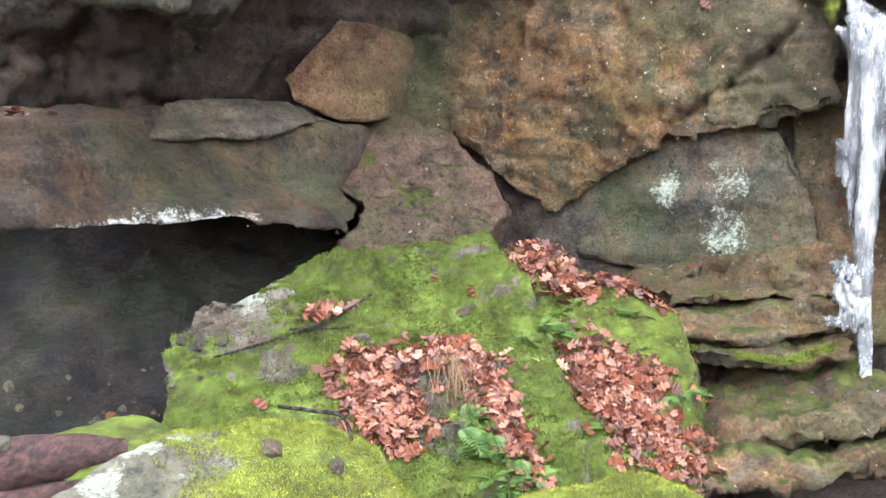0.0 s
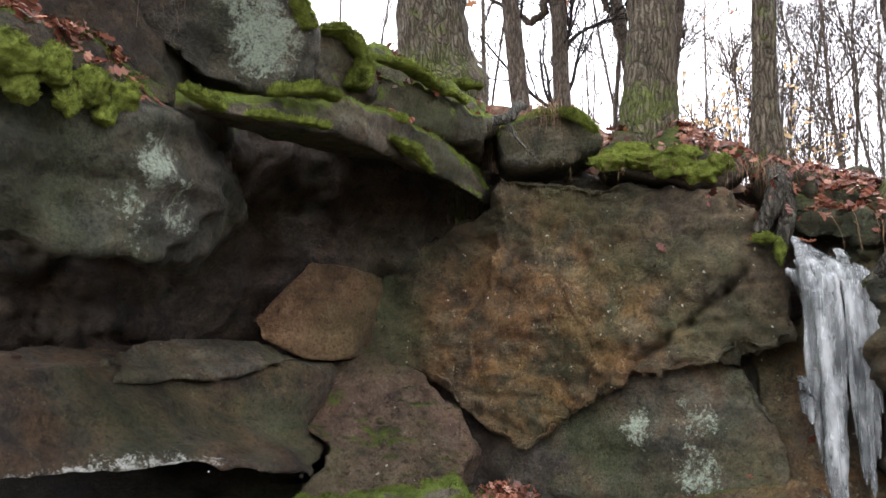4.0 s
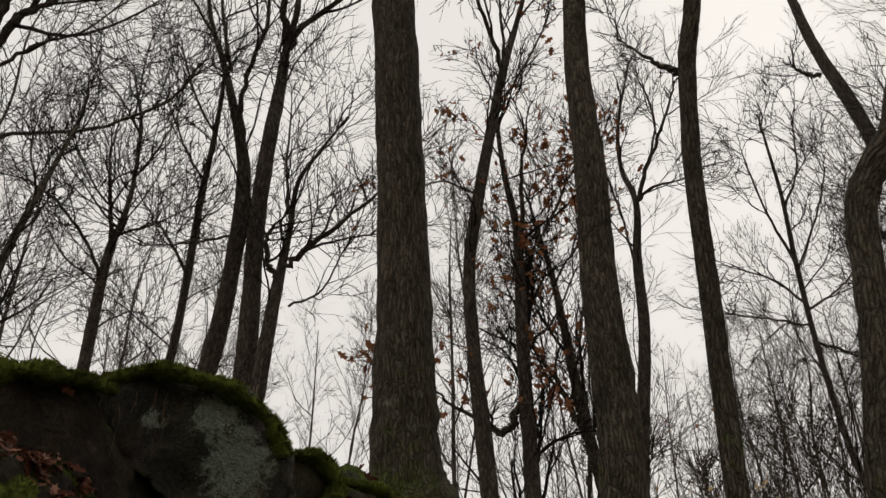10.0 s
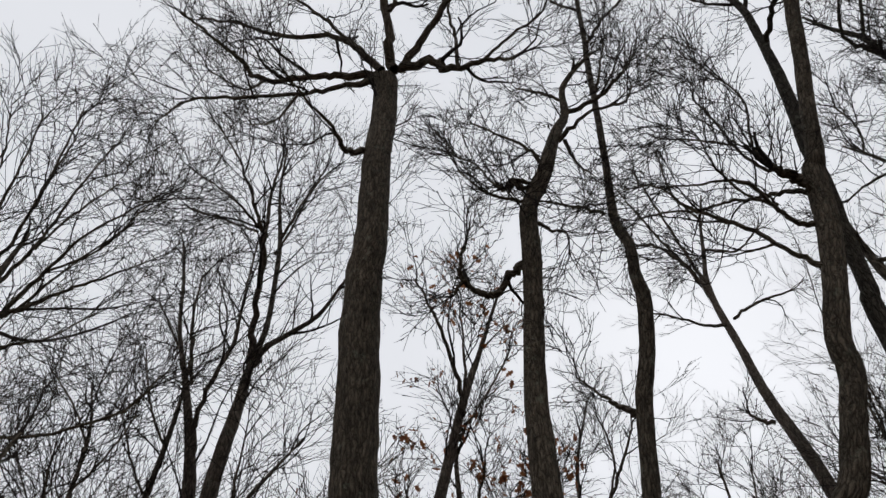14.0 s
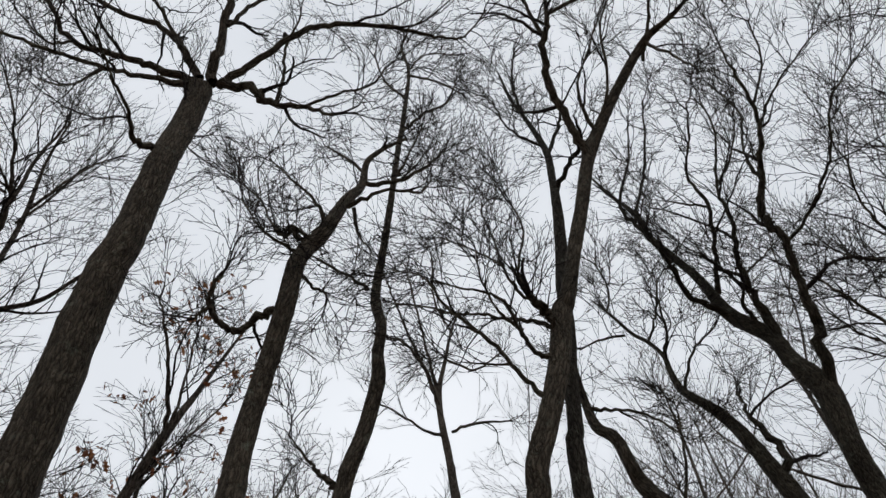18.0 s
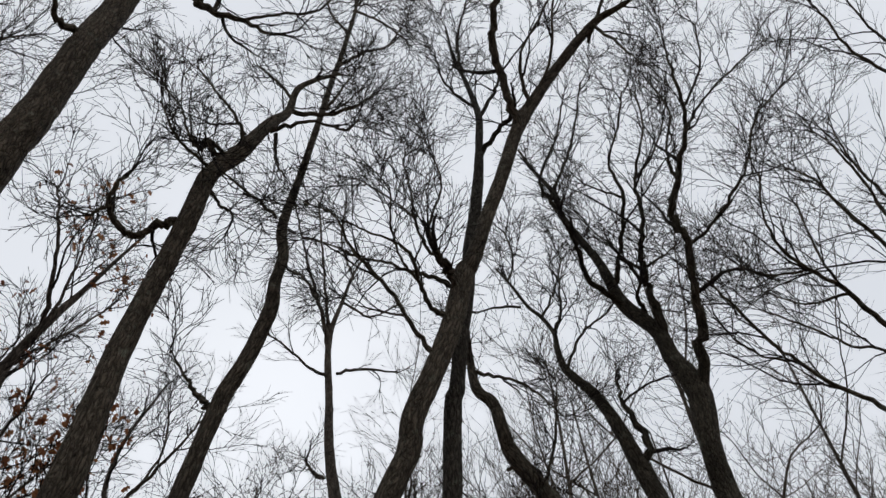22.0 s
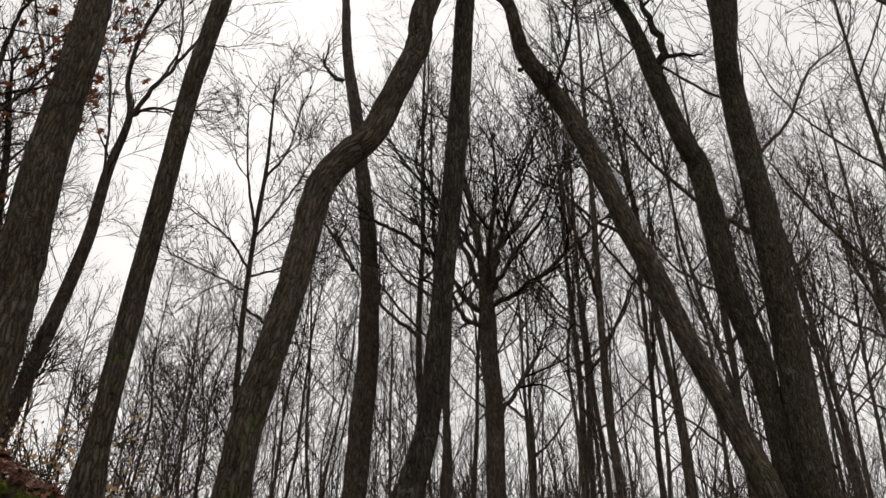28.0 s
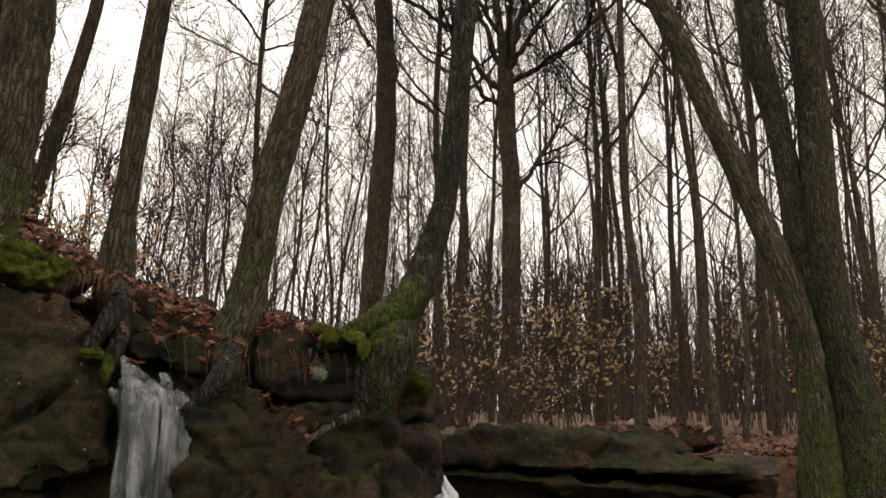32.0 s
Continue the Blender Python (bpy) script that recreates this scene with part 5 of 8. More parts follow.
twin_b_limbs = [
    [(9.26, 3.58, 11.14, 0.099), (8.91, 3.07, 11.74, 0.084), (8.55, 2.78, 12.24, 0.068), (8.10, 2.42, 12.77, 0.061), (7.79, 2.36, 13.09, 0.061), (7.54, 1.96, 13.42, 0.053), (7.22, 1.43, 13.79, 0.040), (6.95, 1.19, 14.06, 0.031), (6.54, 0.99, 14.38, 0.022), (6.17, 0.78, 14.66, 0.013)],
    [(9.17, 2.73, 14.13, 0.039), (9.17, 2.33, 14.09, 0.029), (8.99, 1.67, 14.22, 0.029), (8.73, 1.09, 14.35, 0.023), (8.28, 0.52, 14.57, 0.019), (8.12, -0.24, 14.56, 0.014)],
    [(8.94, 2.33, 15.51, 0.042), (8.69, 2.19, 16.21, 0.027), (8.46, 1.72, 16.91, 0.022), (8.00, 1.70, 17.65, 0.017)],
    [(9.33, 1.78, 17.48, 0.034), (9.14, 1.02, 17.65, 0.023), (9.08, -0.15, 17.71, 0.017)],
    [(9.07, 3.69, 12.52, 0.086), (8.76, 3.51, 13.14, 0.065), (8.49, 3.37, 13.69, 0.052), (8.21, 2.92, 14.29, 0.039), (7.90, 2.70, 14.82, 0.029), (7.56, 2.07, 15.41, 0.020), (7.16, 1.80, 15.93, 0.015)],
    [(8.86, 4.10, 14.09, 0.055), (8.65, 3.70, 14.55, 0.040), (8.23, 3.14, 15.15, 0.036), (7.78, 2.97, 15.64, 0.026), (7.56, 2.49, 16.03, 0.021), (7.25, 2.02, 16.43, 0.016)],
    [(8.88, 4.10, 13.42, 0.067), (8.18, 4.24, 13.62, 0.048), (7.64, 3.99, 13.82, 0.043), (7.07, 3.81, 13.97, 0.028)],
    [(8.50, 4.59, 16.56, 0.046), (7.94, 4.55, 17.22, 0.035), (7.78, 3.86, 17.82, 0.024), (7.51, 3.33, 18.39, 0.018)],
    [(8.44, 4.60, 17.42, 0.036), (8.47, 4.07, 18.25, 0.031), (8.39, 3.58, 19.09, 0.025), (8.15, 3.02, 19.98, 0.019)],
    [(8.98, 3.63, 14.14, 0.035), (8.56, 3.69, 14.09, 0.029), (8.17, 3.63, 14.06, 0.019), (7.74, 3.66, 14.00, 0.014)],
    [(8.97, 3.83, 13.02, 0.047), (8.61, 3.71, 13.04, 0.032), (8.36, 3.46, 13.02, 0.023)],
    [(8.99, 3.62, 14.14, 0.030), (9.30, 3.34, 14.48, 0.020), (9.56, 3.03, 14.86, 0.015)],
    [(8.80, 3.01, 16.30, 0.027), (8.91, 2.44, 16.84, 0.022), (8.86, 2.01, 17.43, 0.017)],
    [(8.77, 3.34, 16.04, 0.027), (8.48, 3.55, 16.16, 0.022), (8.14, 3.74, 16.31, 0.016)],
    [(9.03, 1.49, 17.68, 0.029), (8.89, 0.80, 18.32, 0.023), (8.48, 0.38, 19.06, 0.018)],
]
tree("tree", [(10.29, 4.04, 1.91, 0.320), (10.20, 4.04, 2.87, 0.268), (10.08, 4.14, 3.82, 0.244), (10.01, 4.09, 4.80, 0.203), (9.93, 4.02, 6.18, 0.182), (9.77, 3.92, 7.67, 0.188), (9.57, 3.88, 9.40, 0.170), (9.32, 3.75, 10.21, 0.154), (9.25, 3.59, 11.22, 0.187), (9.12, 3.72, 11.94, 0.139), (9.05, 3.78, 12.61, 0.123), (8.87, 4.11, 13.50, 0.120), (8.76, 4.23, 14.68, 0.082), (8.62, 4.43, 15.69, 0.071), (8.50, 4.59, 16.56, 0.068), (8.44, 4.60, 17.42, 0.053), (8.29, 4.85, 18.54, 0.038), (8.14, 5.00, 19.50, 0.026)],
     "broad stem of a twin tree with furrowed mossy bark", limbs=twin_b_limbs, crown=(4, 1.8, 45, 0.15), first=0.72, fine=(3, 4, 3), bark=M_MOSSBARK, sides=20, stout=0.018, boughs=0.9)
pole_limbs = [
    [(11.76, 16.84, 25.69, 0.102), (10.84, 16.39, 26.96, 0.072), (9.94, 16.38, 27.85, 0.052), (9.49, 16.78, 28.28, 0.032)],
    [(11.75, 16.82, 26.30, 0.083), (10.89, 16.23, 27.88, 0.053), (10.05, 15.59, 29.36, 0.043), (9.21, 14.95, 30.74, 0.033)],
    [(11.94, 16.83, 24.31, 0.069), (11.08, 16.82, 24.08, 0.048), (9.84, 16.63, 24.12, 0.038), (9.04, 16.47, 23.91, 0.028)],
    [(12.12, 16.69, 24.47, 0.059), (13.07, 16.39, 25.19, 0.051), (14.39, 16.03, 25.70, 0.031)],
    [(11.95, 16.55, 28.28, 0.054), (12.77, 15.87, 27.47, 0.043), (13.07, 14.61, 27.23, 0.031)],
    [(12.35, 17.08, 20.14, 0.071), (11.92, 17.20, 20.30, 0.053), (11.67, 17.18, 20.48, 0.044)],
    [(11.16, 16.94, 27.76, 0.053), (9.82, 16.40, 29.63, 0.043), (8.93, 16.04, 31.10, 0.033)],
    [(12.14, 16.30, 29.88, 0.045), (11.20, 16.03, 31.46, 0.040), (10.84, 15.38, 32.94, 0.035)],
    [(13.31, 17.23, 13.75, 0.048), (13.03, 17.62, 14.74, 0.041), (12.50, 18.13, 15.72, 0.025)],
]
tree("tree", [(14.03, 17.64, 6.30, 0.296), (13.96, 17.38, 8.71, 0.317), (13.88, 17.09, 11.05, 0.292), (13.72, 16.97, 13.50, 0.259), (13.42, 16.83, 15.14, 0.238), (13.12, 16.87, 17.03, 0.212), (12.76, 16.87, 19.00, 0.192), (12.31, 16.91, 21.07, 0.162), (12.07, 16.88, 23.17, 0.135), (11.80, 16.85, 25.11, 0.120), (11.75, 16.83, 25.99, 0.113), (11.78, 16.77, 26.94, 0.095), (11.94, 16.59, 28.12, 0.076), (12.14, 16.30, 29.88, 0.056), (12.45, 15.99, 31.38, 0.035)],
     "straight dark forest tree", limbs=pole_limbs, crown=(5, 2.4, 45, 0.12), first=0.7, fine=(2, 4, 2), twig=0.007, bark=M_FBARK, stout=0.03, boughs=0.4)
fan_limbs = [
    [(14.69, 13.45, 11.43, 0.093), (14.24, 13.84, 12.14, 0.072), (13.56, 14.19, 13.09, 0.058), (12.86, 14.74, 13.71, 0.051), (12.32, 15.26, 14.13, 0.037)],
    [(14.70, 13.34, 11.96, 0.108), (14.66, 12.83, 13.38, 0.072), (14.68, 12.22, 14.63, 0.051), (14.61, 11.63, 15.86, 0.029)],
    [(14.77, 13.32, 11.73, 0.079), (15.00, 12.42, 11.96, 0.063), (15.03, 11.71, 12.16, 0.055), (15.08, 10.68, 12.62, 0.041), (15.15, 9.39, 13.15, 0.026)],
    [(15.08, 13.47, 8.88, 0.062), (15.49, 13.09, 9.71, 0.056), (15.82, 12.80, 10.47, 0.042), (16.04, 12.63, 11.18, 0.028)],
    [(14.71, 13.39, 11.74, 0.093), (14.16, 13.56, 13.15, 0.065), (13.58, 13.80, 14.36, 0.051), (12.77, 14.25, 15.43, 0.037), (12.20, 14.53, 16.36, 0.022)],
    [(14.70, 13.34, 11.96, 0.086), (13.86, 12.49, 12.89, 0.062), (13.17, 11.55, 13.57, 0.040), (12.28, 10.81, 14.15, 0.026)],
    [(14.71, 13.48, 11.21, 0.078), (14.09, 13.61, 11.28, 0.056), (13.46, 13.47, 11.71, 0.042), (12.80, 13.57, 11.80, 0.027)],
    [(14.56, 13.38, 12.90, 0.066), (13.86, 13.46, 13.65, 0.051), (13.01, 13.63, 14.36, 0.036), (12.25, 13.56, 15.15, 0.021)],
    [(14.81, 12.96, 13.50, 0.059), (15.75, 12.76, 14.69, 0.046), (16.42, 12.22, 16.40, 0.031)],
    [(14.76, 13.27, 12.12, 0.079), (14.82, 12.60, 12.85, 0.057), (14.96, 11.66, 13.65, 0.042), (14.79, 11.03, 14.43, 0.028)],
]
tree("tree", [(15.29, 13.82, 3.55, 0.248), (15.18, 13.70, 6.05, 0.228), (15.03, 13.52, 9.10, 0.221), (14.85, 13.47, 10.47, 0.219), (14.71, 13.39, 11.74, 0.201), (14.56, 13.38, 12.90, 0.116), (14.33, 13.47, 14.38, 0.082), (14.07, 13.61, 15.93, 0.053), (13.58, 13.37, 17.02, 0.030)],
     "forked forest tree with a fan of boughs", limbs=fan_limbs, crown=(3, 4.0, 32, 0.25), first=0.7, fine=(3, 4, 2), twig=0.008, bark=M_FBARK, boughs=0.8)
clump_a_limbs = [
    [(-2.98, 12.82, 12.88, 0.066), (-2.99, 12.40, 13.99, 0.050), (-2.65, 11.84, 15.21, 0.040), (-2.62, 11.36, 16.20, 0.029), (-2.57, 10.82, 17.16, 0.017)],
    [(-2.87, 13.12, 10.96, 0.031), (-3.43, 12.79, 10.52, 0.020), (-4.23, 12.32, 10.10, 0.014)],
    [(-3.41, 12.52, 14.55, 0.040), (-3.82, 12.70, 15.55, 0.030), (-4.59, 12.44, 16.80, 0.018)],
    [(-3.34, 12.55, 14.54, 0.040), (-3.62, 11.91, 15.70, 0.029), (-3.62, 11.46, 16.68, 0.018)],
]
tree("tree", [(-3.11, 13.62, 8.22, 0.172), (-2.93, 13.40, 9.35, 0.163), (-2.83, 13.15, 10.86, 0.150), (-2.84, 12.99, 12.05, 0.139), (-2.98, 12.82, 12.88, 0.110), (-3.47, 12.51, 14.54, 0.069), (-3.90, 12.29, 15.78, 0.047), (-4.16, 12.05, 17.16, 0.038), (-4.45, 11.81, 18.31, 0.026)],
     "tall thin tree in a clump of stems", limbs=clump_a_limbs, crown=(8, 3.0, 38, 0.2), first=0.45, fine=(3, 4, 2), twig=0.0062, bark=M_FBARK, stout=0.025, boughs=1.0)
clump_b_limbs = [
    [(-2.26, 12.40, 15.11, 0.082), (-1.97, 12.26, 15.70, 0.060), (-1.10, 11.98, 16.44, 0.049), (-0.53, 11.35, 17.36, 0.031)],
    [(-2.34, 12.40, 15.19, 0.083), (-2.39, 11.63, 16.11, 0.066), (-2.41, 10.69, 17.06, 0.054), (-2.74, 10.10, 17.64, 0.036), (-3.18, 9.38, 18.21, 0.024), (-3.72, 8.86, 18.61, 0.018)],
    [(-2.76, 12.08, 19.25, 0.055), (-2.85, 11.74, 20.75, 0.043), (-2.77, 11.41, 22.22, 0.030)],
    [(-2.38, 12.13, 19.27, 0.041), (-1.90, 11.26, 19.91, 0.027), (-1.42, 10.66, 20.32, 0.021)],
    [(-2.80, 12.10, 19.50, 0.041), (-3.56, 11.13, 19.36, 0.027), (-4.24, 10.40, 19.01, 0.019)],
    [(-2.40, 12.14, 18.68, 0.040), (-2.12, 11.88, 19.54, 0.028), (-1.78, 11.21, 20.63, 0.021)],
    [(-2.93, 12.10, 19.48, 0.035), (-3.75, 11.87, 19.48, 0.027), (-4.66, 11.62, 19.43, 0.020)],
]
tree("tree", [(-2.35, 13.28, 7.79, 0.194), (-2.38, 12.98, 9.36, 0.169), (-2.44, 12.76, 10.86, 0.157), (-2.41, 12.61, 12.60, 0.145), (-2.33, 12.49, 13.98, 0.124), (-2.29, 12.41, 15.19, 0.082), (-2.17, 12.33, 16.23, 0.062), (-2.24, 12.25, 17.73, 0.059), (-2.36, 12.13, 19.14, 0.055), (-2.66, 11.82, 20.93, 0.036), (-2.61, 10.84, 21.52, 0.022)],
     "tall thin tree in a clump of stems", limbs=clump_b_limbs, crown=(8, 3.2, 38, 0.2), first=0.55, fine=(3, 4, 2), twig=0.0062, bark=M_FBARK, stout=0.025, boughs=1.0)
clump_c_limbs = [
    [(-1.85, 12.49, 9.82, 0.063), (-1.48, 12.24, 10.08, 0.053), (-1.11, 12.01, 10.29, 0.043), (-0.32, 11.56, 10.78, 0.024), (-0.01, 11.26, 10.99, 0.014)],
    [(-1.90, 12.50, 9.66, 0.057), (-2.08, 12.33, 9.88, 0.053), (-2.13, 12.12, 10.19, 0.043), (-2.02, 12.02, 10.36, 0.029)],
    [(-1.79, 12.42, 10.66, 0.035), (-1.93, 12.12, 11.68, 0.025), (-1.92, 11.75, 12.72, 0.016)],
    [(-1.51, 12.51, 10.26, 0.029), (-0.86, 12.74, 10.69, 0.020), (-0.32, 13.01, 11.01, 0.016)],
    [(-1.68, 12.57, 9.16, 0.024), (-1.17, 12.78, 9.64, 0.019), (-0.84, 12.73, 10.44, 0.015)],
]
tree("tree", [(-2.05, 12.76, 7.57, 0.133), (-1.95, 12.55, 8.92, 0.116), (-1.86, 12.47, 9.93, 0.082), (-1.79, 12.42, 10.66, 0.055), (-1.73, 12.31, 11.59, 0.041), (-1.39, 12.30, 12.34, 0.032), (-0.93, 12.30, 13.23, 0.016)],
     "thin forked tree in a clump of stems", limbs=clump_c_limbs, crown=(6, 2.8, 40, 0.2), first=0.45, fine=(3, 4, 2), twig=0.0062, bark=M_FBARK, stout=0.025, boughs=1.0)
bank_limbs = [
    [(-4.86, 12.66, 10.29, 0.044), (-4.88, 12.27, 10.85, 0.039), (-4.92, 11.75, 11.50, 0.020)],
    [(-4.91, 12.75, 9.60, 0.033), (-5.08, 12.43, 10.01, 0.029), (-5.53, 11.89, 10.53, 0.024), (-6.02, 11.47, 10.77, 0.014)],
    [(-4.77, 12.65, 10.53, 0.025), (-4.26, 12.99, 11.04, 0.021), (-3.79, 13.22, 11.63, 0.016)],
    [(-4.69, 12.52, 11.69, 0.026), (-4.36, 12.52, 12.52, 0.021), (-4.09, 12.38, 13.43, 0.016)],
    [(-4.75, 12.60, 10.92, 0.025), (-5.25, 12.62, 11.35, 0.020), (-5.77, 12.33, 12.13, 0.015)],
    [(-4.76, 12.37, 12.64, 0.021), (-5.20, 12.19, 13.31, 0.019), (-5.71, 12.05, 13.88, 0.016)],
]
tree("tree", [(-4.95, 13.09, 8.05, 0.100), (-4.90, 12.76, 9.55, 0.091), (-4.85, 12.66, 10.35, 0.073), (-4.74, 12.61, 10.86, 0.055), (-4.70, 12.52, 11.69, 0.041), (-4.76, 12.31, 12.87, 0.032), (-5.03, 12.10, 13.83, 0.016)],
     "slender bare tree on the bank", limbs=bank_limbs, crown=(12, 3.0, 52, 0.12), first=0.35, fine=(3, 4, 2), twig=0.0062, bark=M_FBARK, stout=0.02, boughs=1.0)
sapling_limbs = [
    [(-3.88, 14.07, 10.65, 0.032), (-4.30, 14.01, 11.37, 0.027), (-4.85, 13.89, 12.06, 0.017)],
    [(-3.78, 13.78, 12.61, 0.028), (-4.28, 13.56, 13.43, 0.023), (-4.73, 13.22, 14.34, 0.017)],
    [(-3.73, 13.63, 13.84, 0.029), (-4.24, 13.36, 14.67, 0.024), (-4.58, 12.99, 15.61, 0.018)],
]
tree("tree", [(-3.97, 14.45, 8.74, 0.086), (-3.87, 14.20, 9.76, 0.078), (-3.83, 14.01, 11.13, 0.076), (-3.79, 13.79, 12.48, 0.068), (-3.71, 13.60, 13.97, 0.053), (-3.72, 13.42, 15.45, 0.037), (-3.80, 13.08, 16.69, 0.019)],
     "slender bare sapling on the bank", limbs=sapling_limbs, crown=(12, 2.6, 50, 0.12), first=0.3, fine=(3, 4, 2), twig=0.0062, bark=M_FBARK, stout=0.018, boughs=1.0)
stem_a_limbs = [
    [(2.02, 11.74, 14.13, 0.050), (1.62, 11.21, 15.06, 0.039), (1.14, 10.77, 15.84, 0.028), (0.84, 10.62, 16.34, 0.023)],
    [(1.77, 11.93, 12.67, 0.042), (2.04, 11.90, 13.46, 0.027), (2.55, 11.60, 14.43, 0.022), (2.91, 11.42, 15.25, 0.017)],
    [(2.05, 11.75, 14.23, 0.033), (1.99, 11.41, 15.15, 0.028), (1.85, 11.02, 16.05, 0.017)],
    [(1.42, 12.08, 11.35, 0.025), (0.91, 12.00, 11.51, 0.018), (0.51, 12.06, 11.47, 0.015)],
]
tree("tree", [(1.57, 12.60, 6.74, 0.138), (1.41, 12.41, 8.38, 0.114), (1.35, 12.32, 9.82, 0.106), (1.48, 12.14, 11.02, 0.111), (1.75, 11.97, 12.63, 0.101), (2.05, 11.75, 14.23, 0.084), (2.32, 11.67, 15.30, 0.058), (2.66, 11.48, 16.72, 0.036), (2.88, 11.38, 17.57, 0.025)],
     "thin tree with a few withered brown leaves", limbs=stem_a_limbs, crown=(9, 2.2, 48, 0.12), first=0.45, fine=(3, 4, 2), twig=0.0062, leaves=M_DRYLEAF, leaf_count=260, leaf_size=0.15, bark=M_FBARK, stout=0.02, boughs=1.0)
stem_b_limbs = [
    [(2.39, 13.16, 10.29, 0.067), (2.42, 12.86, 11.21, 0.053), (2.40, 12.56, 12.05, 0.037), (2.49, 12.12, 12.96, 0.022)],
    [(2.37, 13.37, 8.06, 0.077), (2.05, 13.67, 7.47, 0.066), (1.72, 13.65, 7.65, 0.043), (1.14, 13.60, 7.91, 0.029), (0.84, 13.51, 8.16, 0.019)],
    [(2.38, 13.16, 10.41, 0.031), (2.90, 12.94, 11.30, 0.027), (3.35, 12.59, 12.28, 0.016)],
    [(2.37, 13.26, 8.85, 0.029), (2.79, 12.61, 9.07, 0.024), (3.06, 11.79, 9.58, 0.014)],
]
tree("tree", [(2.43, 13.46, 7.09, 0.129), (2.37, 13.26, 8.85, 0.113), (2.38, 13.16, 10.41, 0.099), (2.33, 13.02, 11.45, 0.075), (2.17, 12.91, 12.31, 0.060), (2.06, 12.87, 13.43, 0.046), (2.05, 12.74, 14.58, 0.024)],
     "thin tree hung with withered brown leaves", limbs=stem_b_limbs, crown=(12, 2.2, 55, 0.05), first=0.3, fine=(3, 4, 2), twig=0.0062, leaves=M_DRYLEAF, leaf_count=600, leaf_size=0.17, leaf_low=0.2, bark=M_FBARK, stout=0.02, boughs=1.0)
tree("tree", [(2.63, 14.19, 6.14, 0.106), (2.54, 13.97, 7.91, 0.099), (2.52, 13.81, 9.19, 0.081), (2.53, 13.70, 10.07, 0.062)],
     "thin bare stem behind the oak", crown=(12, 2.4, 45, 0.1), first=0.4, fine=(5, 4, 4), twig=0.005, bark=M_FBARK)
stem_d_limb_0 = [(4.19, 16.22, 8.26, 0.080), (3.63, 16.14, 9.50, 0.058), (3.09, 16.10, 10.41, 0.035)]
tree("tree", [(4.41, 16.35, 7.21, 0.125), (4.19, 16.22, 8.26, 0.126), (3.96, 16.07, 9.47, 0.116), (3.61, 15.78, 11.74, 0.073), (3.20, 15.61, 13.50, 0.044)],
     "forked bare tree in the wood", limbs=(stem_d_limb_0,), crown=(10, 3.0, 40, 0.15), first=0.4, fine=(5, 4, 3), twig=0.005, leaves=M_DRYLEAF, leaf_count=120, bark=M_FBARK)
stem_e_limbs = [
    [(5.42, 14.93, 13.47, 0.057), (5.72, 14.56, 14.33, 0.045), (6.10, 13.95, 15.35, 0.032), (6.31, 13.64, 16.06, 0.020)],
    [(5.48, 14.91, 13.54, 0.038), (5.64, 14.27, 13.45, 0.031), (5.93, 13.70, 13.18, 0.018)],
    [(5.25, 15.14, 12.09, 0.030), (4.98, 14.89, 13.41, 0.025), (4.61, 14.72, 14.55, 0.019)],
    [(5.76, 14.66, 14.41, 0.032), (5.97, 14.40, 15.40, 0.026), (5.80, 14.27, 16.36, 0.020)],
]
tree("tree", [(5.03, 15.37, 8.45, 0.134), (5.27, 15.19, 10.39, 0.121), (5.31, 15.12, 11.98, 0.101), (5.42, 14.93, 13.47, 0.070), (5.21, 14.96, 14.45, 0.052), (5.27, 14.91, 15.81, 0.041), (5.67, 14.70, 17.55, 0.021)],
     "forked grey tree behind the maple", limbs=stem_e_limbs, crown=(7, 2.6, 40, 0.2), first=0.55, fine=(3, 4, 2), twig=0.0062, bark=M_FBARK, stout=0.02, boughs=1.0)
thin_limbs = [
    [(8.26, 14.13, 9.66, 0.033), (8.74, 14.23, 9.61, 0.027), (9.30, 14.32, 9.44, 0.016)],
    [(8.05, 13.74, 11.27, 0.034), (7.62, 13.63, 12.63, 0.023), (7.44, 13.56, 13.63, 0.018)],
    [(8.07, 13.76, 11.08, 0.028), (8.56, 13.25, 12.27, 0.023), (8.82, 13.04, 13.14, 0.017)],
    [(8.16, 13.96, 10.43, 0.028), (7.69, 13.93, 10.90, 0.022), (7.11, 14.04, 11.21, 0.017)],
    [(7.95, 13.41, 12.35, 0.029), (8.30, 13.17, 13.21, 0.023), (8.33, 12.92, 14.25, 0.018)],
    [(8.20, 14.05, 9.99, 0.027), (7.94, 14.56, 10.38, 0.023), (7.33, 15.19, 10.83, 0.018)],
    [(8.19, 13.97, 10.31, 0.028), (8.81, 13.96, 10.72, 0.022), (9.38, 13.88, 11.22, 0.017)],
]
tree("tree", [(8.61, 14.31, 6.82, 0.069), (8.53, 14.43, 7.77, 0.062), (8.26, 14.13, 9.66, 0.054), (8.05, 13.71, 11.32, 0.051), (7.91, 13.34, 12.58, 0.040), (7.75, 13.10, 13.58, 0.030), (7.62, 12.91, 14.43, 0.018)],
     "thin bare tree with fine drooping side branches", limbs=thin_limbs, crown=(9, 2.2, 55, 0.1), first=0.3, fine=(3, 4, 2), twig=0.006, bark=M_FBARK, stout=0.016, boughs=0.8)
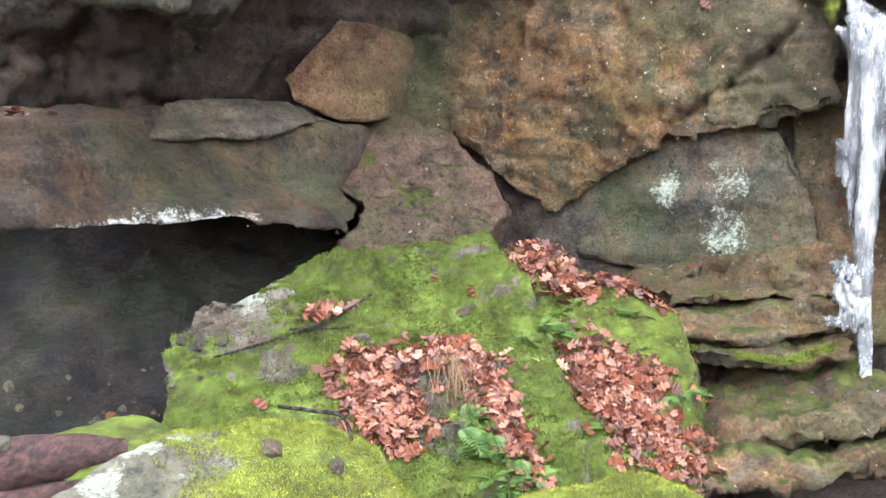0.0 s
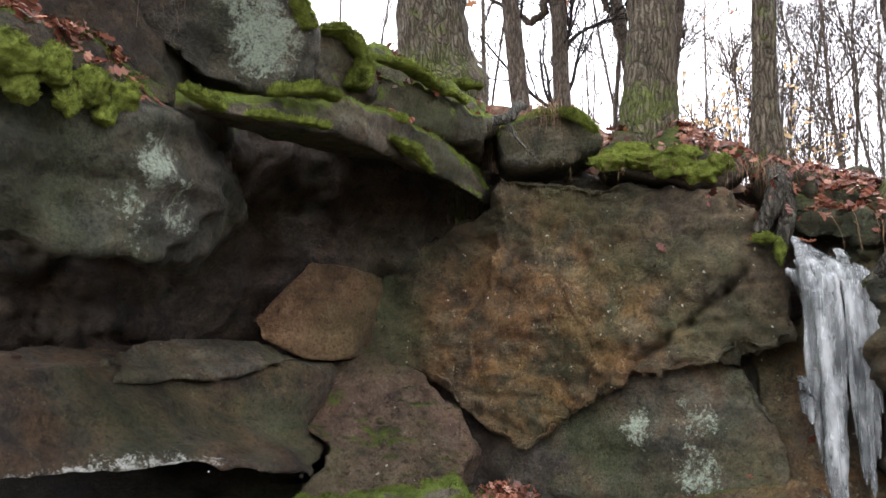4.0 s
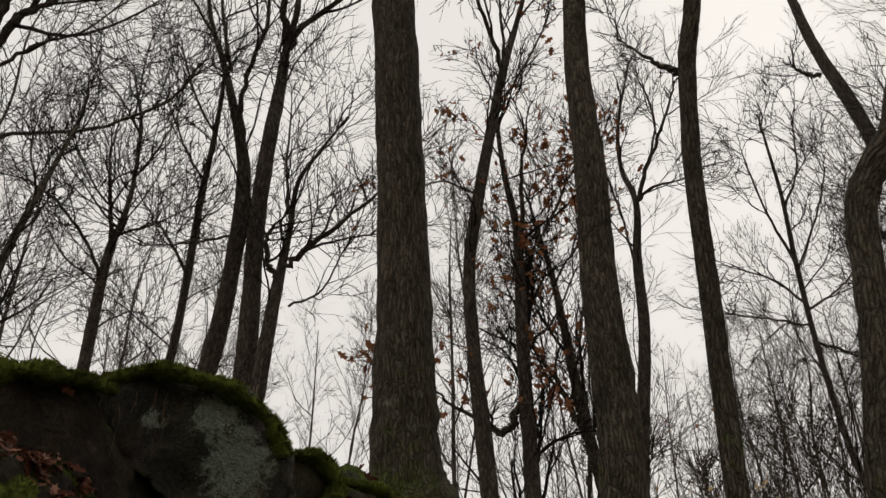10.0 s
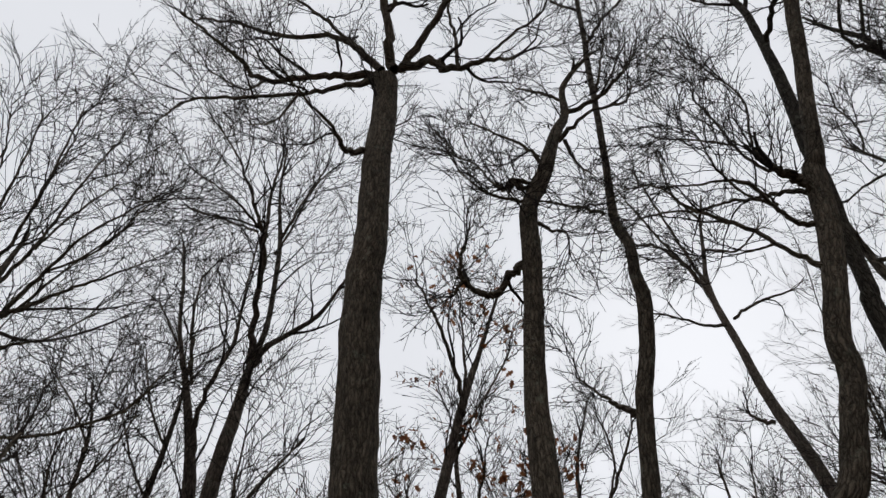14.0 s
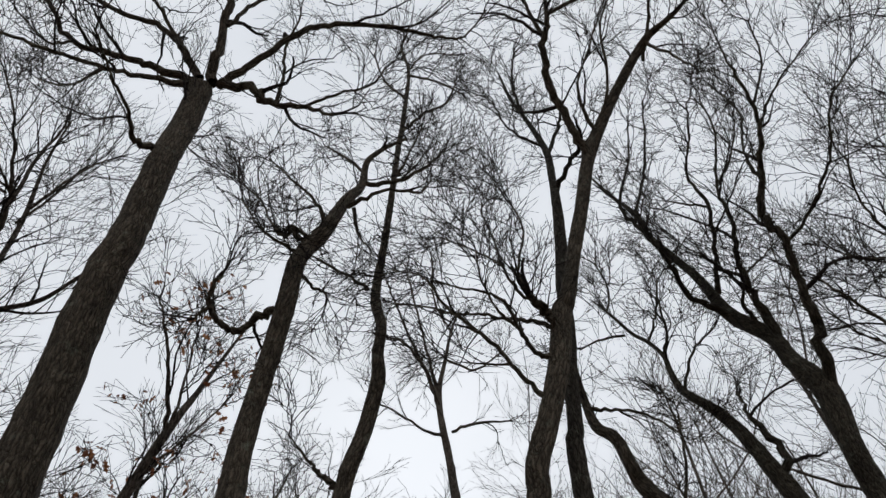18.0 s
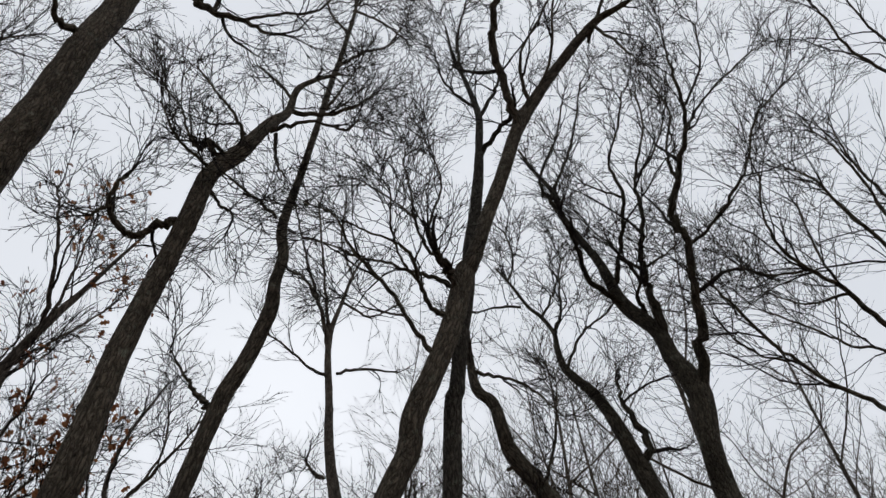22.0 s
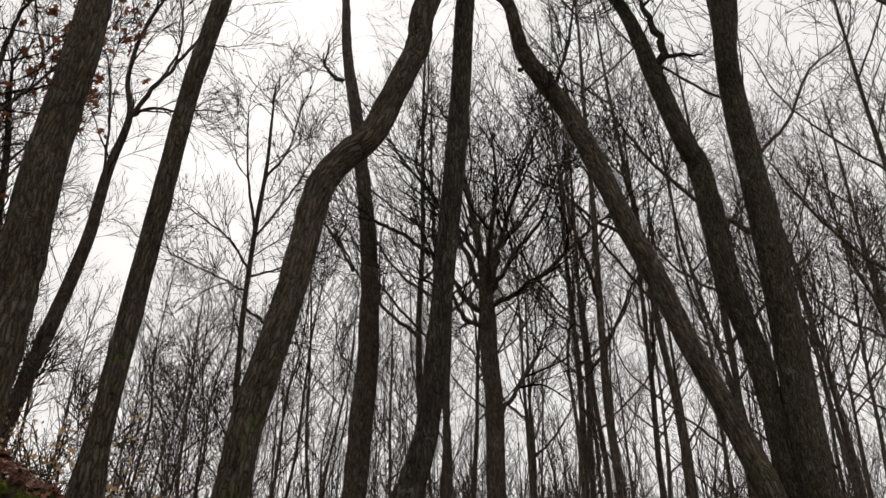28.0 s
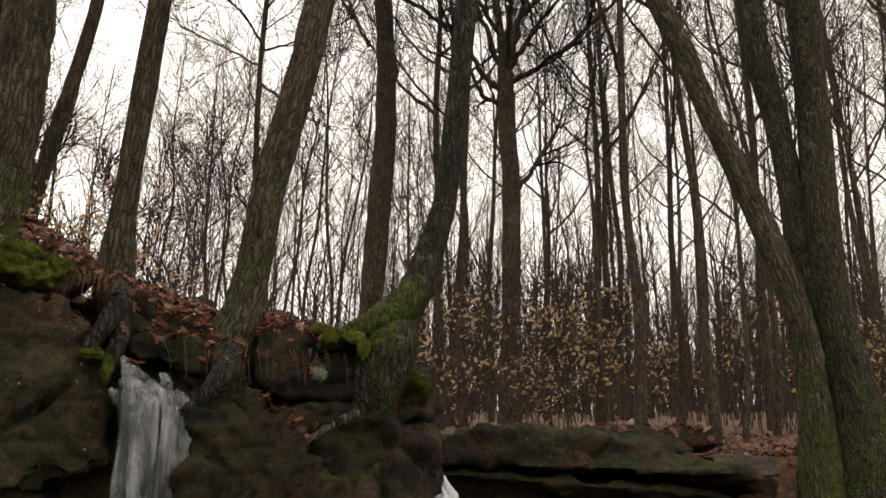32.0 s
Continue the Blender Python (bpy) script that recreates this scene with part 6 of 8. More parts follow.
fan_right_limbs = [
    [(13.60, 1.50, 9.50, 0.054), (12.33, 1.81, 11.27, 0.045), (11.59, 2.23, 11.84, 0.037), (10.94, 2.51, 12.26, 0.032), (10.34, 2.64, 12.60, 0.028), (9.76, 2.69, 12.91, 0.023), (9.21, 2.74, 13.15, 0.014)],
    [(13.70, 0.70, 12.00, 0.065), (12.80, 1.13, 13.15, 0.054), (11.92, 1.33, 13.81, 0.045), (11.26, 1.58, 14.17, 0.035), (10.68, 1.70, 14.43, 0.030), (10.07, 1.55, 14.72, 0.020), (9.49, 1.14, 14.98, 0.015)],
    [(13.70, 0.70, 12.00, 0.051), (13.16, 0.42, 14.99, 0.043), (12.19, 0.54, 15.89, 0.033), (11.57, 0.58, 16.39, 0.028), (11.13, 0.82, 16.72, 0.017)],
    [(13.60, 1.50, 9.50, 0.033), (12.29, 1.34, 12.19, 0.028), (12.00, 1.80, 12.86, 0.024), (11.68, 2.22, 13.50, 0.020), (11.32, 2.70, 14.12, 0.016)],
    [(13.80, -0.10, 14.50, 0.040), (13.13, 0.05, 15.72, 0.033), (12.25, -0.07, 16.50, 0.028), (11.57, -0.06, 17.03, 0.022), (11.14, 0.05, 17.34, 0.017)],
    [(13.90, -0.80, 17.00, 0.051), (12.66, -1.81, 18.58, 0.042), (11.59, -1.60, 19.35, 0.031), (10.78, -1.64, 19.86, 0.025), (10.33, -1.62, 20.12, 0.019)],
    [(13.90, -0.80, 17.00, 0.044), (12.63, -2.16, 19.18, 0.037), (11.73, -2.23, 20.18, 0.025), (11.20, -2.31, 20.87, 0.019)],
    [(13.80, -0.10, 14.50, 0.040), (12.90, -0.20, 15.90, 0.033), (12.17, -0.14, 16.89, 0.028), (11.71, -0.25, 17.61, 0.017)],
    [(11.81, 1.41, 14.00, 0.030), (11.40, 1.31, 14.74, 0.021), (10.92, 1.07, 15.49, 0.016)],
    [(10.95, 2.51, 12.27, 0.023), (10.64, 2.88, 12.48, 0.019), (10.27, 3.08, 12.79, 0.014)],
    [(11.29, 1.59, 14.20, 0.025), (11.01, 2.17, 14.36, 0.020), (10.59, 2.51, 14.66, 0.016)],
    [(12.04, 1.34, 13.93, 0.030), (12.07, 2.10, 14.39, 0.021), (11.89, 2.59, 15.06, 0.016)],
]
tree("tree", [(13.60, 3.10, 2.40, 0.220), (13.60, 2.30, 6.00, 0.190), (13.60, 1.50, 9.50, 0.160), (13.70, 0.70, 12.00, 0.120), (13.80, -0.10, 14.50, 0.080), (13.90, -0.80, 17.00, 0.040)],
     "broad tree with long fanned branches", limbs=fan_right_limbs, crown=(5, 3.0, 45, 0.15), first=0.5, fine=(3, 4, 2), twig=0.0055, stout=0.025, boughs=0.7)
fan_left_limbs = [
    [(-6.36, 9.62, 11.02, 0.064), (-5.67, 9.03, 11.82, 0.056), (-5.37, 9.02, 12.15, 0.039), (-4.76, 8.92, 12.68, 0.027), (-4.17, 8.85, 13.13, 0.018), (-3.71, 8.77, 13.49, 0.014)],
    [(-6.36, 9.62, 11.02, 0.064), (-5.73, 9.03, 11.78, 0.055), (-5.56, 9.06, 12.17, 0.044), (-5.17, 8.80, 12.90, 0.032), (-4.73, 8.48, 13.63, 0.023), (-3.81, 8.13, 14.47, 0.014)],
    [(-6.36, 9.62, 11.02, 0.059), (-5.82, 8.86, 11.89, 0.051), (-5.72, 8.80, 12.52, 0.035), (-5.38, 8.52, 13.41, 0.027), (-5.08, 8.08, 14.33, 0.019), (-4.72, 7.65, 15.19, 0.015)],
    [(-6.36, 9.62, 11.02, 0.049), (-5.93, 8.48, 12.15, 0.042), (-5.55, 8.18, 12.60, 0.030), (-5.24, 7.60, 13.18, 0.022), (-4.98, 6.98, 13.70, 0.017), (-4.77, 6.47, 14.07, 0.013)],
    [(-6.36, 9.62, 11.02, 0.039), (-6.04, 8.10, 12.40, 0.034), (-5.88, 7.88, 13.18, 0.026), (-5.77, 7.46, 14.03, 0.018), (-5.71, 7.04, 14.79, 0.014)],
    [(-6.36, 9.62, 11.02, 0.034), (-5.69, 9.38, 11.47, 0.030), (-5.26, 9.17, 11.55, 0.021), (-4.69, 9.01, 11.64, 0.017), (-4.05, 8.65, 11.90, 0.013)],
    [(-6.36, 9.62, 11.02, 0.034), (-6.07, 7.69, 12.69, 0.029), (-5.90, 7.29, 13.53, 0.017), (-5.99, 6.80, 14.25, 0.013)],
    [(-5.38, 9.04, 12.18, 0.026), (-4.88, 8.81, 13.12, 0.018), (-4.13, 8.51, 14.12, 0.014)],
    [(-5.17, 8.80, 12.90, 0.023), (-4.41, 8.46, 13.19, 0.018), (-3.75, 7.80, 13.61, 0.014)],
    [(-5.35, 8.49, 13.06, 0.022), (-5.04, 8.31, 13.83, 0.019), (-4.52, 8.10, 14.65, 0.014)],
    [(-5.43, 8.00, 12.81, 0.022), (-5.23, 7.51, 13.71, 0.018), (-5.07, 7.19, 14.43, 0.014)],
    [(-6.52, 9.97, 9.16, 0.038), (-5.93, 10.14, 10.48, 0.033), (-4.72, 10.15, 10.73, 0.025), (-3.92, 9.93, 10.91, 0.026), (-3.33, 9.61, 11.03, 0.021), (-2.93, 9.12, 11.25, 0.013)],
]
tree("tree", [(-6.52, 9.97, 9.16, 0.200), (-6.36, 9.62, 11.02, 0.160), (-6.30, 9.50, 12.20, 0.110), (-6.20, 9.40, 13.50, 0.060), (-6.15, 9.35, 14.60, 0.030)],
     "broad tree with upswept fanned branches", limbs=fan_left_limbs, crown=(2, 2.2, 40, 0.2), first=0.5, fine=(3, 4, 2), twig=0.0052, stout=0.02, boughs=0.6)
tree("tree", [(-4.43, 8.34, 6.34, 0.054), (-4.36, 8.31, 7.11, 0.048), (-4.22, 8.31, 8.01, 0.039), (-3.99, 8.29, 9.21, 0.023)],
     "thin sapling bending over the bank", crown=(10, 1.6, 45, 0.1), first=0.3, fine=(4, 4, 3))

# ---- moss lines along the rims: x, y, z, radius ----
MOSS_RIMS = []
MOSS_RIMS.append([(-1.79, 4.85, 4.12, 0.05), (-1.50, 4.83, 4.23, 0.07), (-1.18, 4.92, 4.23, 0.07), (-0.96, 5.10, 4.20, 0.06), (-0.76, 5.23, 4.11, 0.06), (-0.67, 5.43, 3.93, 0.05)])
MOSS_RIMS.append([(-2.51, 3.98, 3.82, 0.09), (-2.21, 4.22, 3.92, 0.10), (-1.95, 4.37, 3.99, 0.09), (-1.74, 4.61, 4.05, 0.06), (-1.64, 4.75, 4.06, 0.05)])
MOSS_RIMS.append([(-1.31, 4.77, 3.30, 0.03), (-1.17, 4.83, 3.24, 0.06), (-1.09, 4.91, 3.21, 0.03)])
MOSS_RIMS.append([(-0.98, 5.03, 3.23, 0.03), (-0.76, 5.22, 3.25, 0.04), (-0.54, 5.46, 3.27, 0.03)])
MOSS_RIMS.append([(-0.84, 5.21, 3.43, 0.05), (-0.65, 5.42, 3.50, 0.06), (-0.49, 5.55, 3.50, 0.04)])
MOSS_RIMS.append([(-0.65, 5.85, 4.10, 0.05), (-0.46, 5.97, 4.11, 0.08), (-0.34, 6.14, 3.97, 0.09), (-0.40, 6.10, 3.75, 0.06)])
MOSS_RIMS.append([(-0.35, 6.31, 4.08, 0.04), (-0.06, 6.63, 4.12, 0.06), (0.22, 7.06, 4.09, 0.06), (0.49, 7.37, 4.06, 0.04)])
MOSS_RIMS.append([(-0.32, 6.35, 3.65, 0.05), (-0.15, 6.47, 3.64, 0.07), (-0.06, 6.57, 3.64, 0.04)])
MOSS_RIMS.append([(-0.15, 6.32, 3.44, 0.03), (0.03, 6.54, 3.38, 0.06), (0.16, 6.77, 3.27, 0.03)])
MOSS_RIMS.append([(1.16, 7.77, 4.09, 0.05), (1.47, 7.72, 4.06, 0.07), (1.72, 7.67, 3.89, 0.05)])
MOSS_RIMS.append([(0.14, 8.09, 4.49, 0.05), (0.43, 8.18, 4.49, 0.07), (0.69, 8.27, 4.49, 0.06)])
MOSS_RIMS.append([(4.75, 6.53, 3.16, 0.06), (4.89, 6.37, 3.11, 0.08), (5.08, 6.29, 3.17, 0.08)])
MOSS_RIMS.append([(5.42, 6.21, 2.87, 0.05), (5.71, 6.25, 2.74, 0.07), (5.85, 6.27, 2.65, 0.04)])
MOSS_RIMS.append([(1.59, 6.88, 0.20, 0.04), (1.78, 6.70, 0.06, 0.06), (1.98, 6.62, -0.01, 0.04)])
MOSS_RIMS.append([(2.28, 6.57, -0.05, 0.03), (2.64, 6.38, -0.04, 0.05), (2.97, 6.38, 0.07, 0.03)])

# ---- the forest behind: a few trees built, then repeated ----
def straight(height, radius, lean, bend_by, seed):
    r = np.random.default_rng(seed)
    out, x, y = [], 0.0, 0.0
    for k in range(8):
        u = k / 7
        out.append((x, y, height * u, 0.74 * radius * (1.25 if k == 0 else 1.0) * (1 - 0.8 * u**1.1)))
        x, y = x + lean[0] * height / 7 + r.normal(0, bend_by), y + lean[1] * height / 7 + r.normal(0, bend_by)
    return out


def forks(trunk, many, seed):
    """Rising limbs that part from a trunk, each a line of x, y, z, radius."""
    r = np.random.default_rng(seed)
    out = []
    for k in range(many):
        u = 2.6 + 2.9 * (k + r.random()) / many
        i = int(u)
        p = np.array(trunk[i]) * (1 - u + i) + np.array(trunk[i + 1]) * (u - i)
        az, long, rad = r.uniform(0, 6.28), trunk[-1][2] * r.uniform(0.28, 0.42), p[3] * r.uniform(0.5, 0.75)
        side = np.array([math.cos(az), math.sin(az)])
        line = []
        for j in range(5):
            w = j / 4
            line.append((*(p[:2] + side * long * 0.55 * w**0.8 + r.normal(0, 0.06 * j, 2)), p[2] + long * 0.85 * w**1.15, rad * (1 - 0.8 * w)))
        out.append(line)
    return out


def forest_kind(seed, height, radius, boughs, length, first, angle, lean=(0, 0), leaves=None, count=0, low=0.2, label="bare forest tree", fine=(3, 4, 2), fork=0):
    line = straight(height, radius, lean, 0.13, seed)
    return tree("forest_tree", line, label, limbs=forks(line, fork, seed), crown=(boughs, length, angle, 0.24), first=first, fine=fine, sides=8, twig=0.0075, leaves=leaves, leaf_count=count, leaf_low=low, leaf_size=0.11, sink=False, bark=M_FBARK, branch=M_FBARK, segs=3, stout=0.045)


KINDS = [
    forest_kind(1, 21, 0.17, 11, 3.6, 0.52, 34, fork=4, label="tall bare forest tree with a narrow forked crown"),
    forest_kind(2, 25, 0.23, 11, 4.2, 0.54, 34, (0.03, 0.0), fork=5, label="tall bare forest tree with a grey trunk"),
    forest_kind(3, 17, 0.12, 11, 3.0, 0.48, 36, (-0.05, 0.02), fork=3, label="slender bare forest tree"),
    forest_kind(4, 23, 0.19, 10, 4.4, 0.48, 32, (0.0, 0.04), fork=5, label="forked bare forest tree with upswept boughs"),
    forest_kind(5, 13, 0.08, 11, 2.8, 0.42, 38, (0.07, 0.03), fork=2, label="thin bare understorey tree"),
    forest_kind(6, 9, 0.05, 14, 2.6, 0.22, 46, (-0.06, 0.0), label="slim bare sapling in the wood"),
    forest_kind(7, 3.2, 0.024, 14, 1.3, 0.12, 62, (0.02, 0.0), M_GOLD, 220, 0.3, "young beech keeping its golden leaves", (5, 4, 0)),
    forest_kind(8, 4.4, 0.03, 15, 1.6, 0.12, 58, (-0.03, 0.02), M_GOLD, 160, 0.45, "beech sapling with pale golden leaves", (5, 4, 0)),
]
KEEP_OFF = [(0.23, 9.1), (2.4, 8.3), (3.5, 8.2), (4.0, 6.8), (5.3, 6.5), (9.7, 4.1), (14.0, 17.4), (15.3, 13.4)]
wood = random.Random(11)


def stand(kind, azimuth, reach, size, turn):
    x, y = reach * math.sin(radians(azimuth)), reach * math.cos(radians(azimuth))
    z = float(ground_height(np.array([x]), np.array([y]))[0]) - 0.2
    m = pose(x, y, z, 0, 0, turn) @ Matrix.Scale(size, 4)
    if kind in FRESH:
        FRESH.remove(kind)
        KINDS[kind].matrix_basis = m
        ob = KINDS[kind]
    else:
        ob = copy_thing(KINDS[kind], m)
    return tagged(ob, group="young beeches" if kind > 5 else "forest trees")


FRESH = set(range(len(KINDS)))
for count, az0, az1, d0, d1, kinds in (
    (12, 47, 84, 17, 28, (0, 2, 2, 0, 2, 4)),
    (26, 42, 80, 28, 48, (0, 1, 2, 3, 0, 2)),
    (4, 39, 60, 20, 28, (0, 3, 1)),
    (4, 60, 75, 17, 26, (0, 3, 2)),
    (6, 23, 38, 25, 33, (2, 4, 2)),
    (12, 24, 42, 36, 55, (0, 2, 4, 4)),
    (12, 26, 80, 46, 70, (0, 1, 3, 1)),
    (8, 24, 42, 19, 32, (4, 5, 5)),
    (16, -36, 30, 24, 44, (4, 0, 2, 4)),
    (16, -36, 26, 15, 24, (5, 5, 4)),
    (5, 17, 33, 22, 32, (5, 4)),
    (9, 30, 84, 14, 30, (6, 7)),
    # unseen trees added behind the camera to keep light off the cliff
    (5, 95, 320, 16, 30, (2, 4)),
    (5, 66, 86, 18, 27, (2, 0, 4)),
):
    for _ in range(count):
        for _try in range(8):
            az, d = az0 + (az1 - az0) * wood.random(), math.sqrt(d0 * d0 + (d1 * d1 - d0 * d0) * wood.random())
            x, y = d * math.sin(radians(az)), d * math.cos(radians(az))
            if all(math.hypot(x - a, y - b) > 1.6 for a, b in KEEP_OFF):
                break
        KEEP_OFF.append((x, y))
        stand(wood.choice(kinds), az, d, wood.uniform(0.8, 1.15), wood.uniform(0, 360))

for kind, azimuth, reach, size in ((6, 21.5, 11.5, 0.85), (6, 42.8, 14, 0.9), (7, 44.5, 19, 0.8), (6, 54, 21, 1.0), (7, 61.5, 25, 0.9), (6, 49.5, 18, 0.7), (7, 24.5, 13, 0.55), (6, 70, 18, 0.9), (7, 17, 15, 0.8)):
    stand(kind, azimuth, reach, size, 40 + 67 * size)

# the far wood: thin trunks beyond counting
NF = 900
fa, fd = np.radians(np.concatenate([RNG.uniform(-38, 18, 190), RNG.uniform(18, 92, 430), RNG.uniform(38, 92, NF - 620)])), RNG.uniform(50, 120, NF)
FX, FY = fd * np.sin(fa), fd * np.cos(fa)
FZ = ground_height(FX, FY) - 0.3
fh, fl = np.concatenate([RNG.uniform(10, 23, 620), RNG.uniform(8, 15, NF - 620)]), RNG.normal(0, 0.07, (NF, 2))
u = np.linspace(0, 1, 5)
FP = np.stack([FX[:, None] + fl[:, :1] * fh[:, None] * u, FY[:, None] + fl[:, 1:] * fh[:, None] * u, FZ[:, None] + fh[:, None] * u], -1)
FP[:, 1:, :2] += RNG.normal(0, 0.12, (NF, 4, 2))
FR = RNG.uniform(0.05, 0.15, NF)[:, None] * (1 - 0.75 * u)
F2, S2 = grow(FP, FR, 9, 5.0, 34, 0.18, 4, 0.12, 0.62, 0.3, 1.0, 0.018)
F3, S3 = grow(F2, S2, 3, 2.6, 36, 0.1, 2, 0.12, 0.6, 0.2, 1.0, 0.014)
fv, ff, base = [], [], 0
for Q, S in ((FP, FR), (F2, S2), (F3, S3)):
    v, f = tubes(Q, S, 3)
    fv.append(v)
    ff.append(f + base)
    base += len(v)
# undergrowth: thin stems and brush under the trees
NB = 5000
ba, bd = np.radians(np.concatenate([RNG.uniform(-36, 26, 700), RNG.uniform(26, 90, NB - 700)])), np.sqrt(RNG.uniform(20**2, 110**2, NB))
BX, BY = bd * np.sin(ba), bd * np.cos(ba)
BZ = ground_height(BX, BY) - 0.1
bh, bl = 0.8 + 5.5 * RNG.random(NB) ** 1.6 + bd * 0.05, RNG.normal(0, 0.26, (NB, 2))
u = np.linspace(0, 1, 4)
BP = np.stack([BX[:, None] + bl[:, :1] * bh[:, None] * u**1.4, BY[:, None] + bl[:, 1:] * bh[:, None] * u**1.4, BZ[:, None] + bh[:, None] * u], -1)
BR = (RNG.uniform(0.008, 0.016, NB) + bd * 0.0003)[:, None] * (1 - 0.6 * u)
B2, T2 = grow(BP, BR, 5, 1.5, 45, 0.15, 3, 0.15, 0.55, 0.2, 1.0, 0.008)
bv, bf = tubes(BP, BR, 3)
cv, cf = tubes(B2, T2, 3)
brush = tagged(part("brush", mesh_of("brush", np.vstack([bv, cv]), np.vstack([bf, cf + len(bv)])), M_FBARK), "thin brown brush and saplings under the forest trees", "undergrowth", kind="stuff")
tips = B2[:, 2]
tips = tips[(tips[:, 2] - ground_height(tips[:, 0], tips[:, 1]) < 1.7) & (np.sin(tips[:, 0] * 0.9) + np.cos(tips[:, 1] * 0.7) > 0.2)]
tips = tips[RNG.integers(0, len(tips), 600)] + RNG.normal(0, 0.16, (600, 3))
tagged(part("foliage", scatter_leaves("foliage", tips, np.tile((0, 0, 1.0), (600, 1)), 0.15, 0.5, 6), M_GOLD, brush, "dry golden leaves"), kind="stuff")
tagged(part("far_wood", mesh_of("far_wood", np.vstack(fv), np.vstack(ff)), M_FBARK), "grey-brown bare wood standing thick in the distance", "wood", kind="stuff")

# ---- frozen waterfall ----
n = Nodes("ice")
ice_n = n.noise(26, 7, 0.7, n.scaled(1, 1, 0.09), 0.3)
milk = n.noise(7, 5, 0.65, n.scaled(1, 1, 0.3))
M_ICE = n.done(n.mix(n.ramp(milk, (0.36, 0.0), (0.62, 1.0)), (0.22, 0.235, 0.24), (0.55, 0.57, 0.57)), n.ramp(ice_n, (0.3, 0.08), (0.7, 0.35)), n.bump(ice_n, 0.6, 0.03), 0.5)
n.put(n.b.inputs["Transmission Weight"], n.ramp(milk, (0.34, 0.85), (0.62, 0.45)))
n.b.inputs["IOR"].default_value = 1.31
n = Nodes("white_water")
M_FOAM = n.done(n.ramp(n.noise(30, 6, 0.7), (0.3, (0.55, 0.58, 0.6)), (0.6, (0.9, 0.92, 0.94))), 0.4, n.bump(n.noise(40, 5), 0.8, 0.03))

ice = tagged(new("frozen_waterfall"), "frozen waterfall of white fluted ice hanging from the cliff edge", "waterfall")
ice.location = (3.4, 7.0, 2.6)


def strand(name, pts, flute=0.12, sides=14, mat=None):
    c = bend(pts, 8)
    P, R = c[None, :, :3] - np.array(ice.location), np.maximum(c[None, :, 3], 0.006)
    n_ = P.shape[1]
    R = R * (1 + 0.08 * np.sin(np.arange(n_) * 0.7 + 6 * RNG.random())[None] + 0.025 * RNG.standard_normal(R.shape))
    v, f = tubes(P, R, sides, 0.02)
    ring = v.reshape(n_, sides, 3)
    mid = ring.mean(1, keepdims=True)
    ring = mid + (ring - mid) * (1 + flute * 2.2 * RNG.standard_normal(sides))[None, :, None].clip(0.6, 1.5)
    v = ring.reshape(-1, 3)
    part(name, mesh_of(name, v, f), mat or M_ICE, ice)


ice_rnd = random.Random(8)
# the main column, which runs down to the pool
strand("ice_sheet", [(3.25, 7.02, 2.6, 0.05), (3.29, 6.93, 2.45, 0.06), (3.32, 6.86, 2.3, 0.075), (3.34, 6.83, 1.95, 0.08), (3.34, 6.8, 1.55, 0.075), (3.32, 6.76, 1.2, 0.07), (3.3, 6.72, 0.85, 0.055), (3.28, 6.64, 0.4, 0.045), (3.25, 6.5, 0.0, 0.04), (3.2, 6.35, -0.35, 0.03), (3.19, 6.32, -0.5, 0.008)], 0.1)
# fluted strands of the two curtains: x and y of the lip, foot height
for x0, y0, z1, r0 in ((3.235, 6.93, 1.25, 0.045), (3.27, 6.9, 0.95, 0.05), (3.31, 6.86, 0.7, 0.05), (3.36, 6.84, 0.9, 0.052), (3.40, 6.82, 1.1, 0.048), (3.44, 6.80, 1.3, 0.04),
                       (3.51, 6.79, 1.15, 0.04), (3.55, 6.77, 0.8, 0.05), (3.60, 6.75, 0.7, 0.052), (3.65, 6.73, 1.0, 0.046), (3.69, 6.71, 1.35, 0.034)):
    z0 = 2.42 + ice_rnd.uniform(-0.05, 0.04)
    bow = ice_rnd.uniform(-0.012, 0.012)
    strand("ice_strand", [(x0 - 0.06, y0 + 0.17, z0 + 0.13, r0 * 0.6), (x0 - 0.01, y0 + 0.05, z0 + 0.03, r0 * 0.9), (x0 + bow, y0, z0 - 0.14, r0 * 0.88), (x0 - bow, y0 - 0.02, (z0 + z1) / 2, r0 * 0.8), (x0 - 0.02, y0 - 0.04, z1 + 0.25, r0 * 0.6), (x0 - 0.02, y0 - 0.05, z1, 0.006)], 0.08)
